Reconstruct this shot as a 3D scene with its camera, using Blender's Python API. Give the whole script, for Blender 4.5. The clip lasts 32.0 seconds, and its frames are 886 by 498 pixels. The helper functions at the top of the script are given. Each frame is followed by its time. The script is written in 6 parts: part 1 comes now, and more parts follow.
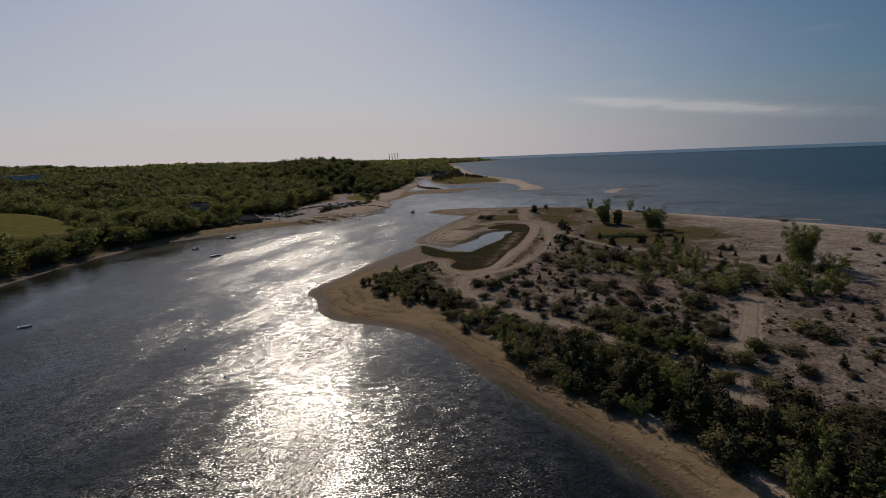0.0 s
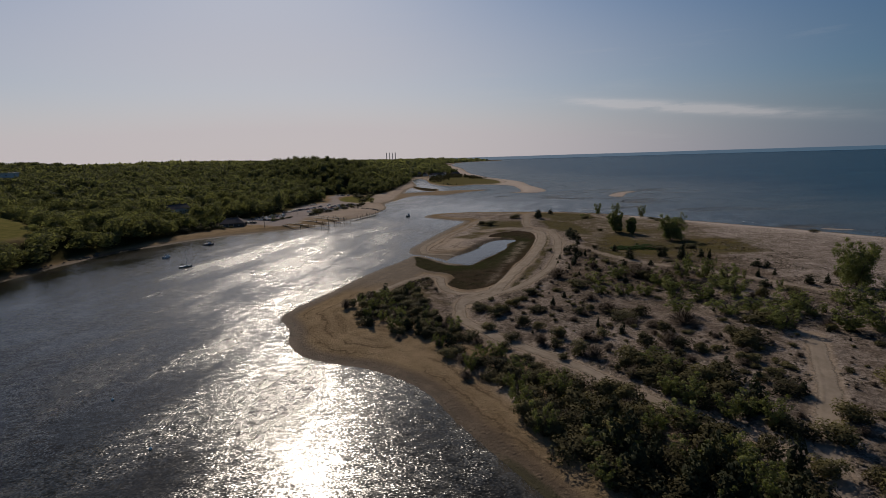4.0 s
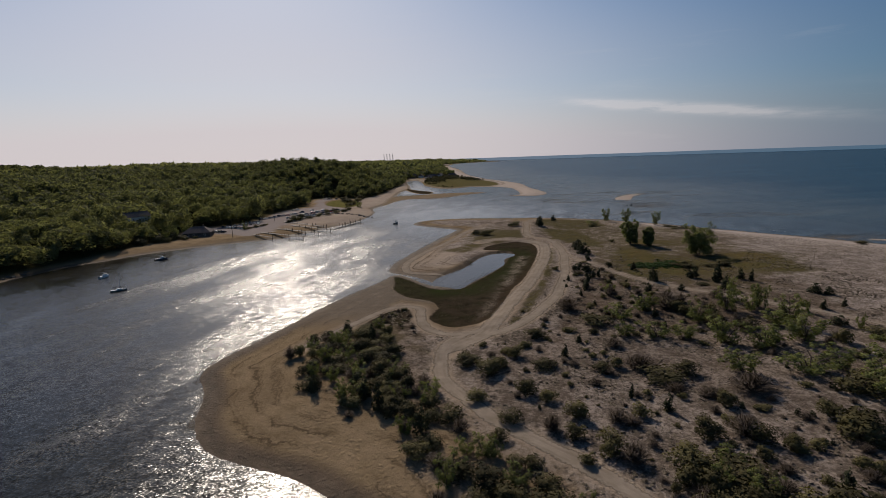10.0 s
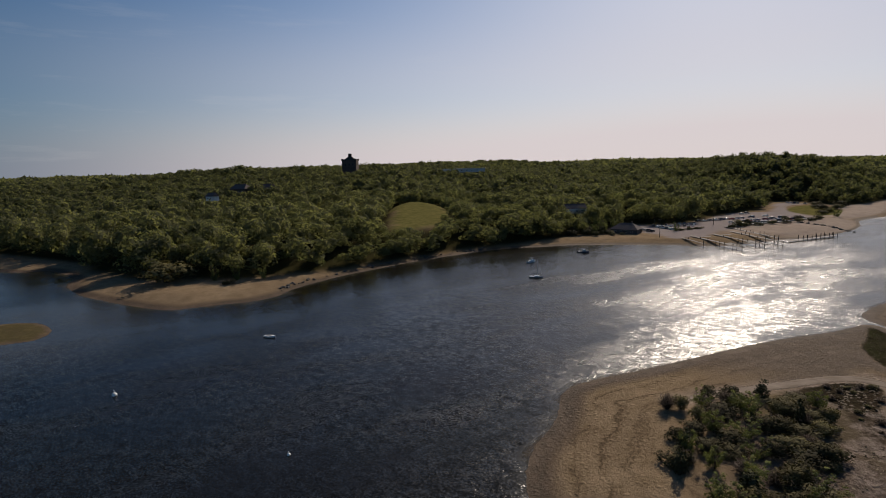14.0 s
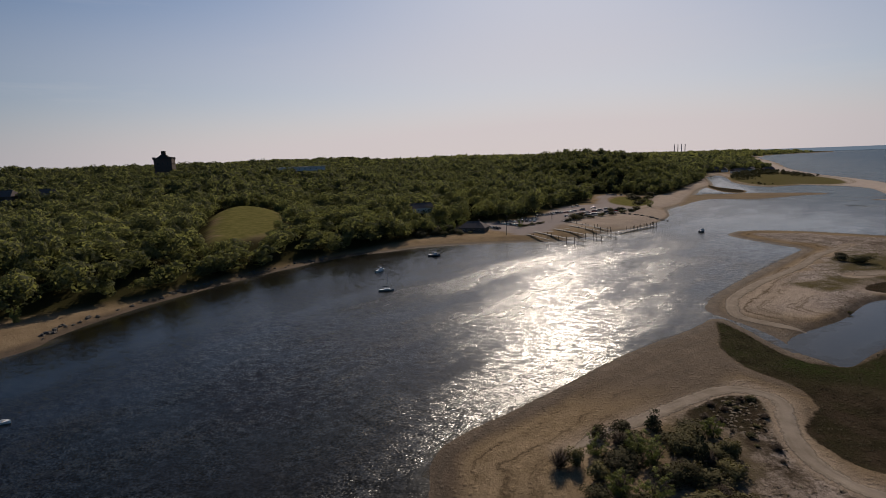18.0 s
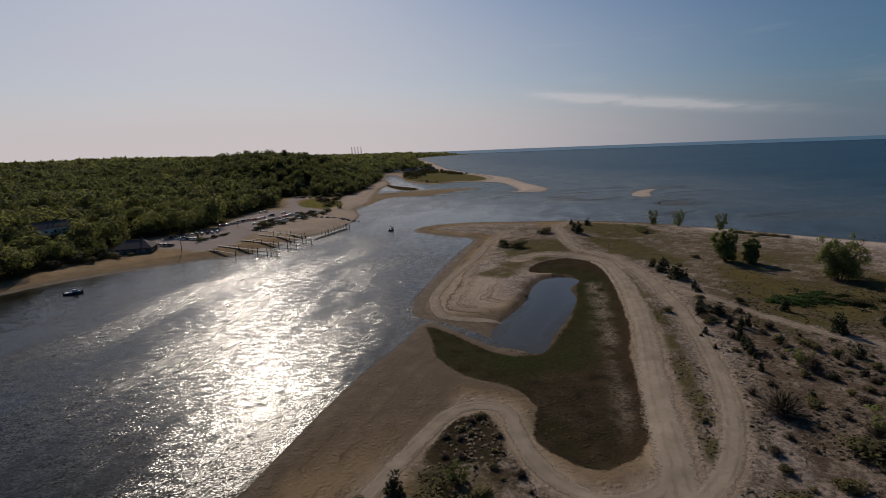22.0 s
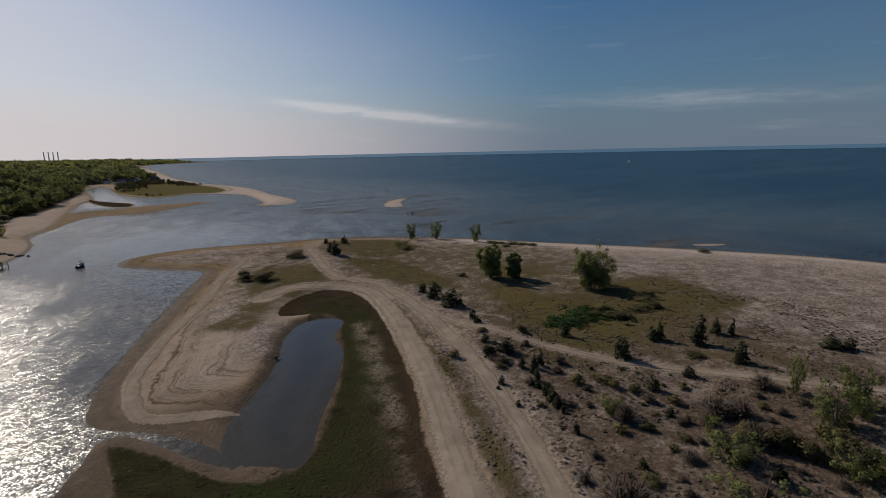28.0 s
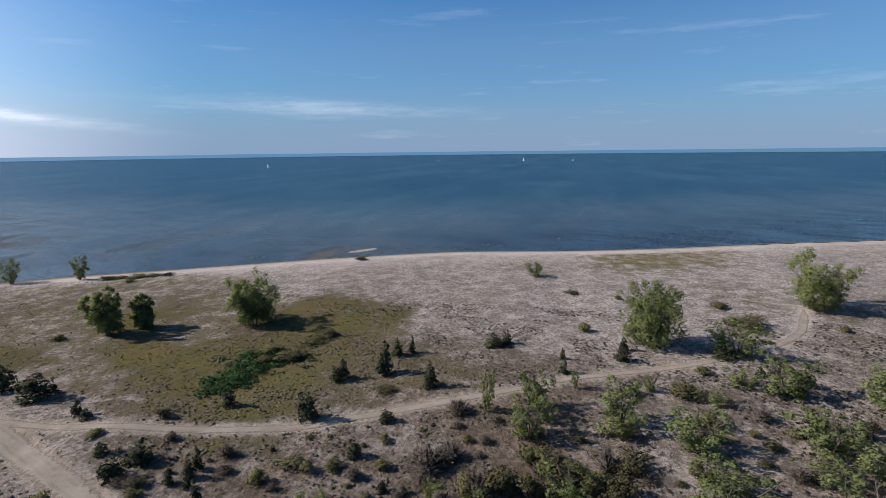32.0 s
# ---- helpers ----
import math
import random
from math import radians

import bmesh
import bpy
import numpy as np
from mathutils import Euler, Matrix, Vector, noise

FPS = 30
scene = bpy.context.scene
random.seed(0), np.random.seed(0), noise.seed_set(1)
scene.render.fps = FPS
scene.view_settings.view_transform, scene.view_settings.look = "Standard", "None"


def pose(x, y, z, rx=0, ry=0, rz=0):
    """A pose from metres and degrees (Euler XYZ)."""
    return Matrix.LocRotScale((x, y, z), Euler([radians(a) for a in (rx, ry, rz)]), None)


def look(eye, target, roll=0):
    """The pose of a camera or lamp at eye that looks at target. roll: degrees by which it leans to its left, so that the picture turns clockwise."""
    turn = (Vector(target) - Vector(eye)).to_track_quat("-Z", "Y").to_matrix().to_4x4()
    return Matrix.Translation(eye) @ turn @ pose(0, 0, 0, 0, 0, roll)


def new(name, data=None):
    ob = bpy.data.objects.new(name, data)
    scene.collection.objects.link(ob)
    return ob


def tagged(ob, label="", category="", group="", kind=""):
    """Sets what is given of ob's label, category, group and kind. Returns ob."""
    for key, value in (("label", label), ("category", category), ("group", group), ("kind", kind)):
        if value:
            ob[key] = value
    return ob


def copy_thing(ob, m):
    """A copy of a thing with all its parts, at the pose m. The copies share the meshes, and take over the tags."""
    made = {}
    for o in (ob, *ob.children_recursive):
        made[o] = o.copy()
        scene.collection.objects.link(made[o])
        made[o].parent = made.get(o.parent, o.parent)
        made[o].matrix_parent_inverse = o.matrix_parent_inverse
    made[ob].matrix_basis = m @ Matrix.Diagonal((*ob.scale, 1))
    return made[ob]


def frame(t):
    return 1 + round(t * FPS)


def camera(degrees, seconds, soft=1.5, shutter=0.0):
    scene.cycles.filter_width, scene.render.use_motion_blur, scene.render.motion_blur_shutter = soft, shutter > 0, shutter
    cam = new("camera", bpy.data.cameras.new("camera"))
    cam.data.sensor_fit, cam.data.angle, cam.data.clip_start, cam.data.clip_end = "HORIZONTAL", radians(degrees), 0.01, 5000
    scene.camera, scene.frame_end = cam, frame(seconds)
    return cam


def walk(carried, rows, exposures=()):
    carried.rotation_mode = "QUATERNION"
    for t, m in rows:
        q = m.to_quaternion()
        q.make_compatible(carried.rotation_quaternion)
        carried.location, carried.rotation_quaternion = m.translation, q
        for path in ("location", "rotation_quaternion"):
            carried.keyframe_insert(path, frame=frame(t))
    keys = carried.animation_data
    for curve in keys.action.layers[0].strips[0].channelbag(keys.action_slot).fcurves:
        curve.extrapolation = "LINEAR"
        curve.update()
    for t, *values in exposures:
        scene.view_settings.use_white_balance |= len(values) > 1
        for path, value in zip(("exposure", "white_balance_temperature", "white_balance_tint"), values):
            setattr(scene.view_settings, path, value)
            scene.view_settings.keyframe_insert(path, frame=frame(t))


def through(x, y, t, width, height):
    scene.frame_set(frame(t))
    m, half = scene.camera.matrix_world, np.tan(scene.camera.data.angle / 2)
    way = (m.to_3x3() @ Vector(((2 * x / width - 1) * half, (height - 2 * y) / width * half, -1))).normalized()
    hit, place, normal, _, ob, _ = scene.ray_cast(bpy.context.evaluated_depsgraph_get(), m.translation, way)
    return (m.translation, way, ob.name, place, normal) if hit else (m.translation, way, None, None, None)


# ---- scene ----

# ------------------------------------------------------------------ camera
cam = camera(82.17, 32.0, soft=0.85)
PATH = [
    (0, (11.75, -38.26, 48.05), (18.50, 10.47, 39.08), -2.32),
    (0.5, (12.61, -34.58, 48.19), (19.27, 14.17, 39.29), -2.47),
    (1, (13.37, -30.96, 48.36), (20.09, 17.78, 39.46), -2.34),
    (1.5, (13.83, -27.31, 48.55), (20.57, 21.41, 39.61), -2.28),
    (2, (14.07, -23.65, 48.73), (20.90, 25.06, 39.75), -2.23),
    (2.5, (14.26, -20.01, 48.85), (21.18, 28.68, 39.85), -2.11),
    (3, (14.59, -16.47, 48.88), (21.56, 32.21, 39.85), -2.03),
    (3.5, (15.21, -13.13, 48.82), (22.21, 35.55, 39.81), -1.88),
    (5.5, (18.76, -0.46, 48.37), (25.80, 48.23, 39.41), -1.81),
    (6, (19.59, 2.75, 48.28), (26.61, 51.44, 39.32), -1.93),
    (6.5, (20.41, 5.94, 48.20), (27.40, 54.62, 39.18), -1.95),
    (7, (21.33, 9.29, 48.18), (28.34, 57.97, 39.20), -2.06),
    (7.5, (22.35, 12.84, 48.26), (29.38, 61.52, 39.30), -2.03),
    (8, (23.43, 16.34, 48.36), (30.46, 65.03, 39.43), -2.04),
    (8.5, (24.58, 19.76, 48.45), (31.62, 68.45, 39.54), -2.02),
    (9, (25.69, 23.15, 48.52), (32.75, 71.84, 39.60), -2.01),
    (9.5, (26.78, 26.52, 48.45), (33.87, 75.21, 39.54), -2.03),
    (10, (27.81, 29.87, 48.36), (34.94, 78.56, 39.45), -2.02),
    (10.5, (28.69, 33.03, 48.29), (35.80, 81.71, 39.33), -1.90),
    (11, (29.61, 36.17, 48.24), (36.73, 84.84, 39.27), -1.91),
    (11.5, (30.58, 39.34, 48.15), (36.72, 88.16, 39.25), -1.88),
    (12, (31.81, 42.50, 48.09), (23.71, 91.11, 39.61), -1.79),
    (12.5, (32.90, 45.96, 48.04), (9.30, 89.32, 40.07), -1.75),
    (13, (33.34, 49.26, 48.00), (3.39, 88.53, 40.21), -1.61),
    (13.5, (33.12, 52.35, 47.95), (1.99, 90.69, 40.12), -1.64),
    (15.5, (28.12, 64.16, 47.89), (-3.51, 102.03, 39.79), -1.94),
    (16, (26.23, 67.35, 47.91), (-4.97, 105.57, 39.83), -2.08),
    (16.5, (24.29, 70.51, 47.93), (-5.93, 109.50, 39.80), -2.17),
    (17, (22.36, 73.70, 47.94), (-4.70, 114.93, 39.66), -2.29),
    (17.5, (20.27, 77.04, 48.06), (-3.11, 120.42, 39.60), -2.33),
    (18, (18.30, 80.28, 48.22), (-0.26, 125.88, 39.52), -2.24),
    (18.5, (16.75, 83.46, 48.31), (4.71, 131.14, 39.27), -2.19),
    (19, (15.58, 86.68, 48.25), (10.49, 135.55, 39.01), -2.16),
    (19.5, (14.86, 89.81, 48.12), (16.36, 138.89, 38.67), -2.30),
    (20, (14.36, 93.03, 47.94), (19.37, 141.86, 38.46), -2.31),
    (20.5, (14.25, 96.27, 47.75), (19.70, 145.07, 38.29), -2.38),
    (21, (14.41, 99.56, 47.58), (20.15, 148.32, 38.13), -2.44),
    (21.5, (14.86, 102.73, 47.46), (22.15, 151.28, 37.95), -2.38),
    (22, (15.28, 105.80, 47.42), (25.43, 153.80, 37.79), -2.24),
    (22.5, (15.83, 108.94, 47.42), (28.52, 156.32, 37.72), -2.25),
    (23, (16.53, 112.19, 47.46), (31.01, 159.06, 37.76), -2.28),
    (23.5, (17.35, 115.53, 47.57), (33.07, 161.99, 37.84), -2.22),
    (24, (18.34, 118.73, 47.64), (35.37, 164.72, 37.89), -2.13),
    (24.5, (19.49, 121.78, 47.59), (40.37, 166.14, 37.78), -2.00),
    (25, (20.87, 124.76, 47.44), (45.69, 167.03, 37.56), -1.84),
    (25.5, (22.46, 127.63, 47.26), (48.83, 168.96, 37.45), -1.72),
    (27.5, (29.93, 138.51, 47.24), (57.77, 178.93, 37.69), -1.26),
    (28, (31.86, 141.10, 47.32), (63.18, 178.90, 37.77), -1.25),
    (28.5, (33.84, 143.77, 47.46), (68.99, 178.00, 37.83), -1.12),
    (29, (36.06, 146.26, 47.61), (74.77, 176.39, 37.91), -1.07),
    (29.5, (38.42, 148.62, 47.65), (80.26, 174.23, 37.96), -0.94),
    (30, (41.04, 150.89, 47.71), (85.10, 172.45, 38.00), -0.84),
    (30.5, (43.96, 152.94, 47.72), (89.08, 172.18, 38.04), -0.79),
    (31, (47.16, 154.70, 47.73), (92.47, 173.51, 38.10), -0.78),
    (31.5, (50.51, 156.18, 47.67), (96.46, 173.38, 38.07), -0.85),
    (32, (53.92, 157.59, 47.57), (102.00, 167.39, 37.97), -0.67),
]
EXPOSURE = [(0, -0.42, 6950, 13), (8, -0.26, 6900, 13), (12, -0.02, 7000, 14), (17, -0.08, 7150, 15), (20, -0.30, 6950, 13), (24, -0.29, 6900, 13), (26, -0.29, 6850, 13), (28.5, 0.0, 6850, 12), (29.25, 0.30, 6550, 12), (30, 0.52, 6350, 11), (32, 0.90, 6000, 10)]
walk(cam, [(t, look(eye, target, roll)) for t, eye, target, roll in PATH], EXPOSURE)

# ------------------------------------------------------------------ sky and sun
SUN_AZ, SUN_EL = -9.0, 33.0            # degrees clockwise from +y, degrees up
world = bpy.data.worlds.new("world")
scene.world = world
world.use_nodes = True


def build_sky():
    nt = world.node_tree
    nt.nodes.clear()
    n, l = nt.nodes, nt.links
    out = n.new("ShaderNodeOutputWorld")
    bg = n.new("ShaderNodeBackground")
    sky = n.new("ShaderNodeTexSky")
    sky.sky_type = "NISHITA"
    sky.sun_disc = False
    sky.sun_elevation = radians(SUN_EL)
    sky.sun_rotation = radians(SUN_AZ)
    sky.air_density, sky.dust_density, sky.ozone_density, sky.altitude = 1.0, 0.6, 2.0, 50
    # thin cirrus: stretched noise, only in a low band of the sky
    co = n.new("ShaderNodeTexCoord")
    mp = n.new("ShaderNodeMapping")
    mp.inputs["Scale"].default_value = (2.2, 2.2, 22.0)
    mp.inputs["Location"].default_value = (0.3, 1.7, 0.4)
    nz = n.new("ShaderNodeTexNoise")
    nz.inputs["Scale"].default_value = 1.6
    nz.inputs["Detail"].default_value = 7
    nz.inputs["Roughness"].default_value = 0.62
    rp = n.new("ShaderNodeValToRGB")
    rp.color_ramp.elements[0].position, rp.color_ramp.elements[1].position = 0.58, 0.95
    sx = n.new("ShaderNodeSeparateXYZ")
    band = n.new("ShaderNodeValToRGB")
    cr = band.color_ramp
    cr.elements[0].position, cr.elements[0].color = 0.0, (0.25, 0.25, 0.25, 1)
    cr.elements[1].position, cr.elements[1].color = 0.40, (0.08, 0.08, 0.08, 1)
    e = cr.elements.new(0.10)
    e.color = (0.26, 0.26, 0.26, 1)
    mu = n.new("ShaderNodeMath")
    mu.operation = "MULTIPLY"
    mix = n.new("ShaderNodeMixRGB")
    mix.inputs[2].default_value = (9.0, 9.2, 9.6, 1)
    l.new(co.outputs["Generated"], mp.inputs["Vector"])
    l.new(mp.outputs["Vector"], nz.inputs["Vector"])
    l.new(nz.outputs["Fac"], rp.inputs["Fac"])
    l.new(co.outputs["Generated"], sx.inputs["Vector"])
    l.new(sx.outputs["Z"], band.inputs["Fac"])
    l.new(rp.outputs["Color"], mu.inputs[0])
    l.new(band.outputs["Color"], mu.inputs[1])
    l.new(mu.outputs[0], mix.inputs[0])
    # pale haze low over the horizon, whiter towards the sun; deeper blue away from it
    def calc(op, u, v):
        q = n.new("ShaderNodeMath")
        q.operation = op
        for k, w in enumerate((u, v)):
            if isinstance(w, bpy.types.NodeSocket):
                l.new(w, q.inputs[k])
            else:
                q.inputs[k].default_value = w
        return q.outputs[0]

    def blend(fac, u, v, kind="MIX"):
        q = n.new("ShaderNodeMixRGB")
        q.blend_type = kind
        for k, w in enumerate((fac, u, v)):
            if isinstance(w, bpy.types.NodeSocket):
                l.new(w, q.inputs[k])
            else:
                q.inputs[k].default_value = w
        return q.outputs[0]

    dot = n.new("ShaderNodeVectorMath")
    dot.operation = "DOT_PRODUCT"
    l.new(co.outputs["Generated"], dot.inputs[0])
    az = radians(SUN_AZ)
    dot.inputs[1].default_value = (math.sin(az - 0.14), math.cos(az - 0.14), 0.0)
    side = n.new("ShaderNodeMapRange")
    side.inputs["From Min"].default_value, side.inputs["From Max"].default_value = 0.30, 1.0
    side.interpolation_type = "SMOOTHSTEP"
    l.new(dot.outputs["Value"], side.inputs["Value"])
    side = side.outputs[0]
    low = n.new("ShaderNodeValToRGB")
    hr = low.color_ramp
    hr.interpolation = "EASE"
    hr.elements[0].position, hr.elements[0].color = 0.0, (0.92, 0.92, 0.92, 1)
    hr.elements[1].position, hr.elements[1].color = 0.34, (0.0, 0.0, 0.0, 1)
    e2 = hr.elements.new(0.14)
    e2.color = (0.38, 0.38, 0.38, 1)
    l.new(sx.outputs["Z"], low.inputs["Fac"])
    tint = blend(side, (0.26, 0.57, 0.81, 1), (0.74, 0.95, 1.14, 1))
    base = blend(1.0, sky.outputs["Color"], tint, "MULTIPLY")
    ray = n.new("ShaderNodeVectorMath")
    ray.operation = "DOT_PRODUCT"
    l.new(co.outputs["Generated"], ray.inputs[0])
    el = radians(SUN_EL)
    ray.inputs[1].default_value = (math.sin(az) * math.cos(el), math.cos(az) * math.cos(el), math.sin(el))
    glow = calc("MULTIPLY", calc("POWER", calc("MAXIMUM", ray.outputs["Value"], 0.0), 9.0), 0.62)
    fac = calc("MINIMUM", calc("ADD", low.outputs["Color"], calc("ADD", glow, calc("MULTIPLY", side, 0.05))), 0.95)
    hazy = blend(side, (2.1, 2.8, 3.9, 1), (9.3, 8.9, 9.6, 1))
    # two drifts of cirrus over the sea
    flat = n.new("ShaderNodeSeparateXYZ")
    l.new(co.outputs["Generated"], flat.inputs["Vector"])
    azim = calc("MULTIPLY", calc("ARCTAN2", flat.outputs["X"], flat.outputs["Y"]), 57.2958)
    wisp = n.new("ShaderNodeTexNoise")
    wisp.inputs["Scale"].default_value, wisp.inputs["Detail"].default_value, wisp.inputs["Roughness"].default_value = 5.0, 8, 0.65
    wm = n.new("ShaderNodeMapping")
    wm.inputs["Scale"].default_value = (1.6, 1.6, 13.0)
    l.new(co.outputs["Generated"], wm.inputs["Vector"])
    l.new(wm.outputs["Vector"], wisp.inputs["Vector"])
    drift = None
    for a0, wide, z0, thick, tilt, much in ((32.0, 9.5, 0.072, 0.0075, -0.0021, 1.25), (66.0, 12.0, 0.078, 0.011, -0.0006, 0.28)):
        da = calc("SUBTRACT", azim, a0)
        u = calc("DIVIDE", da, wide)
        v = calc("DIVIDE", calc("SUBTRACT", calc("SUBTRACT", flat.outputs["Z"], z0), calc("MULTIPLY", da, tilt)), thick)
        g = calc("EXPONENT", calc("MULTIPLY", calc("ADD", calc("MULTIPLY", u, u), calc("MULTIPLY", v, v)), -1.0), 0.0)
        g = calc("MULTIPLY", g, much)
        drift = g if drift is None else calc("ADD", drift, g)
    drift = calc("MULTIPLY", drift, calc("MULTIPLY", calc("SUBTRACT", wisp.outputs["Fac"], 0.33), 2.2))
    drift = calc("MINIMUM", calc("MAXIMUM", drift, 0.0), 0.30)
    l.new(blend(drift, blend(fac, base, hazy), (12.0, 11.4, 11.6, 1)), mix.inputs[1])
    l.new(mix.outputs[0], bg.inputs["Color"])
    bg.inputs["Strength"].default_value = 0.07
    l.new(bg.outputs[0], out.inputs["Surface"])


build_sky()
sun = new("sun", bpy.data.lights.new("sun", "SUN"))
sun.data.energy, sun.data.angle, sun.data.color = 3.6, radians(0.6), (1.0, 0.93, 0.83)
_a, _e = radians(SUN_AZ), radians(SUN_EL)
sun.matrix_world = look((math.sin(_a) * math.cos(_e) * 300, math.cos(_a) * math.cos(_e) * 300, math.sin(_e) * 300), (0, 0, 0))

# ------------------------------------------------------------------ materials
class Nodes:
    """Short hand for building a node material."""

    def __init__(self, name):
        self.mat = bpy.data.materials.new(name)
        self.mat.use_nodes = True
        self.t = self.mat.node_tree
        self.t.nodes.clear()
        self.out = self.t.nodes.new("ShaderNodeOutputMaterial")

    def put(self, socket, value):
        if isinstance(value, bpy.types.NodeSocket):
            self.t.links.new(value, socket)
        elif isinstance(value, (tuple, list)) and len(value) == 3 and socket.type == "RGBA":
            socket.default_value = (*value, 1)
        else:
            socket.default_value = value

    def add(self, kind, out=0, sets=None, **ins):
        node = self.t.nodes.new(kind)
        for k, v in (sets or {}).items():
            if k == "operation":
                node.operation = v
            elif k == "blend_type":
                node.blend_type = v
            elif k == "attribute_name":
                node.attribute_name = v
        for k, v in ins.items():
            self.put(node.inputs[int(k[1:]) if k[0] == "i" and k[1:].isdigit() else k.replace("_", " ")], v)
        return node.outputs[out]

    def attr(self, name):
        return self.add("ShaderNodeAttribute", 2, {"attribute_name": name})

    def math(self, op, a, b=0.0):
        return self.add("ShaderNodeMath", 0, {"operation": op}, i0=a, i1=b)

    def noise(self, scale, detail=4.0, rough=0.55, vec=None, stretch=None, color=False):
        v = vec if vec is not None else self.add("ShaderNodeNewGeometry", 0)
        if stretch:
            v = self.add("ShaderNodeVectorMath", 0, {"operation": "MULTIPLY"}, i0=v, i1=stretch)
        return self.add("ShaderNodeTexNoise", 1 if color else 0, Vector=v, Scale=scale, Detail=detail, Roughness=rough)

    def ramp(self, fac, lo, hi, a=0.0, b=1.0):
        return self.add("ShaderNodeMapRange", 0, Value=fac, From_Min=lo, From_Max=hi, To_Min=a, To_Max=b)

    def mix(self, fac, a, b, kind="MIX"):
        return self.add("ShaderNodeMixRGB", 0, {"blend_type": kind}, i0=fac, i1=a, i2=b)

    def bump(self, height, strength=0.5, distance=0.1, normal=None):
        ins = dict(Strength=strength, Distance=distance, Height=height)
        if normal is not None:
            ins["Normal"] = normal
        return self.add("ShaderNodeBump", 0, **ins)

    def principled(self, **ins):
        return self.add("ShaderNodeBsdfPrincipled", 0, **ins)

    def done(self, shader):
        self.t.links.new(shader, self.out.inputs["Surface"])
        return self.mat


def plain(name, color, rough=0.6, metal=0.0, vary=0.15, scale=3.0, bump=0.0):
    """A surface with grain and stains at two scales."""
    m = Nodes(name)
    f = m.noise(scale, 5, 0.6)
    g = m.noise(scale * 9, 3, 0.6)
    s = m.math("ADD", m.math("MULTIPLY", f, 0.65), m.math("MULTIPLY", g, 0.35))
    lo = tuple(c * (1 - vary) for c in color)
    hi = tuple(min(1, c * (1 + vary)) for c in color)
    col = m.mix(m.ramp(s, 0.3, 0.7), lo, hi)
    ins = dict(Base_Color=col, Roughness=m.ramp(g, 0.3, 0.7, max(0.02, rough - 0.08), min(1, rough + 0.08)), Metallic=metal, Specular_IOR_Level=0.1 if rough > 0.6 else 0.5)
    if bump:
        ins["Normal"] = m.bump(g, bump, 0.02)
    return m.done(m.principled(**ins))


def leafy(name, dark, light, through=0.35, tone_scale=0.12, each=0.26):
    """Leaves: two tones by clump and by leaf, partly lit through."""
    m = Nodes(name)
    isl = m.add("ShaderNodeNewGeometry", 8)
    big = m.noise(tone_scale, 3, 0.6)
    obj = m.add("ShaderNodeObjectInfo", 5)
    k = m.math("ADD", m.math("MULTIPLY", isl, each), m.math("MULTIPLY", m.ramp(big, 0.3, 0.7), 0.48))
    k = m.math("ADD", k, m.math("MULTIPLY", obj, 0.30))
    col = m.mix(m.ramp(k, 0.2, 0.85), dark, light)
    d = m.principled(Base_Color=col, Roughness=0.8, Specular_IOR_Level=0.06)
    tr = m.add("ShaderNodeBsdfTranslucent", 0, Color=m.mix(1.0, col, (1.3, 1.32, 0.7), "MULTIPLY"))
    return m.done(m.add("ShaderNodeMixShader", 0, i0=through, i1=d, i2=tr))


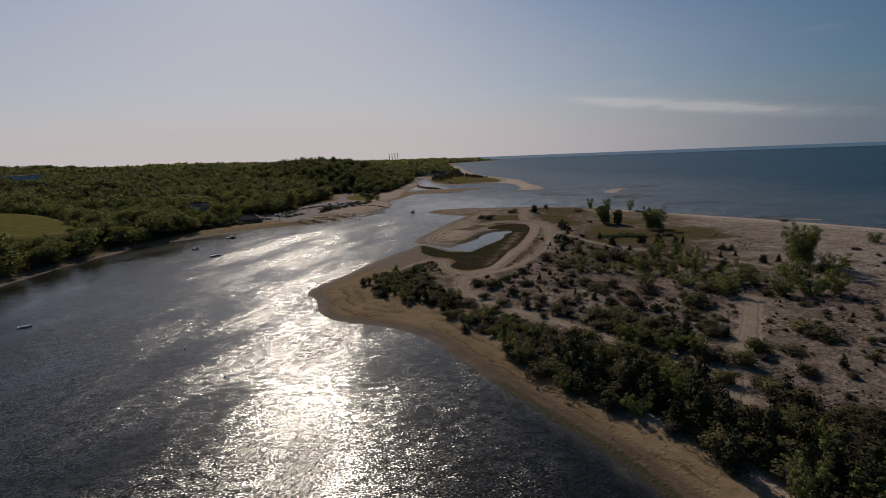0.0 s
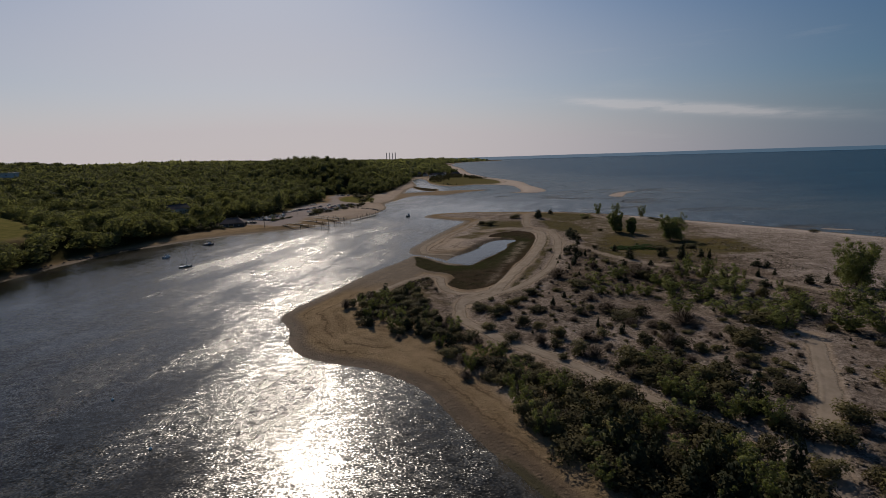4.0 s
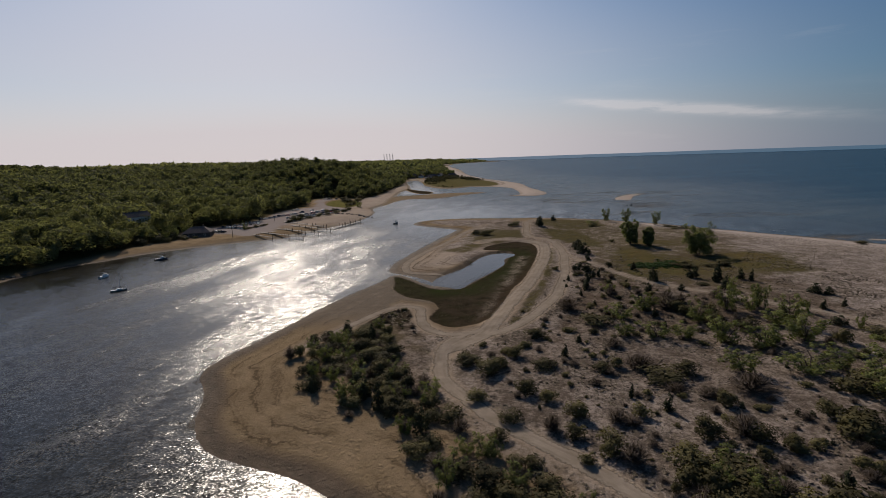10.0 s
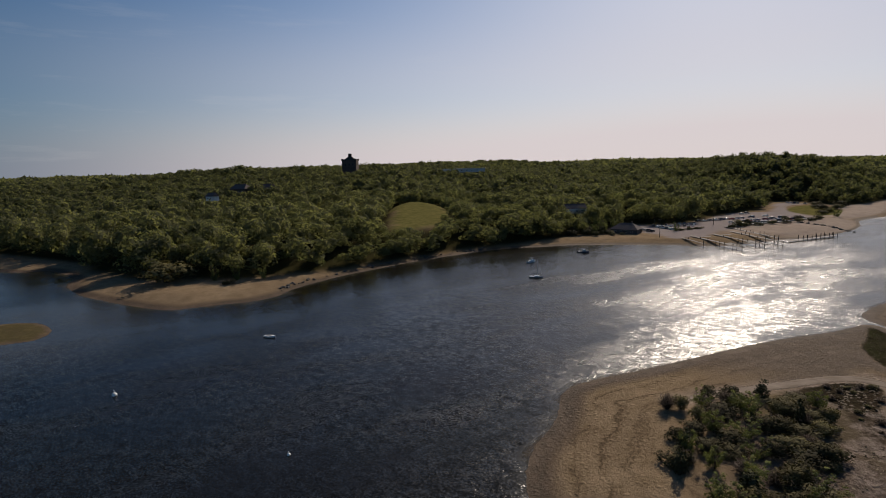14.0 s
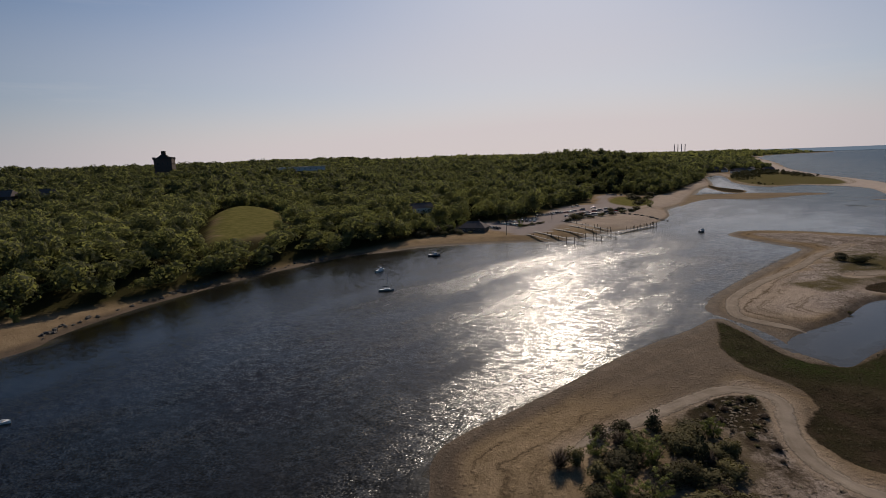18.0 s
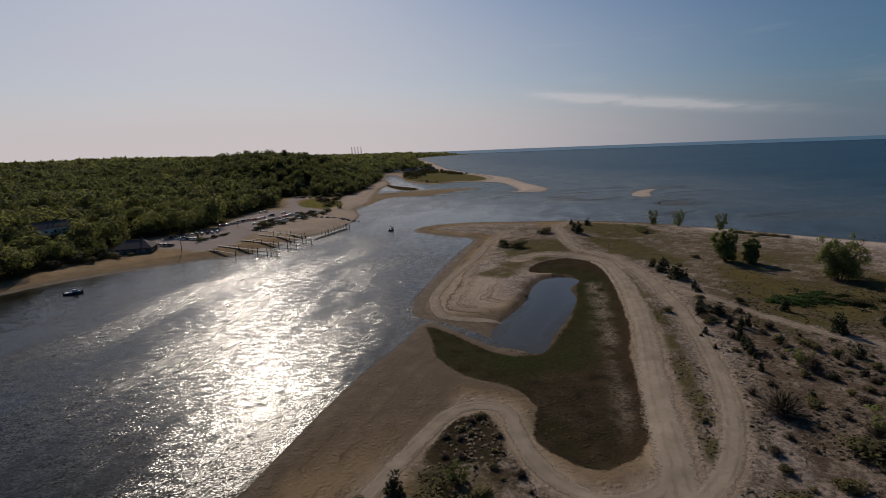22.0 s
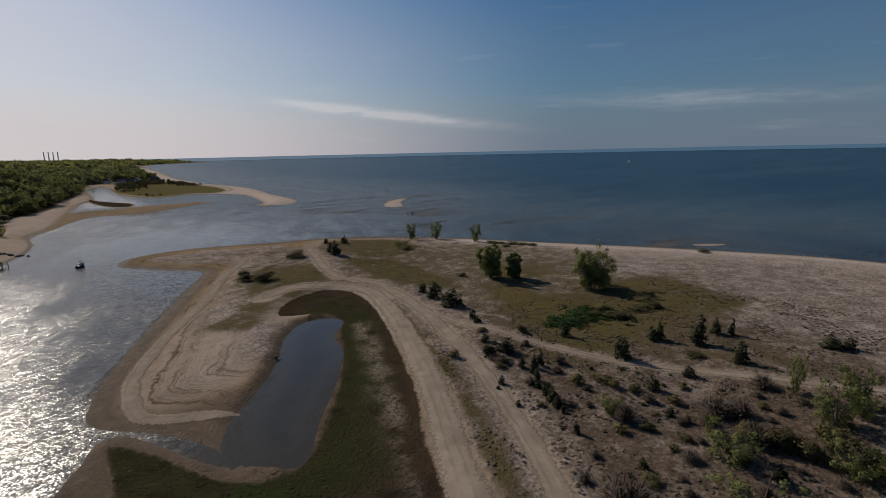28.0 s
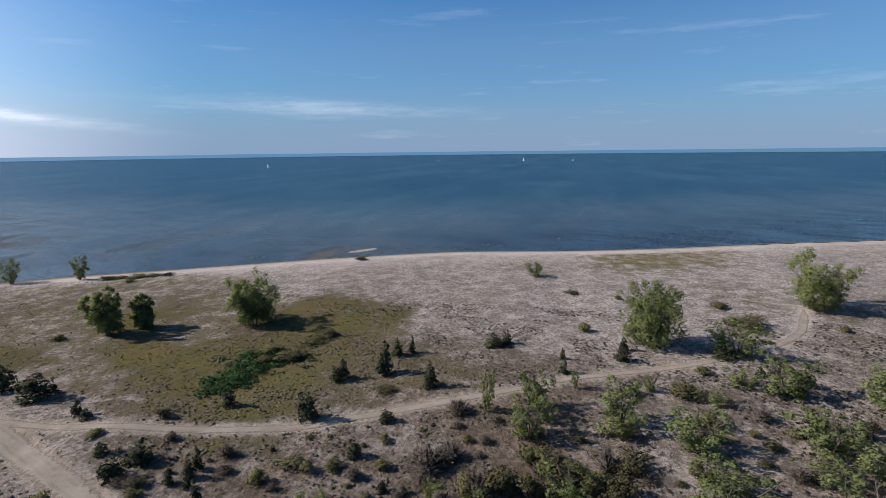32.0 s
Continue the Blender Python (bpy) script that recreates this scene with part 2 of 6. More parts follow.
def ground_material():
    m = Nodes("ground")
    geo = m.add("ShaderNodeNewGeometry", 0)
    n_big = m.noise(0.035, 4, 0.6)
    n_mid = m.noise(0.22, 5, 0.62)
    n_fine = m.noise(1.3, 6, 0.72)
    n_grit = m.noise(9.0, 3, 0.7)
    clump = m.add("ShaderNodeTexVoronoi", 0, Vector=m.add("ShaderNodeVectorMath", 0, {"operation": "ADD"}, i0=geo, i1=m.mix(0.5, m.noise(0.8, 3, 0.6, color=True), (0, 0, 0))), Scale=0.75)
    speck = m.ramp(clump, 0.14, 0.34, 1.0, 0.0)
    sand = m.mix(m.ramp(n_mid, 0.3, 0.7), (0.225, 0.170, 0.104), (0.325, 0.250, 0.162))
    sand = m.mix(m.math("MULTIPLY", m.ramp(n_big, 0.42, 0.62), 0.4), sand, (0.155, 0.115, 0.075))
    sand = m.mix(m.ramp(n_grit, 0.25, 0.75), m.mix(1.0, sand, (0.76, 0.76, 0.76), "MULTIPLY"), sand)
    pale = m.attr("pale")
    sand = m.mix(pale, sand, m.mix(m.ramp(n_mid, 0.3, 0.7), (0.41, 0.365, 0.335), (0.53, 0.478, 0.445)))
    # lines of drift left by the tide, running along the shore
    along = m.math("ADD", m.attr("reach"), m.math("ADD", m.math("MULTIPLY", n_mid, 4.5), m.math("ADD", m.math("MULTIPLY", n_fine, 2.2), m.math("MULTIPLY", n_big, 12.0))))
    stripe = m.noise(0.55, 3, 0.7, vec=m.add("ShaderNodeCombineXYZ", 0, X=along, Y=0.0, Z=0.0))
    wrack = m.math("MULTIPLY", m.ramp(m.math("ADD", stripe, m.math("MULTIPLY", m.math("SUBTRACT", n_fine, 0.5), 0.22)), 0.47, 0.63), m.math("MULTIPLY", m.attr("band"), m.ramp(m.noise(0.07, 3, 0.6), 0.36, 0.52)))
    sand = m.mix(m.math("MULTIPLY", wrack, 0.9), sand, (0.085, 0.064, 0.040))
    # dune: pale sand under grey-brown litter and thin dry grass
    litter = m.mix(m.ramp(n_fine, 0.3, 0.7), (0.084, 0.070, 0.058), (0.168, 0.145, 0.125))
    grain = m.math("ADD", m.math("MULTIPLY", m.noise(1.1, 5, 0.72), 0.5), m.math("ADD", m.math("MULTIPLY", m.noise(4.2, 3, 0.7), 0.25), m.math("MULTIPLY", n_mid, 0.25)))
    cover = m.ramp(grain, 0.435, 0.535)
    dune = m.mix(m.math("MULTIPLY", cover, m.ramp(pale, 0, 1, 0.92, 0.6)), m.mix(0.75, sand, (0.45, 0.405, 0.375)), litter)
    dune = m.mix(m.math("MULTIPLY", speck, m.ramp(n_mid, 0.35, 0.6, 0.1, 0.75)), dune, (0.088, 0.075, 0.056))
    col = m.mix(m.attr("dune"), sand, dune)
    heath = m.mix(m.ramp(grain, 0.41, 0.54), (0.178, 0.141, 0.110), m.mix(n_fine, (0.050, 0.038, 0.029), (0.106, 0.084, 0.065)))
    col = m.mix(m.math("MULTIPLY", m.attr("brown"), m.ramp(m.math("ADD", m.math("MULTIPLY", n_mid, 0.5), m.math("MULTIPLY", n_big, 0.5)), 0.36, 0.56, 0.46, 0.95)), col, heath)
    # green and ochre mossy patches of low grass
    grass = m.mix(m.ramp(n_mid, 0.35, 0.65), (0.048, 0.046, 0.020), (0.098, 0.083, 0.040))
    ochre = m.mix(m.ramp(n_big, 0.4, 0.6), (0.086, 0.080, 0.028), (0.114, 0.086, 0.034))
    grass = m.mix(m.math("MULTIPLY", m.attr("ochre"), m.ramp(n_mid, 0.25, 0.6)), grass, ochre)
    grass = m.mix(m.math("MULTIPLY", m.ramp(n_fine, 0.45, 0.7), 0.5), grass, (0.15, 0.125, 0.085))
    gm = m.ramp(m.math("ADD", m.attr("grass"), m.math("ADD", m.math("MULTIPLY", m.math("SUBTRACT", n_mid, 0.5), 1.5), m.math("MULTIPLY", m.math("SUBTRACT", n_fine, 0.5), 1.0))), 0.20, 0.90)
    col = m.mix(gm, col, grass)
    # salt marsh
    marsh = m.mix(m.ramp(n_mid, 0.35, 0.68), (0.024, 0.020, 0.013), (0.056, 0.043, 0.030))
    straw = m.mix(m.ramp(n_fine, 0.4, 0.7), marsh, (0.085, 0.07, 0.048))
    marsh = m.mix(m.math("MULTIPLY", m.ramp(n_big, 0.48, 0.6), 0.6), marsh, straw)
    marsh = m.mix(m.ramp(m.noise(0.09, 4, 0.6), 0.46, 0.60, 0.0, 0.6), marsh, m.mix(n_fine, (0.022, 0.023, 0.011), (0.040, 0.036, 0.019)))
    marsh = m.mix(m.math("MULTIPLY", m.attr("rim"), m.ramp(n_mid, 0.35, 0.65, 0.1, 0.75)), marsh, m.mix(n_fine, (0.028, 0.019, 0.013), (0.068, 0.046, 0.032)))
    marsh = m.mix(m.math("MULTIPLY", m.attr("reed"), m.ramp(m.math("ADD", m.math("MULTIPLY", n_fine, 0.5), m.math("MULTIPLY", n_mid, 0.5)), 0.38, 0.58)), marsh, (0.029, 0.039, 0.014))
    marsh = m.mix(m.math("MULTIPLY", m.attr("debris"), m.ramp(m.math("ADD", m.math("MULTIPLY", n_fine, 0.6), m.math("MULTIPLY", n_grit, 0.4)), 0.42, 0.54)), marsh, (0.21, 0.18, 0.145))
    mm = m.ramp(m.math("ADD", m.attr("marsh"), m.math("ADD", m.math("MULTIPLY", m.math("SUBTRACT", n_fine, 0.5), 0.6), m.math("MULTIPLY", m.math("SUBTRACT", n_mid, 0.5), 0.9))), 0.4, 0.6)
    col = m.mix(mm, col, marsh)
    # woodland floor, meadow, tarmac
    col = m.mix(m.attr("wood"), col, m.mix(n_fine, (0.02, 0.022, 0.01), (0.05, 0.045, 0.02)))
    col = m.mix(m.attr("field"), col, m.mix(m.ramp(n_mid, 0.3, 0.7), (0.092, 0.096, 0.031), (0.165, 0.146, 0.056)))
    col = m.mix(m.attr("tarmac"), col, m.mix(n_fine, (0.225, 0.200, 0.190), (0.31, 0.28, 0.265)))
    # wet edge of the tide, with weed lines
    wet = m.attr("wet")
    wcol = m.mix(m.ramp(n_mid, 0.35, 0.7), (0.092, 0.068, 0.046), (0.165, 0.124, 0.086))
    wcol = m.mix(m.math("MULTIPLY", m.ramp(stripe, 0.46, 0.66), 0.5), wcol, (0.06, 0.046, 0.032))
    mott = m.ramp(m.math("ADD", m.math("MULTIPLY", m.noise(0.09, 5, 0.65), 0.6), m.math("MULTIPLY", n_fine, 0.4)), 0.46, 0.60)
    wcol = m.mix(m.math("MULTIPLY", mott, 0.6), wcol, (0.076, 0.057, 0.040))
    wcol = m.mix(m.math("MULTIPLY", m.ramp(n_fine, 0.56, 0.72), 0.5), wcol, (0.19, 0.155, 0.12))
    wcol = m.mix(m.ramp(n_grit, 0.3, 0.75), m.mix(1.0, wcol, (0.75, 0.75, 0.75), "MULTIPLY"), wcol)
    col = m.mix(m.ramp(m.math("ADD", wet, m.math("MULTIPLY", m.math("SUBTRACT", n_mid, 0.5), 0.6)), 0.3, 0.8), col, wcol)
    weed = m.ramp(m.math("ADD", m.attr("weed"), m.math("MULTIPLY", m.math("SUBTRACT", n_fine, 0.5), 0.8)), 0.45, 0.7)
    col = m.mix(weed, col, (0.045, 0.04, 0.02))
    col = m.mix(1.0, col, (1.08, 1.02, 0.985), "MULTIPLY")
    rough = m.ramp(wet, 0.2, 1.0, 0.95, 0.8)
    h = m.math("ADD", m.math("MULTIPLY", n_fine, 0.8), m.math("ADD", m.math("MULTIPLY", n_grit, 0.25), m.math("MULTIPLY", speck, 0.3)))
    nrm = m.bump(h, 0.85, 0.45)
    return m.done(m.principled(Base_Color=col, Roughness=rough, Specular_IOR_Level=m.ramp(wet, 0.4, 1.0, 0.0, 0.12), Normal=nrm))


def water_material():
    m = Nodes("water")
    geo = m.add("ShaderNodeNewGeometry", 0)
    streak = m.noise(0.022, 5, 0.65, stretch=(0.55, 1.5, 1.0))
    depth = m.attr("depth")
    depth = m.math("ADD", depth, m.math("MULTIPLY", m.math("MULTIPLY", m.math("SUBTRACT", streak, 0.5), 2.4), m.math("SUBTRACT", 1.02, depth)))
    murk = m.mix(m.ramp(m.noise(0.012, 4, 0.6), 0.35, 0.65), (0.005, 0.004, 0.002), (0.010, 0.009, 0.006))
    open_sea = m.mix(m.ramp(m.noise(0.006, 5, 0.65, stretch=(0.5, 1.7, 1.0)), 0.40, 0.66), (0.006, 0.036, 0.070), (0.022, 0.062, 0.094))
    murk = m.mix(m.attr("sea"), murk, open_sea)
    shoal = m.mix(m.noise(0.05, 3), (0.045, 0.042, 0.034), (0.075, 0.066, 0.05))
    shoal = m.mix(m.attr("sea"), shoal, (0.110, 0.128, 0.134))
    col = m.mix(m.ramp(depth, 0.0, 1.0), shoal, murk)
    foam = m.attr("foam")
    fn = m.noise(0.8, 5, 0.7)
    col = m.mix(m.ramp(m.math("ADD", foam, m.math("MULTIPLY", m.math("SUBTRACT", fn, 0.5), 1.2)), 0.62, 0.8), col, (0.7, 0.7, 0.68))
    # wind ripples at two sizes, calmer in slicks drawn out along the current, steeper in the tide rip
    turned = m.add("ShaderNodeVectorRotate", 0, Vector=geo, Axis=(0, 0, 1), Angle=radians(24))
    slick = m.ramp(m.noise(0.055, 4.5, 0.62, vec=turned, stretch=(1.0, 0.38, 1.0)), 0.40, 0.60, 0.40, 1.15)
    slick = m.math("ADD", slick, m.math("MULTIPLY", m.attr("rip"), 0.55))
    slick = m.math("MULTIPLY", slick, m.ramp(m.attr("calm"), 0, 1, 1.0, 0.08))
    slick = m.math("ADD", m.math("MULTIPLY", slick, m.ramp(m.attr("sea"), 0, 1, 1.0, 0.3)), m.math("MULTIPLY", m.attr("sea"), 0.6))
    ripple = m.noise(2.3, 2.5, 0.6, stretch=(1.0, 1.3, 1.0), color=True)
    chop = m.noise(0.42, 2.0, 0.5, stretch=(1.0, 1.5, 1.0), color=True)
    tilt = m.add("ShaderNodeVectorMath", 0, {"operation": "ADD"}, i0=m.add("ShaderNodeVectorMath", 0, {"operation": "SCALE"}, i0=ripple, Scale=0.72), i1=m.add("ShaderNodeVectorMath", 0, {"operation": "SCALE"}, i0=chop, Scale=0.28))
    tilt = m.add("ShaderNodeVectorMath", 0, {"operation": "SUBTRACT"}, i0=tilt, i1=(0.5, 0.5, 0.5))
    tilt = m.add("ShaderNodeVectorMath", 0, {"operation": "SCALE"}, i0=tilt, Scale=m.math("MULTIPLY", slick, 1.6))
    tilt = m.add("ShaderNodeVectorMath", 0, {"operation": "MULTIPLY"}, i0=tilt, i1=(1.0, 1.0, 0.0))
    nrm = m.add("ShaderNodeVectorMath", 0, {"operation": "NORMALIZE"}, i0=m.add("ShaderNodeVectorMath", 0, {"operation": "ADD"}, i0=tilt, i1=(0.0, 0.0, 1.0)))
    sh = m.principled(Base_Color=col, Roughness=m.math("ADD", 0.12, m.math("MULTIPLY", slick, 0.14)), IOR=1.33, Specular_IOR_Level=m.ramp(m.attr("sea"), 0, 1, 0.42, 0.24), Normal=nrm)
    body = m.add("ShaderNodeBsdfDiffuse", 0, Color=col)
    sh = m.add("ShaderNodeMixShader", 0, i0=m.math("MULTIPLY", m.attr("sea"), 0.5), i1=sh, i2=body)
    alpha = m.ramp(depth, 0.0, 0.35, 0.45, 1.0)
    clear = m.add("ShaderNodeBsdfTransparent", 0)
    return m.done(m.add("ShaderNodeMixShader", 0, i0=alpha, i1=clear, i2=sh))


M_GROUND = ground_material()
M_WATER = water_material()
M_FOREST = leafy("forest_leaves", (0.078, 0.084, 0.052), (0.215, 0.215, 0.115), 0.58, 0.10, 0.04)
M_POPLAR = leafy("poplar_leaves", (0.094, 0.108, 0.044), (0.208, 0.220, 0.090), 0.34, 0.3)
M_JUNIPER = leafy("juniper_needles", (0.025, 0.028, 0.016), (0.064, 0.067, 0.036), 0.06, 0.5)
M_SCRUB = leafy("scrub_leaves", (0.058, 0.052, 0.026), (0.170, 0.146, 0.066), 0.14, 0.09)
M_TWIG = leafy("bare_twigs", (0.080, 0.062, 0.052), (0.180, 0.146, 0.126), 0.06, 0.2)
M_SHRUBDARK = leafy("bayberry_leaves", (0.034, 0.031, 0.017), (0.108, 0.092, 0.041), 0.06, 0.09)
M_BARK = plain("bark", (0.10, 0.08, 0.062), 0.9, 0, 0.35, 2.0, 0.5)
# self-lit horizon strip: haze and the paler sunward side are painted into its emission
_m = Nodes("horizon_glow")
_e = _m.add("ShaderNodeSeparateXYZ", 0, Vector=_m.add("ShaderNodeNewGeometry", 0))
M_HORIZON_GLOW = _m.done(_m.add("ShaderNodeEmission", 0, Color=_m.mix(_m.ramp(_e, 300, 4000), (0.16, 0.21, 0.28), (0.070, 0.14, 0.22)), Strength=1.0))

# ------------------------------------------------------------------ plan of the place (metres)
SPIT = [(60, -60), (54, 0), (50, 21), (47, 32), (41, 47), (36, 60), (30, 76), (25, 91), (15, 103), (6, 109), (-2, 115), (-7, 125), (-9, 138),
        (-13, 149), (-11, 158), (-4, 170), (4, 185), (12, 200), (20, 213), (28, 224), (34, 234), (39, 239), (43, 232), (47, 222), (52, 215),
        (50, 226), (44, 236), (36, 246), (37, 256), (41, 268), (51, 290), (63, 314), (79, 346), (86, 362), (78, 374), (66, 390), (61, 402),
        (68, 417), (84, 423), (106, 420), (134, 409), (163, 399), (195, 372)]
SPIT_SEA = [(216, 340), (233, 307), (248, 280), (262, 254), (276, 224), (286, 199), (291, 172), (297, 140), (306, 108), (318, 74),
            (332, 36), (348, -14), (420, -200), (560, -500), (300, -700), (80, -400)]
MAIN = [(-1200, -300), (-600, 0), (-330, 105), (-300, 126), (-262, 128), (-244, 121), (-217, 118), (-191, 121), (-171, 125), (-157, 130),
        (-150, 142), (-143, 153), (-142, 164), (-147, 176), (-149, 200), (-148, 218), (-145, 242), (-137, 275), (-125, 304), (-111, 319),
        (-98, 334), (-74, 349), (-46, 361), (-24, 370), (-4, 404), (14, 430), (29, 468), (34, 500), (34, 537), (44, 566)]
MAIN_FAR = [(54, 600), (62, 660), (78, 770), (100, 860), (112, 1070), (135, 1130), (136, 1005), (130, 885), (150, 803), (192, 824), (220, 808),
            (237, 768), (234, 722), (214, 634), (196, 625), (208, 608), (228, 605), (248, 632), (257, 682), (264, 748), (284, 860), (284, 975),
            (278, 1070), (283, 1200), (300, 1414), (376, 1940), (445, 2577), (480, 2800), (640, 3500), (900, 4700), (-4700, 4800), (-4700, -1500)]
FLATS = [(44, 566), (56, 600), (77, 637), (113, 634), (154, 669), (184, 688), (168, 704), (124, 708), (93, 696), (72, 694), (54, 660)]
SHOAL = [(276, 512), (286, 530), (304, 550), (322, 562), (334, 562), (312, 540), (296, 516), (284, 500)]
SHOAL_SMALL = [(277, 250), (283, 247), (290, 240), (286, 239), (279, 244)]
ISLET = [(-200, 60), (-186, 92), (-168, 97), (-158, 91), (-163, 80), (-175, 62)]
CREEK_ISLET = [(94, 860), (100, 812), (112, 775), (121, 745), (114, 710), (98, 722), (90, 770), (88, 820)]
POND = [(95, 272), (97, 266), (90, 258), (86, 246), (76, 231), (67, 220), (60, 211), (57, 213), (54, 218), (54, 226), (60, 235), (70, 247),
        (80, 264), (88, 272)]
MARSH = [(37, 238), (36, 226), (35, 214), (39, 202), (46, 195), (48, 186), (44, 178), (45, 171), (49, 166), (54, 166), (59, 168), (65, 175),
         (71, 186), (77, 200), (88, 218), (105, 254), (114, 280), (112, 298), (96, 297), (85, 282), (98, 274), (92, 258), (80, 236), (68, 219),
         (58, 210), (50, 214), (44, 228)]
UPLAND = [(-1200, -260), (-600, 50), (-330, 135), (-262, 136), (-215, 144), (-200, 154), (-176, 170), (-157, 204), (-152.5, 235), (-142.5, 277),
          (-130, 308), (-117, 329), (-110, 352), (-106, 385), (-97, 436), (-79, 440), (-72, 452), (-63, 472), (-59, 502), (-51, 548), (-40, 566),
          (-36, 600), (-42, 668), (-18, 700), (6, 668), (30, 668), (52, 730), (70, 830), (92, 930), (106, 1060), (128, 1180), (180, 1260),
          (248, 1290), (262, 1420), (330, 1950), (398, 2580), (440, 2820), (620, 3500), (880, 4650), (-4650, 4750), (-4650, -1450)]
GREEN_SPIT = [(136, 1010), (134, 890), (152, 808), (192, 829), (222, 812), (246, 842), (260, 930), (254, 1070), (250, 1220), (180, 1240)]
FIELD = [(-182, 268), (-169, 288), (-174, 316), (-203, 350), (-232, 372), (-262, 376), (-256, 346), (-216, 300)]
CARPARK = [(-92, 428), (-79, 434), (-71, 448), (-62, 468), (-58, 502), (-50, 546), (-37, 562), (-25, 574), (-31, 640), (-30, 668), (-22, 676),
           (-6, 668), (-20, 640), (-14, 580), (4, 545), (5, 530), (-22, 474), (-34, 433), (-36, 396), (-45, 384), (-52, 374), (-66, 390), (-76, 394)]
MEADOW_OCHRE = [(150, 266), (143, 252), (136, 236), (129, 219), (123, 206), (133, 203), (147, 203), (165, 202), (188, 200), (202, 218), (193, 235), (172, 236), (158, 244), (166, 256), (184, 266), (183, 278), (169, 284), (154, 274)]
MEADOW_ROAD = [(139, 338), (146, 333), (157, 316), (150, 278), (143, 262), (134, 277), (131, 298), (134, 318)]
MEADOW_SHORE = [(290, 133), (304, 80), (276, 80), (254, 108), (256, 128)]
MEADOW_EDGE = [(194, 324), (212, 322), (226, 298), (203, 277), (194, 288), (187, 306)]
MEADOW_NORTH = [(150, 382), (182, 370), (176, 330), (147, 334)]
MEADOW_WIDE = [(155, 349), (179, 347), (195, 304), (209, 266), (196, 224), (169, 192), (148, 164), (140, 189), (128, 213), (128, 248), (135, 278)]
MEADOW_WEST = [(77, 293), (66, 283), (79, 276), (89, 293), (102, 299), (115, 306), (124, 338), (117, 344), (108, 351), (94, 338)]
HEATH_POINT = [(27, 180), (32.7, 185), (38.5, 185), (39, 178), (39.5, 170), (40, 162), (38, 156), (34, 166), (31, 172), (25, 172)]
MEADOW_POINT = [(18, 166), (23, 179), (37, 187), (40, 180), (35, 169), (29, 161), (22, 158)]
PALE_DUNE = [(243, 285), (215, 262), (192, 232), (182, 205), (172, 186), (164, 150), (176, 100), (225, 60), (290, -60), (420, -200), (500, -200), (360, -20), (340, 60), (312, 140), (300, 190), (286, 235), (268, 270)]
HILLS = [(-20, 890, 115, 7), (-640, 615, 170, -8), (-690, 1360, 330, 9), (-870, 470, 220, 5), (-330, 1150, 260, -5)]
LAWN = [(-16, 582), (4, 548), (18, 560), (22, 610), (2, 650), (-14, 636)]
ROAD_MAIN = [(44, 146), (49, 151), (56, 156), (62, 166), (75, 190), (89, 214), (106, 248), (116, 274), (118, 288), (112, 300), (100, 308), (88, 302)]
ROAD_SAND = [(55, 155), (61, 157), (69.5, 163), (79, 174), (88, 187), (98.5, 206), (107.5, 227), (119, 257), (126, 288), (122, 303)]
ROAD_LOOP = [(60, 163), (54, 159), (47.5, 159.5), (43, 165), (41.6, 173), (42.2, 180), (42.5, 186), (38.4, 188.8), (32.5, 187.5), (25.2, 179.6), (18.8, 171.6), (12.4, 164), (8, 157.5)]
TRAIL_BEACH = [(119, 307), (123, 326), (132, 353), (139, 374), (150, 388), (165, 394)]
TRAIL_FOOT = [(124, 284), (119, 258), (119, 242), (121, 224), (124, 209), (128, 197), (134, 187), (143, 169), (153, 153), (161, 135), (168, 120),
              (178, 106), (188, 96), (198, 90), (212, 84)]
TRAIL_SOUTH = [(54, 160), (46, 152), (43, 143), (42, 132), (46, 119), (50, 110), (55, 102), (61, 92), (66, 78), (71, 68), (78, 56)]
TRACK_EAST = [(126, 98), (115, 85), (104, 72), (94, 62), (84, 52), (76, 40)]
TRACK_POINT = [(58, 232), (46, 240), (43, 246), (45, 262), (57, 287), (76, 318), (89, 345), (108, 372)]


def smooth(pts, closed=True, per=4):
    """Catmull-Rom through the plan's corners."""
    p = np.array(pts, float)
    n = len(p)
    out = []
    for i in range(n if closed else n - 1):
        if closed:
            a, b, c, d = p[i - 1], p[i], p[(i + 1) % n], p[(i + 2) % n]
        else:
            a, b, c, d = p[max(i - 1, 0)], p[i], p[i + 1], p[min(i + 2, n - 1)]
        for k in range(per):
            t = k / per
            out.append(0.5 * (2 * b + (c - a) * t + (2 * a - 5 * b + 4 * c - d) * t * t + (3 * b - a - 3 * c + d) * t ** 3))
    if not closed:
        out.append(p[-1])
    return np.array(out)


def line_dist(x, y, line, closed=False):
    """Distance from points to a line of straight pieces."""
    best = np.full(x.shape, 1e12)
    q = np.roll(line, -1, 0) if closed else line[1:]
    for (ax, ay), (bx, by) in zip(line, q):
        dx, dy = bx - ax, by - ay
        ll = dx * dx + dy * dy
        if ll < 1e-9:
            continue
        t = np.clip(((x - ax) * dx + (y - ay) * dy) / ll, 0, 1)
        np.minimum(best, (x - ax - t * dx) ** 2 + (y - ay - t * dy) ** 2, out=best)
    return np.sqrt(best)


def inside(x, y, poly):
    hit = np.zeros(x.shape, bool)
    for (ax, ay), (bx, by) in zip(poly, np.roll(poly, -1, 0)):
        if ay == by:
            continue
        hit ^= ((ay > y) != (by > y)) & (x < (bx - ax) * (y - ay) / (by - ay) + ax)
    return hit


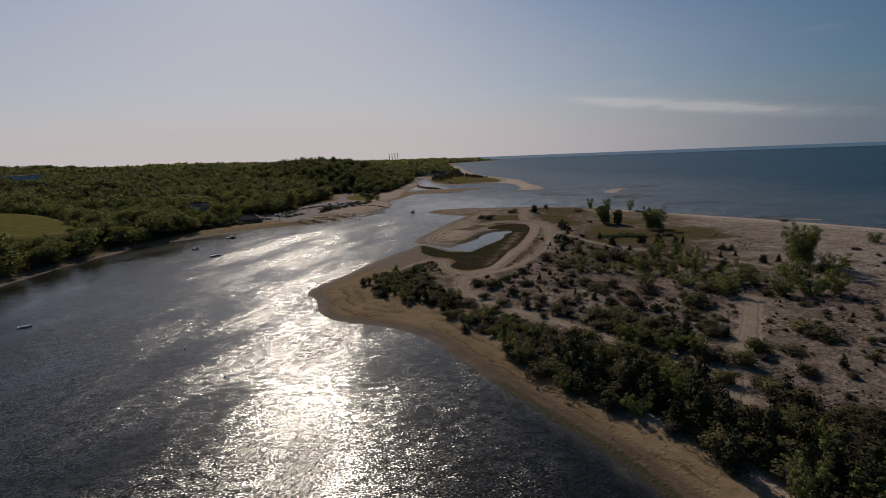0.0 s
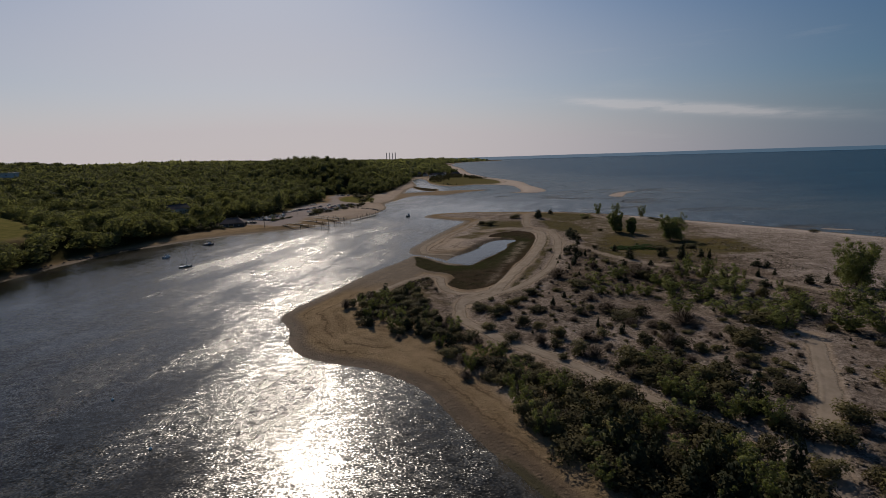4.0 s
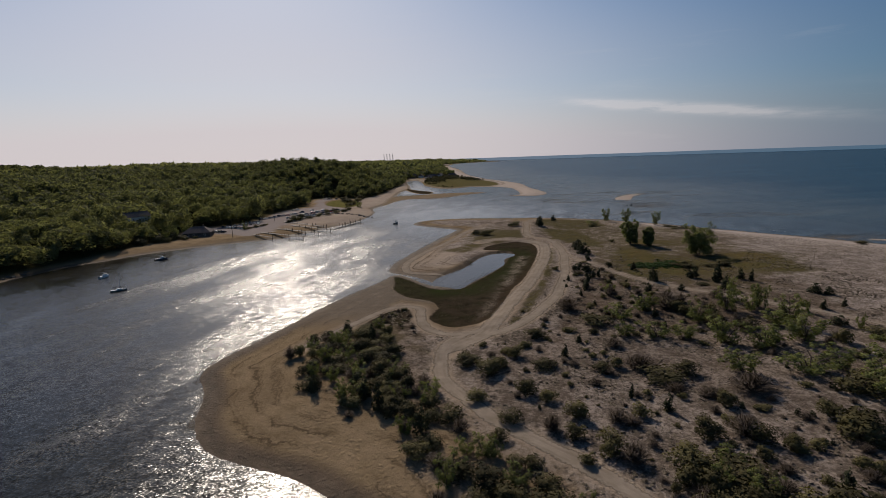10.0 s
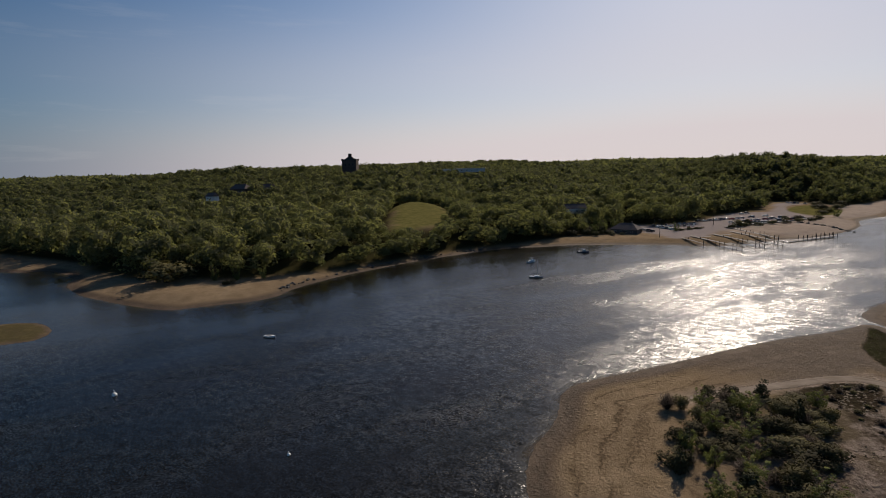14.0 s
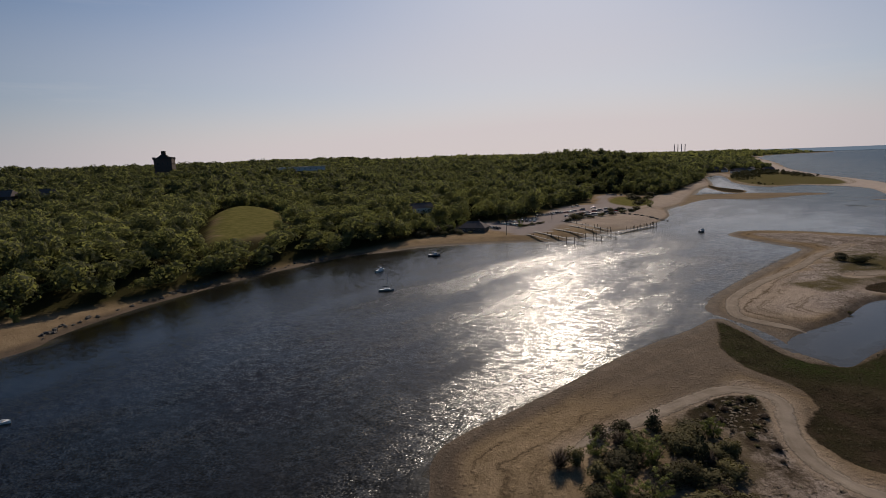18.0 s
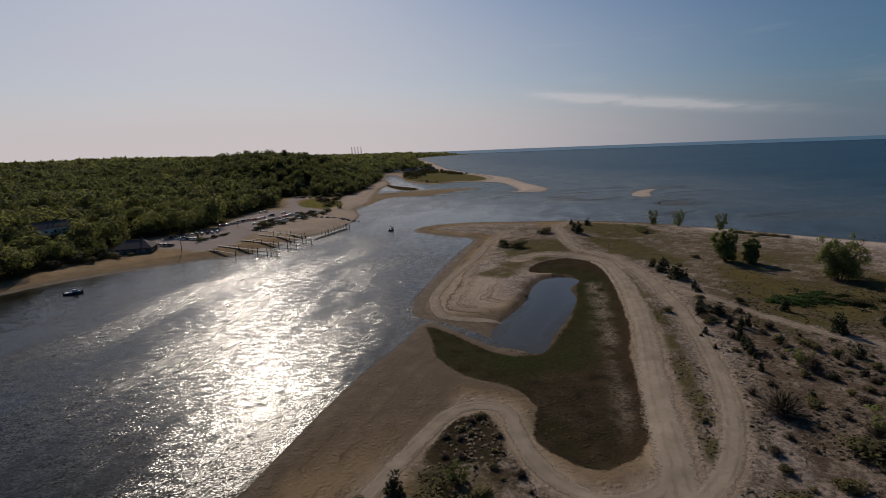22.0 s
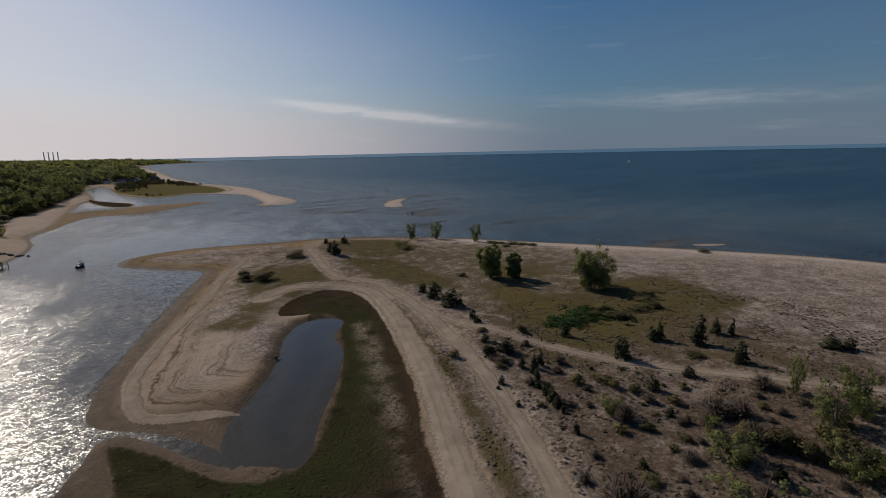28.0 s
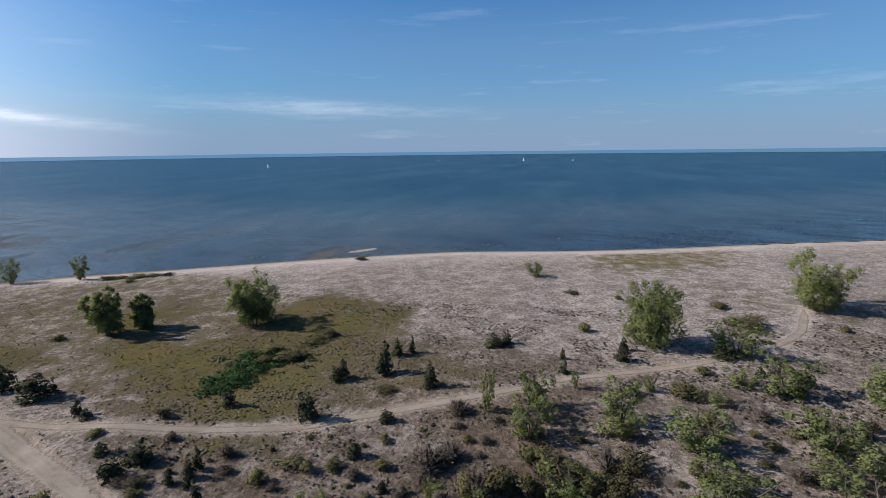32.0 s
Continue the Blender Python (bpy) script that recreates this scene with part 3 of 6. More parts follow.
def signed(x, y, poly):
    """Distance to a closed outline, positive inside."""
    d = line_dist(x, y, poly, True)
    return np.where(inside(x, y, poly), d, -d)


def lattice(x, y, scale, seed=0):
    """Smooth value noise in 0..1."""
    x, y = np.asarray(x, float) / scale + seed * 17.3, np.asarray(y, float) / scale - seed * 9.1
    i, j = np.floor(x).astype(np.int64), np.floor(y).astype(np.int64)
    u, v = x - i, y - j
    u, v = u * u * (3 - 2 * u), v * v * (3 - 2 * v)

    def at(a, b):
        h = (a * 374761393 + b * 668265263 + seed * 974711) & 0x7FFFFFFF
        h = ((h ^ (h >> 13)) * 1274126177) & 0x7FFFFFFF
        return ((h ^ (h >> 16)) & 0xFFFF) / 65535.0

    return (at(i, j) * (1 - u) + at(i + 1, j) * u) * (1 - v) + (at(i, j + 1) * (1 - u) + at(i + 1, j + 1) * u) * v


def fbm(x, y, scale, seed=0, octaves=3):
    s, a, tot = 0, 1.0, 0
    for k in range(octaves):
        s = s + a * lattice(x, y, scale / 2 ** k, seed + k)
        tot += a
        a *= 0.5
    return s / tot


def step(v, a, b):
    t = np.clip((v - a) / (b - a), 0, 1)
    return t * t * (3 - 2 * t)


OUT = {"sea": smooth(SPIT_SEA[:12], False), "spit": np.vstack([smooth(SPIT, False), smooth(SPIT_SEA, False)]), "main": np.vstack([smooth(MAIN, False), smooth(MAIN_FAR, False)])}
for _k, _p in (("flats", FLATS), ("shoal", SHOAL), ("shoal2", SHOAL_SMALL), ("islet", ISLET), ("creek", CREEK_ISLET), ("pond", POND), ("marsh", MARSH),
               ("upland", UPLAND), ("green", GREEN_SPIT), ("field", FIELD), ("park", CARPARK), ("lawn", LAWN),
               ("pale", PALE_DUNE), ("m_ochre", MEADOW_OCHRE), ("m_road", MEADOW_ROAD), ("m_shore", MEADOW_SHORE), ("m_edge", MEADOW_EDGE), ("m_north", MEADOW_NORTH), ("m_wide", MEADOW_WIDE), ("m_west", MEADOW_WEST), ("m_point", MEADOW_POINT), ("heath", HEATH_POINT)):
    OUT[_k] = smooth(_p, True, 3)
LINE_MEDIAN = smooth([(66, 162), (71, 169), (75.4, 176), (78.6, 183), (83, 193), (91, 207), (95.6, 216), (102.5, 233), (112, 255), (118, 270)], False)
LINE_STRAW = smooth([(100, 260), (91, 238), (82, 219), (75, 200), (69.6, 190), (65, 180), (61, 172)], False)
LINES = {"main": (smooth(ROAD_MAIN, False), 2.8), "sand": (smooth(ROAD_SAND, False), 1.8), "loop": (smooth(ROAD_LOOP, False), 1.5), "beach": (smooth(TRAIL_BEACH, False), 1.9), "foot": (smooth(TRAIL_FOOT, False), 0.9),
         "south": (smooth(TRAIL_SOUTH, False), 1.7), "east": (smooth(TRACK_EAST, False), 1.9), "point": (smooth(TRACK_POINT, False), 1.8)}


def lay(x, y, full=True):
    """Height of the ground and what covers it, at points of the plan."""
    s = {k: signed(x, y, p) for k, p in OUT.items() if k != "sea"}
    road = np.full(x.shape, -99.0)
    for ln, w in LINES.values():
        road = np.maximum(road, w - line_dist(x, y, ln))
    sp, mn = s["spit"], s["main"]
    wob = (fbm(x, y, 9, 3) - 0.5) * 2
    # the spit: beach, low dunes, a flat marsh with a pond
    z_sp = 0.9 * step(sp, 0, 22) + 0.05 * np.clip(sp, -40, 3) + (fbm(x, y, 26, 5) - 0.35) * 2.0 * step(sp, 16, 45) + wob * 0.12 * step(sp, 6, 18)
    z_sp = np.maximum(z_sp, 0.02 + 0.015 * np.clip(sp, 0, 10)) * (sp > 0) + np.where(sp > 0, 0, np.maximum(0.06 * sp, -3))
    k = step(s["marsh"], -3, 3)
    z_sp = z_sp * (1 - k) + k * (0.2 + 0.12 * wob)
    k = step(s["pond"], -2.5, 0.5)
    z_sp = np.where(sp > 0, z_sp * (1 - k) - 0.25 * k, z_sp)
    k = step(road, -2, 1)
    z_sp = z_sp - 0.18 * k * (z_sp > 0.6)
    # the mainland: beach, bluff, wooded hills
    up = s["upland"]
    hills = 34 * step(up, 0, 620) + 7 * step(up, 2, 34) * (1 - 0.75 * step(y, 1000, 1400)) + (fbm(x, y, 330, 8) - 0.45) * 34 * step(up, 60, 500)
    hills = hills + 21 * np.exp(-((x + 60) / 165) ** 2 - ((y - 900) / 220) ** 2) * step(up, 0, 110)
    hills = hills * (1 - 0.28 * step(-x - 0.5 * y, 250, 700))
    for cx, cy, wide, up_by in HILLS:
        hills = hills + up_by * np.exp(-((x - cx) ** 2 + (y - cy) ** 2) / wide ** 2) * step(up, 0, 80)
    hills = np.where(y > 1300, hills * (1 - 0.55 * step(y, 1300, 2000) * step(x, -900, -200)), hills)
    z_mn = 1.7 * step(mn, 0, 16) + 0.03 * np.clip(mn, 0, 4) + hills
    z_mn = np.where(mn > 0, z_mn + wob * 0.1 * step(mn, 4, 12), np.maximum(0.06 * mn, -3))
    k = step(s["green"], -6, 6)
    z_mn = np.where(mn > 0, z_mn * (1 - k) + k * 1.0, z_mn)
    k = step(s["field"], -10, 6)
    z_mn = z_mn * (1 - k) + k * (12 + 0.06 * (-x - 170) + 0.03 * (y - 270))
    z = np.maximum(z_sp, z_mn)
    for name, top in (("flats", 0.16), ("shoal", 0.16), ("shoal2", 0.14), ("islet", 0.4), ("creek", 0.4)):
        z = np.maximum(z, np.where(s[name] > 0, 0.02 + top * step(s[name], 0, 5), np.maximum(0.05 * s[name], -3)))
    if not full:
        return z
    shore = np.maximum(sp, mn)
    f = {}
    f["wet"] = (1 - step(shore, 1.0, 9.0)) * (1 - 0.55 * step(x, 180, 230)) + 0.65 * step(s["pond"], -6, -1)
    west = step(sp, 0, 4) * (1 - step(sp + wob * 3, 20, 32)) * step(250 - y, 0, 15) * (x < 62)
    f["wet"] = np.clip(np.maximum(f["wet"], 0.8 * west * step(y, 156, 192)), 0, 1)
    yard = step(mn, 0, 3) * step(x, -46, -34) * step(y, 400, 430) * step(545 - y, 0, 20) * step(-s["park"], 0, 3) * (mn > 0)
    f["wet"] = np.maximum(f["wet"] * (1 - 0.6 * yard), 0.25 * yard)
    f["wet"] = f["wet"] * (1 - step(np.maximum(s["islet"], s["creek"]), 0, 3))
    f["wet"] = np.where(s["flats"] > 0, 0.45, np.where(s["shoal"] > 0, 0.35, f["wet"])) * (1 - step(s["marsh"], 0.5, 2.0)) * (1 - step(s["green"], -4, 4))
    to_sea = line_dist(x, y, OUT["sea"])
    inner = np.maximum(step(sp + wob * 5, 22, 34), 0.95 * step(sp + wob * 6, 10, 17) * step(y, 275, 300) * step(105 + 0.35 * (y - 300) - x, 0, 8))
    inner = np.maximum(inner, 0.8 * step(to_sea + wob * 5, 5, 15) * step(x, 150, 185) * step(sp, 4, 8))
    veg = np.maximum(inner * step(x, 10, 50), 0)
    open_sand = step(-s["marsh"], 2, 10)
    f["pale"] = np.maximum(0.58 * step(s["pale"] + wob * 9, -12, 12), 0.8 * (1 - step(to_sea + wob * 5, 12, 26))) * step(sp, 0, 4)
    f["pale"] = np.maximum(f["pale"], 0.7 * ((s["shoal"] > 0) | (s["shoal2"] > 0) | ((mn > 0) & (y > 590) & (x > 190))))
    f["pale"] = np.maximum(f["pale"], 0.5 * step(sp + wob * 2, 3, 9) * step(y, 232, 256) * step(128 - x, 0, 10) * step(s["pond"], -60, -4) * step(-s["pond"], 2, 6))
    f["pale"] = np.maximum.reduce([f["pale"], 0.25 * step(road, -4, 1), 0.42 * yard])
    f["pale"] = np.maximum(f["pale"], 0.45 * step(mn, 3, 8) * step(45 - mn, 0, 10) * step(y, 500, 560) * step(-s["park"], 0, 3))
    f["pale"] = np.maximum(f["pale"], 0.6 * np.exp(-((sp - 15 + 2 * wob) / 2.2) ** 2) * step(110 - y, 0, 20) * step(x, 25, 40))
    f["dune"] = np.clip(veg * open_sand * (1 - step(road, -2.0, 0.5)), 0, 1)
    dry = 1 - step(road, -2.5, 0)
    grass = 0.8 * np.exp(-((x - 97 - 0.3 * (y - 325)) / 11) ** 2 - ((y - 325) / 36) ** 2) + 0.5 * np.exp(-((x - 30) / 10) ** 2 - ((y - 158) / 9) ** 2)
    grass += 0.35 * np.exp(-((x - 215) / 30) ** 2 - ((y - 95) / 30) ** 2)
    soft = (fbm(x, y, 22, 61) - 0.5) * 22
    for name, much in (("m_ochre", 1.0), ("m_road", 0.95), ("m_shore", 0.68), ("m_edge", 0.55), ("m_north", 0.85), ("m_wide", 0.50), ("m_west", 0.85), ("m_point", 0.45)):
        edge = 16 if name in ("m_ochre", "m_shore", "m_edge", "m_wide") else 5
        grass = np.maximum(grass, much * step(s[name] + soft * edge / 14 + wob * 3, -edge, 0.8 * edge))
    mid = line_dist(x, y, LINE_MEDIAN)
    grass = np.maximum(grass, 1.05 * np.exp(-(mid / 2.3) ** 2) * step(fbm(x, y, 7, 63), 0.2, 0.45))
    f["grass"] = np.clip(grass * np.maximum(dry, np.exp(-(mid / 1.6) ** 2)), 0, 0.95) * step(sp, 8, 16)
    f["grass"] = np.maximum(f["grass"], 0.95 * step(s["green"], -2, 8))
    f["ochre"] = np.maximum(step(s["m_ochre"] + soft, -4, 16), step(s["m_shore"], -10, 2))
    f["dune"] = np.maximum(f["dune"], 0.9 * step(s["heath"] + wob * 3, -3, 3) * (1 - step(road, -2.0, 0.5)))
    f["brown"] = np.maximum(step(sp, 20, 34), step(s["heath"], -2, 3)) * np.maximum(0.72, 1.15 * step(x - 88 - 0.6 * (y - 187), 3, 10) * step(y, 120, 160) * step(260 - y, 0, 30)) * (1 - 0.8 * f["pale"]) * (1 - 0.2 * step(x, 170, 215)) * dry
    f["reed"] = step(s["marsh"], -1, 1) * (np.exp(-((s["pond"] + 5) / 6.5) ** 2) * step(x - 40 - 0.62 * (y - 205), 2, 8) + 0.55 * step(58 - x, 0, 6) * step(y, 196, 206))
    f["debris"] = step(s["marsh"], 2, 5) * np.exp(-(line_dist(x, y, LINE_STRAW) / 3.2) ** 2) * step(0.5 * fbm(x, y, 6, 71) + 0.5 * fbm(x, y, 2.5, 72), 0.38, 0.58)
    f["rim"] = step(s["marsh"], -2, 0) * (1 - step(s["marsh"] + wob, 2.5, 6.5)) * step(x, 50, 60)
    f["grass"] = np.maximum(f["grass"], 0.95 * step(s["islet"], -1, 1))
    f["reach"] = np.clip(sp, 0, 60)
    f["band"] = (1 - step(sp, 20, 34)) * step(sp, 1, 3) * (1 - 0.6 * step(x, 150, 200)) * (1 - step(road, -1, 1))
    f["marsh"] = np.maximum.reduce([step(s["marsh"], -1.5, 2.5), step(s["creek"], 0, 5), step(s["pond"], -5, -3.5) * step(x - 40 - 0.62 * (y - 205), 6, 10) * step(y, 206, 212), (0.50 + 0.25 * step(y, 168, 178)) * step(s["heath"] + wob * 3, -1.5, 2) * (1 - step(road, -1.5, 0.5))])
    f["wood"] = step(up, -4, 6) * (1 - step(s["field"], -2, 4)) * (mn > 0)
    f["field"] = np.maximum.reduce([step(s["field"] + wob * 7, -3, 5), step(s["lawn"], -1, 2), 0.35 * step(s["green"] + wob * 8, -2, 8)])
    f["tarmac"] = step(s["park"], -1, 1)
    f["weed"] = 0.45 * (s["flats"] > 2) * fbm(x, y, 30, 77) * 1.6 + 0.55 * np.exp(-((s["green"] + 4) / 8) ** 2) * (mn > 0) + 0.95 * np.exp(-((shore - 0.6) / 1.8) ** 2) * step(72 - y, 0, 14) * step(x, 20, 30) + 0.5 * np.exp(-((sp - 15) / 1.3) ** 2) * step(150 - y, 0, 20)
    return z, f

# ------------------------------------------------------------------ ground and water sheets
def axis(core, fine, medium_lo, medium_hi, mid, far):
    """Grid lines: fine in the core, coarser out to the medium bounds, then growing to the horizon."""
    a = list(np.arange(core[0], core[1] + 1e-6, fine))
    lo = list(np.arange(core[0] - mid, medium_lo, -mid))
    hi = list(np.arange(core[1] + mid, medium_hi, mid))
    d = mid
    while lo[-1] > -far:
        d *= 1.22
        lo.append(max(lo[-1] - d, -far))
    d = mid
    while hi[-1] < far:
        d *= 1.22
        hi.append(min(hi[-1] + d, far))
    return np.array(sorted(lo) + a + hi)


def sheet(name, xs, ys, zfun, material):
    gx, gy = np.meshgrid(xs, ys)
    x, y = gx.ravel(), gy.ravel()
    z, masks = zfun(x, y)
    w, h = len(xs), len(ys)
    i = (np.arange(h - 1)[:, None] * w + np.arange(w - 1)[None]).ravel()
    quads = np.stack([i, i + 1, i + w + 1, i + w], 1).astype(np.int32)
    me = bpy.data.meshes.new(name)
    me.vertices.add(len(x))
    me.vertices.foreach_set("co", np.stack([x, y, z], 1).astype(np.float32).ravel())
    me.loops.add(quads.size)
    me.loops.foreach_set("vertex_index", quads.ravel())
    me.polygons.add(len(quads))
    me.polygons.foreach_set("loop_start", np.arange(0, quads.size, 4, dtype=np.int32))
    me.update(calc_edges=True)
    me.polygons.foreach_set("use_smooth", np.ones(len(quads), bool))
    for k, v in masks.items():
        me.attributes.new(k, "FLOAT", "POINT").data.foreach_set("value", np.asarray(v, np.float32))
    me.materials.append(material)
    return new(name, me)


XS = axis((-20, 300), 1.25, -420, 420, 5, 4300)
YS = axis((-20, 430), 1.25, -120, 900, 5, 4300)
ground = tagged(sheet("ground", XS, YS, lay, M_GROUND), "sandy spit, salt marsh and wooded mainland ground", "ground", kind="structure")
_buf = np.empty(len(ground.data.vertices) * 3, np.float32)
ground.data.vertices.foreach_get("co", _buf)
GROUND_Z = _buf.reshape(-1, 3)[:, 2].reshape(len(YS), len(XS)).astype(float)


def tops(x, y):
    """Height of the ground sheet under points."""
    x, y = np.asarray(x, float), np.asarray(y, float)
    i = np.clip(np.searchsorted(XS, x) - 1, 0, len(XS) - 2)
    j = np.clip(np.searchsorted(YS, y) - 1, 0, len(YS) - 2)
    u, v = (x - XS[i]) / (XS[i + 1] - XS[i]), (y - YS[j]) / (YS[j + 1] - YS[j])
    g = GROUND_Z
    return (g[j, i] * (1 - u) + g[j, i + 1] * u) * (1 - v) + (g[j + 1, i] * (1 - u) + g[j + 1, i + 1] * u) * v


def water_fields(x, y):
    d_land = np.minimum.reduce([-signed(x, y, OUT[k]) for k in ("spit", "main")])
    d_bar = np.minimum.reduce([-signed(x, y, OUT[k]) for k in ("flats", "shoal", "shoal2", "islet", "creek")])
    wob = (fbm(x, y, 40, 21) - 0.5) * 18
    sea = step(x + 0.55 * (y - 420), 110, 330)
    out_flow = np.exp(-((x - 275 - 0.6 * (y - 480)) / 190) ** 2 - ((y - 470) / 230) ** 2)
    sea = sea * (1 - 0.35 * out_flow)
    deep = step(d_land, 0.1, 2.6) * (1 - sea) + sea * (0.45 * step(d_land + 0.5 * wob, 0.2, 30.0) + 0.55 * step(d_land + wob, 10, 330))
    shallow_bar = 1 - step(d_bar + wob, 4, 46)
    mouth = np.exp(-((x - 150) / 90) ** 2 - ((y - 560) / 80) ** 2)
    depth = np.clip(deep * (1 - 0.55 * shallow_bar) * (1 - 0.45 * mouth * step(wob, -4, 6)), 0, 1)
    depth = np.clip(depth - out_flow * (0.30 + 0.30 * step(wob, -5, 6)), 0, 1)
    plume = np.exp(-((d_land - 10) / 16) ** 2) * sea * np.exp(-((y - 235) / 55) ** 2)
    depth = np.clip(depth - 0.5 * plume * step(wob, -6, 4), 0, 1)
    pond = signed(x, y, OUT["pond"])
    depth = np.where(pond > -4, 0.30 + 0.30 * step(pond, 0, 7), depth)
    foam = 0.50 * np.exp(-((d_land - 0.4) / 0.8) ** 2) * np.maximum(sea, 0.75 * step(y, 140, 170) * step(250 - y, 0, 20) * (x < 60))
    foam += 0.5 * np.exp(-((d_bar - 2.0) / 2.5) ** 2) * step(x, 150, 200)
    depth = np.maximum(depth, 0.42 * sea * step(d_bar, 0.5, 3))
    creek = step(-x + 140, 0, 20) * step(y, 690, 740)
    depth = np.maximum(depth, 0.95 * creek)
    lee = 0.6 * (1 - step(-signed(x, y, OUT["main"]) + wob, 22, 80)) * step(430 - y, 0, 60)
    rip = np.exp(-((x - 12 - 0.35 * (y - 372)) / 34) ** 2 - ((y - 372) / 42) ** 2) + 0.5 * np.exp(-((x + 10) / 40) ** 2 - ((y - 300) / 40) ** 2)
    sea = sea * (1 - 0.9 * creek)
    return np.zeros_like(x), {"depth": depth, "sea": sea, "foam": foam, "rip": rip * step(-signed(x, y, OUT["main"]), 0, 6), "calm": np.maximum.reduce([lee, 0.85 * np.exp(-((x - 85 - 0.3 * (y - 450)) / 70) ** 2 - ((y - 450) / 95) ** 2), step(pond, -6, -2), 0.85 * creek])}


WX = axis((-30, 320), 2.5, -320, 420, 6, 4800)
WY = axis((-20, 440), 2.5, -120, 900, 6, 4800)
water = tagged(sheet("water", WX, WY, water_fields, M_WATER), "rippled blue-green tidal channel and open sea", "water", kind="structure")


def horizon_glow():
    """A glowing backdrop strip for the last of the sea and far coast, its haze put into the colour."""
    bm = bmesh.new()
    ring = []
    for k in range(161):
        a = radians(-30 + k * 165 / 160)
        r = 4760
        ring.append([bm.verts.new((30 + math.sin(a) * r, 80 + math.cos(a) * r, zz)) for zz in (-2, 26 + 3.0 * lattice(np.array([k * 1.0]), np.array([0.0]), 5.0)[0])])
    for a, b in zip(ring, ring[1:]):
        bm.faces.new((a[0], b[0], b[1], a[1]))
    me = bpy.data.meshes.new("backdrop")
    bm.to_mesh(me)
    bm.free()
    me.materials.append(M_HORIZON_GLOW)
    return tagged(new("backdrop", me), "self-lit blue strip at the horizon, coloured as hazy far sea and coast", "far coast", kind="structure")


horizon_glow()


# ------------------------------------------------------------------ sand roads and footpaths
def track_material():
    m = Nodes("track_sand")
    a = m.attr("across")
    n1, n2, n3 = m.noise(0.25, 4), m.noise(1.6, 4, 0.65), m.noise(8, 3, 0.7)
    col = m.mix(m.ramp(n1, 0.3, 0.7), (0.225, 0.182, 0.142), (0.325, 0.268, 0.215))
    col = m.mix(m.math("MULTIPLY", m.ramp(n3, 0.35, 0.7), 0.25), col, (0.17, 0.13, 0.09))
    rut = m.math("ABSOLUTE", m.math("SUBTRACT", m.math("ABSOLUTE", m.math("ADD", a, m.math("MULTIPLY", m.math("SUBTRACT", n1, 0.5), 1.2))), 0.85))
    dark = m.math("MULTIPLY", m.ramp(rut, 0.12, 0.42, 0.26, 0.0), m.ramp(m.noise(0.4, 3, 0.6), 0.35, 0.6))
    col = m.mix(dark, col, (0.14, 0.105, 0.07))
    h = m.math("SUBTRACT", m.math("ADD", m.math("MULTIPLY", n2, 0.5), m.math("MULTIPLY", n3, 0.2)), m.math("MULTIPLY", dark, 0.8))
    sh = m.principled(Base_Color=col, Roughness=0.95, Specular_IOR_Level=0.0, Normal=m.bump(h, 0.6, 0.3))
    worn = m.math("ADD", m.attr("edge"), m.math("ADD", m.math("MULTIPLY", m.math("SUBTRACT", n2, 0.5), 0.9), m.math("MULTIPLY", m.math("SUBTRACT", n1, 0.5), 0.6)))
    clear = m.add("ShaderNodeBsdfTransparent", 0)
    return m.done(m.add("ShaderNodeMixShader", 0, i0=m.ramp(worn, 0.60, 0.88), i1=sh, i2=clear))


M_TRACK = track_material()


def track(name, key, label):
    line, half = LINES[key]
    d = np.r_[0, np.cumsum(np.hypot(*np.diff(line, axis=0).T))]
    n = max(int(d[-1] / 1.2), 4)
    q = np.linspace(0, d[-1], n)
    px, py = np.interp(q, d, line[:, 0]), np.interp(q, d, line[:, 1])
    tx, ty = np.gradient(px), np.gradient(py)
    ln = np.hypot(tx, ty)
    nx, ny = -ty / ln, tx / ln
    cols = 7
    frac = np.linspace(-1, 1, cols)
    taper = np.clip(np.minimum(q, d[-1] - q) / 6.0, 0.15, 1)
    left = 1.25 * half * (0.8 + 0.4 * fbm(q, 0 * q, 9.0, 51)) * taper + 0.35 * lattice(q, 0 * q, 1.6, 52)
    right = 1.25 * half * (0.8 + 0.4 * fbm(q, 0 * q, 8.0, 57)) * taper + 0.35 * lattice(q, 0 * q, 1.5, 58)
    w = np.where(frac[None] < 0, -left[:, None] * -frac[None], right[:, None] * frac[None])
    x, y = px[:, None] + nx[:, None] * w, py[:, None] + ny[:, None] * w
    z = tops(x.ravel(), y.ravel()).reshape(x.shape) + 0.10 - 0.13 * np.abs(frac[None]) ** 4
    i = (np.arange(n - 1)[:, None] * cols + np.arange(cols - 1)[None]).ravel()
    me = bpy.data.meshes.new(name)
    me.from_pydata(np.stack([x, y, z], -1).reshape(-1, 3).tolist(), [], np.stack([i, i + 1, i + cols + 1, i + cols], 1).tolist())
    me.polygons.foreach_set("use_smooth", np.ones(len(me.polygons), bool))
    me.attributes.new("across", "FLOAT", "POINT").data.foreach_set("value", w.ravel().astype(np.float32))
    me.attributes.new("edge", "FLOAT", "POINT").data.foreach_set("value", np.tile(np.abs(frac), n).astype(np.float32))
    me.materials.append(M_TRACK)
    return tagged(new(name, me), label, "track", kind="structure")


track("road", "main", "wide bare sand road curving round the marsh")
track("road", "loop", "sandy wheel track hooking round the heath beside the marsh")
track("road", "sand", "pale sand lane beside a grassy strip")
track("path", "beach", "trodden sand path to the beach")
track("path", "foot", "narrow trodden sand footpath across the dunes")
track("path", "south", "sandy trail through dense scrub")
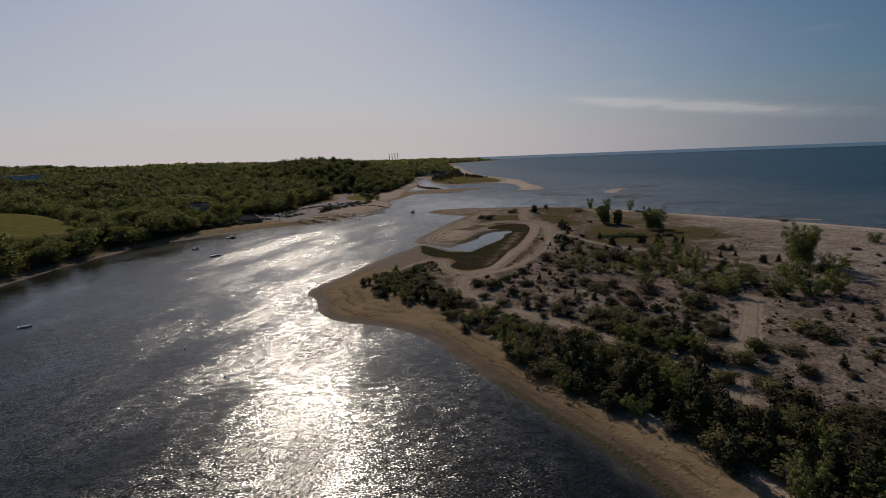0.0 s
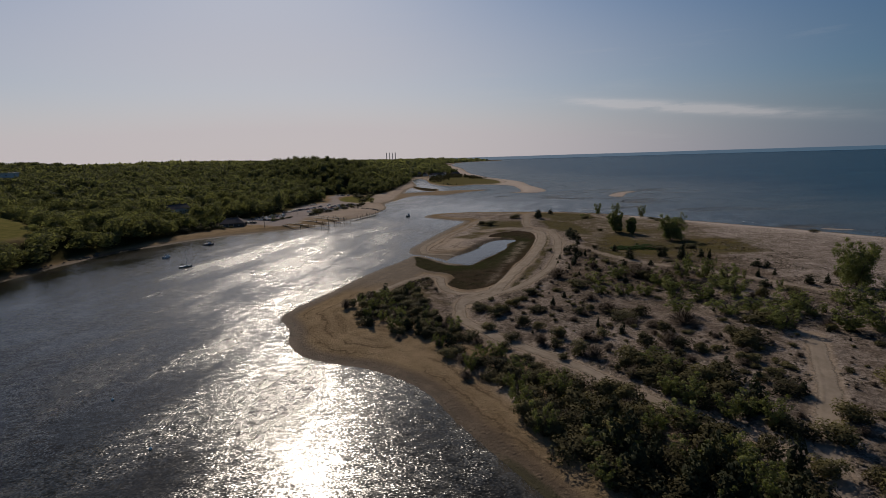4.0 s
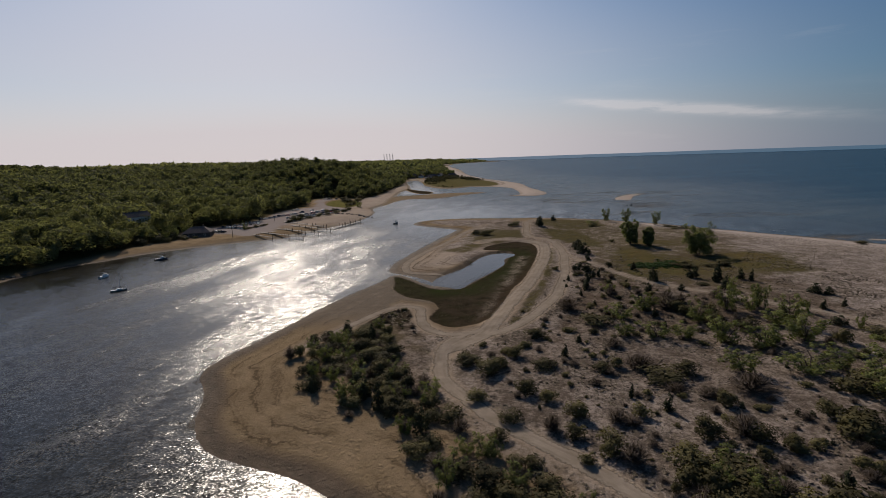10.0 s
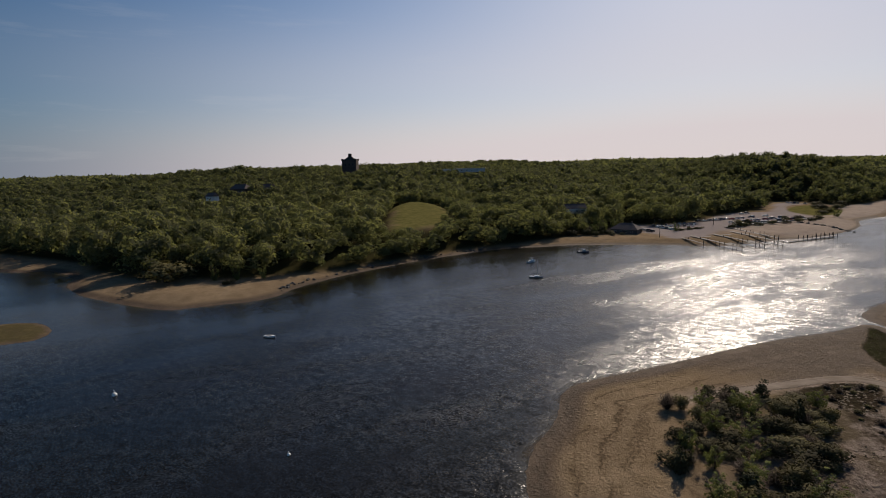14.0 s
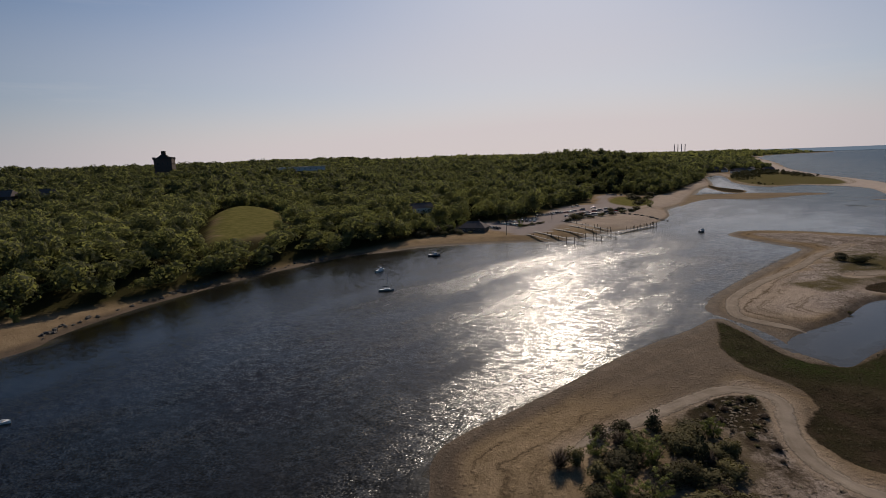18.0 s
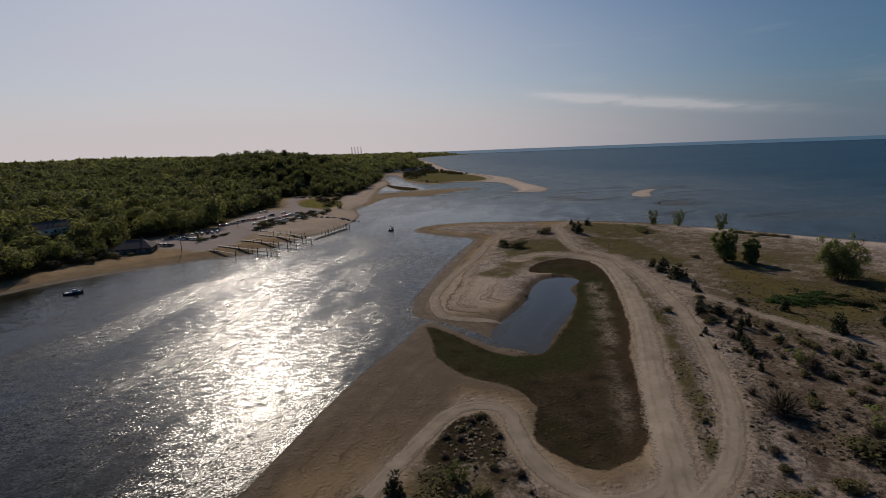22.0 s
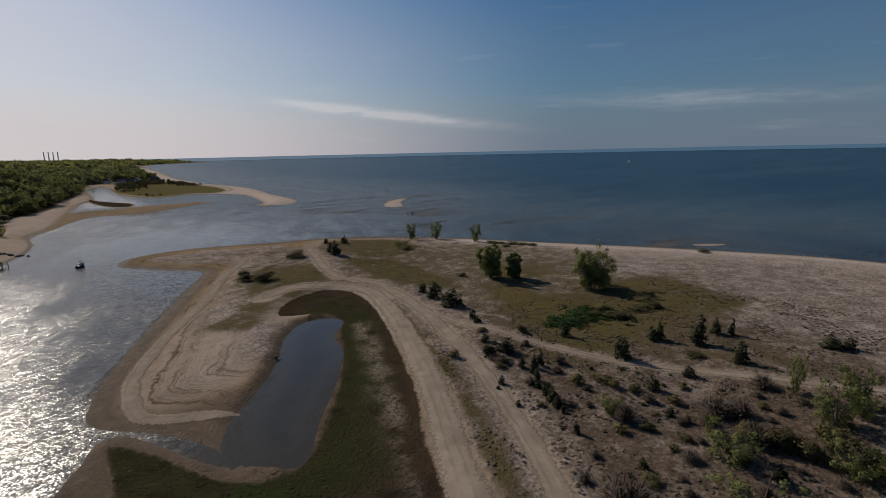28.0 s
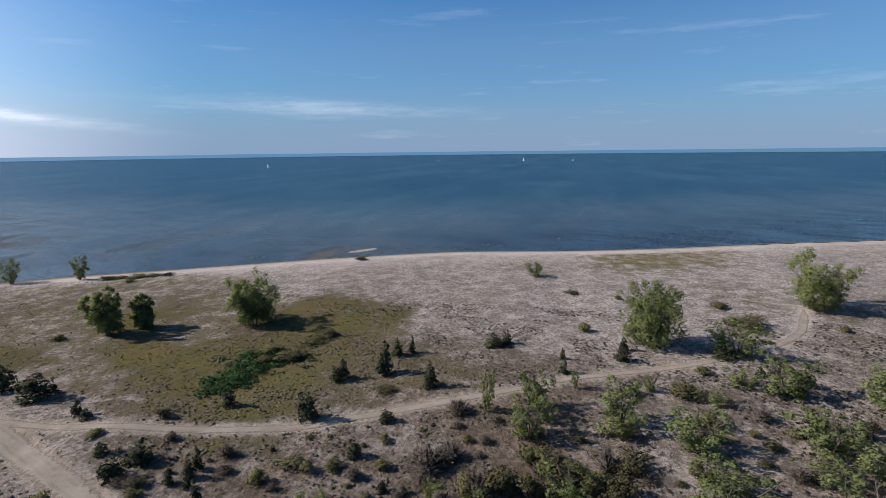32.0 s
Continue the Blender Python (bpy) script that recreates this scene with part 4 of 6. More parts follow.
track("road", "east", "double-rutted sand track between bushes")
track("road", "point", "faint wheel track round the sandy point")

# ------------------------------------------------------------------ plants
RNG = np.random.default_rng(7)


def leaf_cloud(rng, lobes, count, size, spread=0.35, flat=0.85, loose=0.42):
    """Triangles for leaf clumps on the shells of lobes, given as rows of x, y, z, rx, rz. Returns (count, 3, 3)."""
    lobes = np.asarray(lobes, float)
    w = lobes[:, 3] ** 2
    pick = rng.choice(len(lobes), count, p=w / w.sum())
    v = rng.normal(size=(count, 3))
    v[:, 2] += 0.25
    v /= np.linalg.norm(v, axis=1)[:, None]
    rad = 1 - spread * rng.random(count) ** 1.5
    c = lobes[pick, :3] + v * rad[:, None] * lobes[pick][:, [3, 3, 4]]
    nrm = v * flat + rng.normal(size=(count, 3)) * loose
    nrm /= np.linalg.norm(nrm, axis=1)[:, None]
    t = np.cross(nrm, rng.normal(size=(count, 3)))
    t /= np.linalg.norm(t, axis=1)[:, None] + 1e-9
    b = np.cross(nrm, t)
    s = size * (0.6 + 0.8 * rng.random(count))[:, None]
    ang = rng.random(count) * 0.6
    p0 = c + t * s
    p1 = c - t * s * 0.5 + b * s * (0.75 + ang[:, None] * 0.4)
    p2 = c - t * s * 0.55 - b * s * 0.8
    mid = c.mean(0)
    wide = np.abs(c - mid).max(0) + 1e-6
    whole = (c - mid) / wide + np.array([0, 0, 0.25])
    whole /= np.linalg.norm(whole, axis=1)[:, None] + 1e-9
    lie = v * 0.55 + whole * 0.45 + nrm * 0.15
    return np.stack([p0, p1, p2, lie / np.linalg.norm(lie, axis=1)[:, None]], 1)


def tri_mesh(name, tris, material):
    """A mesh of loose triangles; a fourth row gives each one the normal of the leafy mass that it belongs to."""
    tris = np.asarray(tris, np.float32)
    n = len(tris)
    lie = np.repeat(tris[:, 3], 3, 0) if tris.shape[1] == 4 else None
    tris = np.ascontiguousarray(tris[:, :3])
    me = bpy.data.meshes.new(name)
    me.vertices.add(3 * n)
    me.vertices.foreach_set("co", tris.ravel())
    me.loops.add(3 * n)
    me.loops.foreach_set("vertex_index", np.arange(3 * n, dtype=np.int32))
    me.polygons.add(n)
    me.polygons.foreach_set("loop_start", np.arange(0, 3 * n, 3, dtype=np.int32))
    me.update(calc_edges=True)
    if lie is not None:
        me.polygons.foreach_set("use_smooth", np.ones(n, bool))
        me.normals_split_custom_set_from_vertices(lie)
    me.materials.append(material)
    return me


def crown_lobes(rng, n, wide, low, high, squash=0.8, taper=0.3):
    """Lobes spread through a crown of half-width wide between two heights."""
    rows = []
    for k in range(n):
        t = rng.random()
        r = wide * (1 - taper * t) * math.sqrt(rng.random()) * 0.72
        a = rng.random() * 2 * math.pi
        s = wide * (0.34 + 0.26 * rng.random())
        rows.append((r * math.cos(a), r * math.sin(a), low + (high - low) * (0.12 + 0.76 * t), s, s * squash))
    rows.append((0, 0, (low + high) / 2, wide * 0.55, (high - low) * 0.38))
    return rows


FOREST_NEAR = [leaf_cloud(RNG, crown_lobes(RNG, 11, 6.4, 3.0, 12.5), 640, 0.60, 0.30, 0.9, 0.26) for _ in range(9)]
FOREST_MID = [leaf_cloud(RNG, crown_lobes(RNG, 9, 7.4, 3.0, 12.5), 260, 1.05, 0.30, 0.9, 0.26) for _ in range(7)]
FOREST_FAR = [leaf_cloud(RNG, crown_lobes(RNG, 8, 13.0, 2.0, 12.5, 0.45), 110, 2.6, 0.30, 0.9, 0.22) for _ in range(6)]
FOREST_RIM = [leaf_cloud(RNG, crown_lobes(RNG, 6, 36.0, 0.0, 13.0, 0.22), 44, 11.0, 0.3, 0.9, 0.2) for _ in range(4)]
CLEAR = [(-515, 525, 48), (-425, 660, 62)]


def scatter(rng, x0, x1, y0, y1, gap):
    xs, ys = np.meshgrid(np.arange(x0, x1, gap), np.arange(y0, y1, gap))
    xs, ys = xs.ravel(), ys.ravel()
    return xs + (rng.random(len(xs)) - 0.5) * gap * 0.95, ys + (rng.random(len(ys)) - 0.5) * gap * 0.95


def plant(rng, tpl, x, y, lo, hi):
    z = tops(x, y) - 0.3
    which = rng.integers(0, len(tpl), len(x))
    out = []
    for k, t in enumerate(tpl):
        sel = which == k
        n = int(sel.sum())
        if not n:
            continue
        a = rng.random(n) * 2 * np.pi
        s = (lo + (hi - lo) * rng.random(n)) * (0.8 + 0.4 * fbm(x[sel], y[sel], 60, 93))
        sz = s * (0.70 + 0.35 * rng.random(n)) * (0.72 + 0.6 * fbm(x[sel], y[sel], 45, 91))
        sz = sz * (1 - 0.42 * np.exp(-((x[sel] + 162) / 30) ** 2 - ((y[sel] - 278) / 48) ** 2))
        c, d = np.cos(a) * s, np.sin(a) * s
        q = t[None]
        here = np.array([1.0, 1.0, 1.0, 0.0])[None, None]
        px = q[..., 0] * c[:, None, None] - q[..., 1] * d[:, None, None] + x[sel][:, None, None] * here
        py = q[..., 0] * d[:, None, None] + q[..., 1] * c[:, None, None] + y[sel][:, None, None] * here
        pz = q[..., 2] * sz[:, None, None] + z[sel][:, None, None] * here
        out.append(np.stack([px, py, pz], -1).reshape(-1, 4, 3))
    return np.concatenate(out)


def woods():
    rng = np.random.default_rng(11)
    eye = np.array([20.0, 90.0])
    rings = [(0, 430, 8.6, FOREST_NEAR, 0.66, 1.3), (430, 950, 11.0, FOREST_MID, 0.84, 1.15), (950, 2100, 22, FOREST_FAR, 0.88, 1.12), (2100, 4700, 62, FOREST_RIM, 0.9, 1.1)]
    for r0, r1, gap, tpl, lo, hi in rings:
        x, y = scatter(rng, max(-4300, eye[0] - r1), eye[0] + min(r1, 900), max(-500, eye[1] - r1), min(4300, eye[1] + r1), gap)
        r = np.hypot(x - eye[0], y - eye[1])
        az = np.degrees(np.arctan2(x - eye[0], y - eye[1]))
        ok = (r >= r0) & (r < r1) & (az > -95) & (az < 25)
        x, y = x[ok], y[ok]
        ok = (signed(x, y, OUT["upland"]) > (1.5 if r1 < 1000 else 6)) & (signed(x, y, OUT["field"]) + (fbm(x, y, 16, 95) - 0.5) * 26 < -4) & (signed(x, y, OUT["park"]) < -4)
        x, y = x[ok], y[ok]
        for cx, cy, cr in CLEAR:
            ok = np.hypot(x - cx, y - cy) > cr * (0.75 + 0.5 * rng.random(len(x)))
            x, y = x[ok], y[ok]
        tris = plant(rng, tpl, x, y, lo, hi)
        tagged(new("woodland", tri_mesh("woodland", tris, M_FOREST)), "dense broadleaf woodland in fresh spring leaf on low hills", "woodland", kind="stuff")


woods()

# ------------------------------------------------------------------ plants of the spit: x, y, width, height
JUNIPERS_A = [(85, 36, 3.4, 2.9), (86, 40, 4.7, 4.2), (103, 102, 1.3, 1.0), (101, 103, 1.3, 1.3), (80, 109, 2.5, 3.3), (161, 114, 2.3, 1.9), (76, 115, 1.3, 2.9), (169, 118, 5.4, 3.6), (71, 136, 2.3, 2.9), (171, 139, 2.7, 3.5), (165, 140, 4.1, 3.2), (149, 141, 4.7, 2.5), (156, 153, 2.5, 2.9), (163, 153, 1.7, 2.8), (171, 166, 3.2, 2.5), (169, 169, 5.1, 3.0), (114, 179, 1.9, 1.7), (145, 179, 3.9, 5.0), (132, 184, 3.1, 2.1), (121, 186, 2.9, 2.7), (161, 187, 2.3, 4.0), (159, 190, 3.4, 4.2), (150, 190, 4.7, 6.9), (101, 192, 1.2, 1.5)]
JUNIPERS_B = [(102, 194, 2.2, 2.1), (103, 196, 2.6, 2.5), (130, 198, 4.4, 4.9), (147, 198, 2.9, 4.5), (104, 198, 2.5, 2.5), (145, 199, 2.9, 3.3), (97, 199, 1.4, 1.1), (120, 199, 1.1, 0.8), (105, 201, 1.7, 1.3), (107, 203, 2.0, 2.7), (99, 206, 1.3, 0.7), (109, 206, 1.4, 1.5), (101, 207, 1.8, 1.8), (111, 207, 2.3, 3.2), (113, 207, 2.1, 3.6), (109, 209, 1.9, 2.1), (131, 214, 3.0, 3.2), (113, 217, 4.9, 3.1), (120, 217, 1.2, 0.9), (109, 218, 4.4, 3.1), (113, 224, 2.6, 2.0), (122, 236, 2.4, 2.0), (123, 239, 2.7, 3.2), (127, 252, 7.3, 4.9)]
JUNIPERS_C = [(129, 263, 5.9, 5.1), (132, 268, 2.3, 1.9), (131, 272, 3.3, 2.9), (139, 347, 5.7, 6.6), (140, 354, 4.3, 4.7), (158, 373, 4.2, 4.0), (151, 380, 3.0, 2.9)]
SHRUBS_A = [(85, 41, 7.0, 4.3), (86, 45, 4.9, 3.5), (80, 48, 5.9, 3.8), (98, 48, 5.3, 2.6), (89, 55, 7.8, 4.2), (103, 58, 5.7, 2.5), (96, 60, 6.9, 5.3), (118, 64, 9.4, 3.3), (118, 70, 9.7, 3.4), (94, 72, 7.3, 4.0), (94, 77, 2.6, 2.1), (86, 78, 8.7, 6.9), (98, 79, 4.6, 2.2), (81, 80, 2.0, 1.6), (93, 81, 2.7, 0.9), (103, 81, 3.8, 1.7), (97, 83, 2.8, 1.2), (89, 85, 2.4, 1.4), (99, 86, 3.6, 2.5), (73, 86, 5.0, 5.1), (97, 87, 3.5, 2.7), (77, 87, 11.1, 6.6), (68, 88, 1.8, 2.1), (105, 91, 2.5, 2.2)]
SHRUBS_B = [(73, 93, 7.4, 5.3), (95, 93, 2.7, 2.1), (91, 93, 3.1, 3.0), (104, 94, 7.6, 6.8), (97, 94, 2.0, 1.6), (93, 95, 2.7, 2.2), (83, 96, 1.6, 1.1), (107, 96, 8.7, 5.9), (59, 97, 3.1, 2.2), (89, 97, 5.0, 4.8), (64, 99, 5.3, 5.3), (81, 99, 5.7, 5.7), (106, 102, 5.4, 3.5), (60, 104, 3.9, 3.0), (193, 105, 10.5, 3.7), (97, 106, 3.2, 1.1), (209, 107, 5.8, 2.4), (74, 108, 3.6, 2.8), (120, 108, 10.3, 8.5), (92, 109, 4.7, 3.5), (63, 110, 5.1, 3.8), (51, 112, 4.6, 3.3), (60, 117, 3.7, 2.8), (57, 121, 5.0, 4.1)]
SHRUBS_C = [(47, 121, 4.9, 2.9), (86, 122, 9.5, 3.3), (134, 122, 2.7, 1.9), (93, 123, 5.7, 3.4), (160, 125, 4.1, 2.0), (149, 126, 3.3, 1.9), (67, 126, 2.1, 1.2), (76, 127, 4.9, 2.5), (80, 129, 3.7, 3.0), (139, 130, 4.0, 4.2), (150, 131, 7.6, 3.3), (64, 131, 6.0, 2.6), (52, 132, 6.6, 5.1), (139, 132, 3.5, 1.9), (55, 134, 4.1, 3.1), (77, 134, 2.3, 1.6), (80, 135, 2.1, 1.7), (77, 138, 2.1, 1.1), (60, 139, 5.1, 3.5), (49, 139, 7.0, 3.2), (64, 144, 3.3, 2.2), (125, 145, 6.0, 7.3), (32, 146, 3.5, 1.2), (118, 147, 5.6, 4.7)]
SHRUBS_D = [(183, 147, 3.8, 3.4), (216, 149, 4.6, 1.7), (119, 150, 4.7, 6.0), (69, 151, 6.3, 3.1), (31, 152, 3.0, 1.1), (121, 153, 5.7, 5.9), (79, 153, 3.9, 1.7), (123, 156, 5.8, 6.0), (88, 157, 10.1, 3.5), (124, 159, 3.9, 4.0), (117, 159, 4.6, 3.7), (117, 163, 6.4, 5.6), (115, 167, 4.6, 4.8), (142, 187, 4.8, 1.7), (116, 191, 2.6, 2.2), (117, 194, 4.4, 2.0), (112, 197, 3.4, 3.0), (106, 212, 2.7, 1.3), (108, 213, 2.6, 1.6), (155, 214, 8.6, 2.2), (158, 221, 6.0, 2.0), (163, 213, 7.0, 2.0), (152, 219, 5.0, 1.8), (168, 212, 7.5, 2.2), (172, 216, 6.0, 2.0), (102, 223, 3.3, 2.0), (117, 229, 3.2, 1.3), (260, 236, 6.2, 2.2)]
SHRUBS_E = [(73, 253, 2.0, 1.0), (154, 278, 3.8, 1.9), (98, 326, 9.7, 4.4), (92, 330, 5.8, 3.3), (170, 335, 8.0, 2.9), (95, 339, 4.7, 3.1), (125, 357, 9.0, 4.4), (212, 319, 7, 1.8), (214, 315, 5.5, 1.5), (216, 311, 8, 2.0), (219, 306, 6, 1.6), (221, 301, 5, 1.4), (209, 307, 4.5, 1.3)]
SAPLINGS_A = [(153, 95, 12.3, 11.9), (146, 97, 14.0, 11.5), (138, 99, 13.7, 9.2), (122, 103, 11.6, 8.2), (127, 110, 11.8, 6.5), (138, 112, 10.4, 7.1), (154, 112, 15.3, 10.3), (134, 114, 12.9, 9.1), (171, 115, 16.3, 11.0), (117, 117, 13.5, 6.7), (125, 118, 9.5, 5.9), (155, 119, 8.0, 5.0), (104, 121, 10.2, 6.8), (147, 126, 4.4, 4.3), (119, 132, 13.0, 7.5), (131, 133, 13.8, 9.7), (123, 135, 6.0, 4.9), (151, 137, 3.2, 5.9), (112, 137, 11.4, 9.4), (106, 142, 8.2, 5.6), (137, 144, 9.9, 13.7), (99, 144, 9.7, 6.0), (134, 145, 11.1, 6.1), (91, 146, 8.0, 5.1)]
SAPLINGS_B = [(149, 151, 2.5, 5.2), (117, 154, 9.1, 7.7), (136, 157, 6.6, 6.6), (140, 159, 7.9, 11.7), (130, 159, 9.7, 9.4), (97, 160, 10.5, 6.5), (239, 161, 9.7, 7.2), (108, 166, 11.2, 7.0), (137, 167, 4.5, 10.8), (109, 167, 3.5, 3.7), (113, 172, 2.4, 5.1), (107, 186, 6.3, 4.9), (210, 330, 9.5, 10.6), (174, 345, 10.2, 4.7), (202, 352, 10, 11.5), (191, 359, 8.6, 11.6)]
TWIGGY_A = [(69, 84, 3.9, 2.4), (35, 93, 3.7, 2.3), (66, 96, 5.3, 3.4), (87, 99, 6.0, 4.6), (57, 107, 4.4, 3.2), (69, 107, 4.6, 2.5), (100, 113, 9.6, 5.5), (32, 113, 3.4, 1.8), (91, 113, 5.3, 2.0), (86, 116, 5.3, 1.8), (22, 120, 2.6, 1.5), (85, 128, 8.5, 3.0), (71, 131, 3.6, 1.4), (85, 140, 6.1, 2.4), (124, 148, 4.0, 4.0), (7, 152, 3.7, 3.6), (115, 166, 6.9, 6.7), (123, 171, 4.9, 3.4), (86, 171, 9.1, 5.0), (136, 172, 5.5, 3.0), (120, 174, 7.7, 4.5), (114, 176, 1.9, 1.7), (106, 183, 4.4, 3.6), (116, 184, 3.3, 2.0)]
TWIGGY_B = [(105, 203, 3.5, 1.7)]
POPLARS_A = [(212, 81, 17.6, 18.0), (175, 132, 16.3, 18.2), (174, 235, 16.9, 15.5), (166, 263, 7.3, 10.9), (159, 268, 10.0, 14.4)]
CEDAR_BANK = [(51, 66), (54, 58), (57, 50), (61, 43), (64, 35), (68, 27), (72, 18), (78, 8)]
THICKET_POINT = [(9, 139), (10, 159), (18, 170), (30, 173), (32, 153), (34, 131), (29, 118), (22, 123), (17, 127)]
THICKET_BANK = [(30, 138), (38, 133), (39, 120), (44, 109), (50, 104), (53, 92), (60, 84), (72, 92), (84, 90), (82, 74), (85, 58), (80, 48), (92, 34), (104, 24),
                (110, -20), (72, -20), (64, 17), (58, 33), (52, 47), (47, 57), (42, 78), (38, 92), (33, 104), (29, 114)]


def part(name, data, material, parent, label="", m=None):
    """Links a bmesh or a mesh as one part under a thing or a part."""
    if isinstance(data, bmesh.types.BMesh):
        me = bpy.data.meshes.new(name)
        data.to_mesh(me)
        data.free()
    else:
        me = data
    if material is not None and not me.materials:
        me.materials.append(material)
    ob = new(name, me)
    ob.parent = parent
    if m is not None:
        ob.matrix_basis = m
    if label:
        ob["label"] = label
    return ob


def thing(name, label, category, m=None, group=""):
    ob = tagged(new(name), label, category, group)
    ob.empty_display_size = 0.2
    if m is not None:
        ob.matrix_basis = m
    return ob


def tube(bm, pts, radii, sides=5):
    """A tapered limb along points."""
    rings = []
    pts = [Vector(p) for p in pts]
    for i, (p, r) in enumerate(zip(pts, radii)):
        d = (pts[min(i + 1, len(pts) - 1)] - pts[max(i - 1, 0)]).normalized()
        u = d.orthogonal().normalized()
        v = d.cross(u)
        rings.append([bm.verts.new(p + (u * math.cos(2 * math.pi * k / sides) + v * math.sin(2 * math.pi * k / sides)) * r) for k in range(sides)])
    for a, b in zip(rings, rings[1:]):
        for k in range(sides):
            bm.faces.new((a[k], a[(k + 1) % sides], b[(k + 1) % sides], b[k]))
    bm.faces.new(rings[-1])


def limbs(rng, height, spread, stems, base_r, forks=4):
    """Trunk or stems with side limbs, from the ground up."""
    bm = bmesh.new()
    for s in range(stems):
        a = 2 * math.pi * (s + rng.random()) / stems
        lean = spread * (0.25 + 0.3 * rng.random()) if stems > 1 else spread * 0.08
        top = Vector((math.cos(a) * lean, math.sin(a) * lean, height * (0.8 + 0.15 * rng.random())))
        mid = Vector((top.x * 0.35 + rng.normal() * spread * 0.04, top.y * 0.35 + rng.normal() * spread * 0.04, top.z * 0.5))
        tube(bm, [(math.cos(a) * base_r * (stems > 1), math.sin(a) * base_r * (stems > 1), -0.03 * height), mid, top], [base_r, base_r * 0.65, base_r * 0.15], 6)
        for f in range(forks):
            t = 0.35 + 0.5 * rng.random()
            p = mid.lerp(top, (t - 0.5) * 2) if t > 0.5 else mid * (t / 0.5)
            b = rng.random() * 2 * math.pi
            q = p + Vector((math.cos(b) * spread * 0.32, math.sin(b) * spread * 0.32, height * 0.16))
            tube(bm, [p, p.lerp(q, 0.5) + Vector((0, 0, height * 0.015)), q], [base_r * 0.4, base_r * 0.28, base_r * 0.08], 4)
    return bm


def cone_lobes(rng, base_w, top_w, n=9, ragged=0.1):
    rows = []
    for k in range(n):
        t = (k + 0.4) / n
        r = base_w * (1 - t) + top_w * t
        a = rng.random() * 6.28
        rows.append((math.cos(a) * ragged * r * 2, math.sin(a) * ragged * r * 2, 0.06 + 0.86 * t, r * 0.62, 0.10))
        for j in range(3 if t < 0.7 else 1):
            a = rng.random() * 6.28
            rows.append((math.cos(a) * r * 0.45, math.sin(a) * r * 0.45, 0.05 + 0.83 * t, r * (0.4 + 0.2 * rng.random()), 0.11))
    rows.append((0, 0, 0.95, top_w * 0.5, 0.08))
    return rows


def dome_lobes(rng, n=8, low=0.18):
    rows = []
    for k in range(n):
        a = rng.random() * 6.28
        r = 0.34 * math.sqrt(rng.random())
        s = 0.15 + 0.11 * rng.random()
        rows.append((r * math.cos(a), r * math.sin(a), low + (0.72 - low) * rng.random() * (1 - r), s, s * (0.9 + 0.5 * rng.random())))
    rows.append((0, 0, 0.36, 0.3, 0.34))
    return rows


def stem_lobes(rng, stems=6):
    """Leafy sprays strung along leaning stems, from low down to the tips."""
    rows = []
    for s in range(stems):
        a = 6.28 * (s + rng.random()) / stems
        lean, top = 0.12 + 0.24 * rng.random(), 0.62 + 0.36 * rng.random()
        for k in range(7):
            t = 0.12 + 0.86 * (k + rng.random() * 0.6) / 7
            r = 0.055 + 0.075 * rng.random() * (1.2 - 0.6 * t)
            j = rng.normal(size=2) * 0.06
            rows.append((math.cos(a) * lean * (0.35 + t) + j[0], math.sin(a) * lean * (0.35 + t) + j[1], top * t, r, r * 0.9))
    return rows


def twigs(rng, count):
    """Thin bare shoots fanning from the base."""
    a, e = rng.random(count) * 6.28, 0.25 + 1.25 * rng.random(count)
    d = np.stack([np.cos(a) * np.cos(e), np.sin(a) * np.cos(e), np.sin(e)], 1) * np.array([0.5, 0.5, 0.95])
    t0 = 0.1 + 0.6 * rng.random(count)
    p0 = d * t0[:, None] + rng.normal(size=(count, 3)) * 0.03
    p1 = p0 + d * (0.25 + 0.25 * rng.random(count))[:, None] + rng.normal(size=(count, 3)) * 0.05
    side = np.cross(d, rng.normal(size=(count, 3)))
    side = side / np.linalg.norm(side, axis=1)[:, None] * 0.007
    return np.stack([p0 - side, p0 + side, p1, d / np.linalg.norm(d, axis=1)[:, None]], 1)


LIB = {}
_r = np.random.default_rng(23)
for _i in range(4):
    LIB["juniper", _i] = (tri_mesh("juniper_crown", leaf_cloud(_r, cone_lobes(_r, 0.42 - 0.04 * (_i % 2), 0.15 + 0.09 * (_i // 2), 8, 0.26), 620, 0.052, 0.4), M_JUNIPER), limbs(_r, 0.8, 0.2, 1, 0.035, 2))
    LIB["shrub", _i] = (tri_mesh("shrub_crown", leaf_cloud(_r, dome_lobes(_r, 9), 640, 0.052, 0.4), M_SCRUB), limbs(_r, 0.6, 0.7, 4, 0.018, 2))
    LIB["bush", _i] = (tri_mesh("bush_crown", leaf_cloud(_r, dome_lobes(_r, 14), 1250, 0.036, 0.45), M_SHRUBDARK if _i % 2 else M_SCRUB), limbs(_r, 0.6, 0.7, 5, 0.016, 3))
    LIB["sapling", _i] = (tri_mesh("sapling_crown", leaf_cloud(_r, stem_lobes(_r), 2000, 0.023, 0.7), M_POPLAR),
                          limbs(_r, 0.9, 0.75, 4, 0.014, 5))
    LIB["twiggy", _i] = (tri_mesh("twig_crown", np.concatenate([twigs(_r, 1200), leaf_cloud(_r, dome_lobes(_r, 6), 130, 0.03, 0.5)]), M_TWIG), limbs(_r, 0.5, 0.8, 6, 0.013, 3))
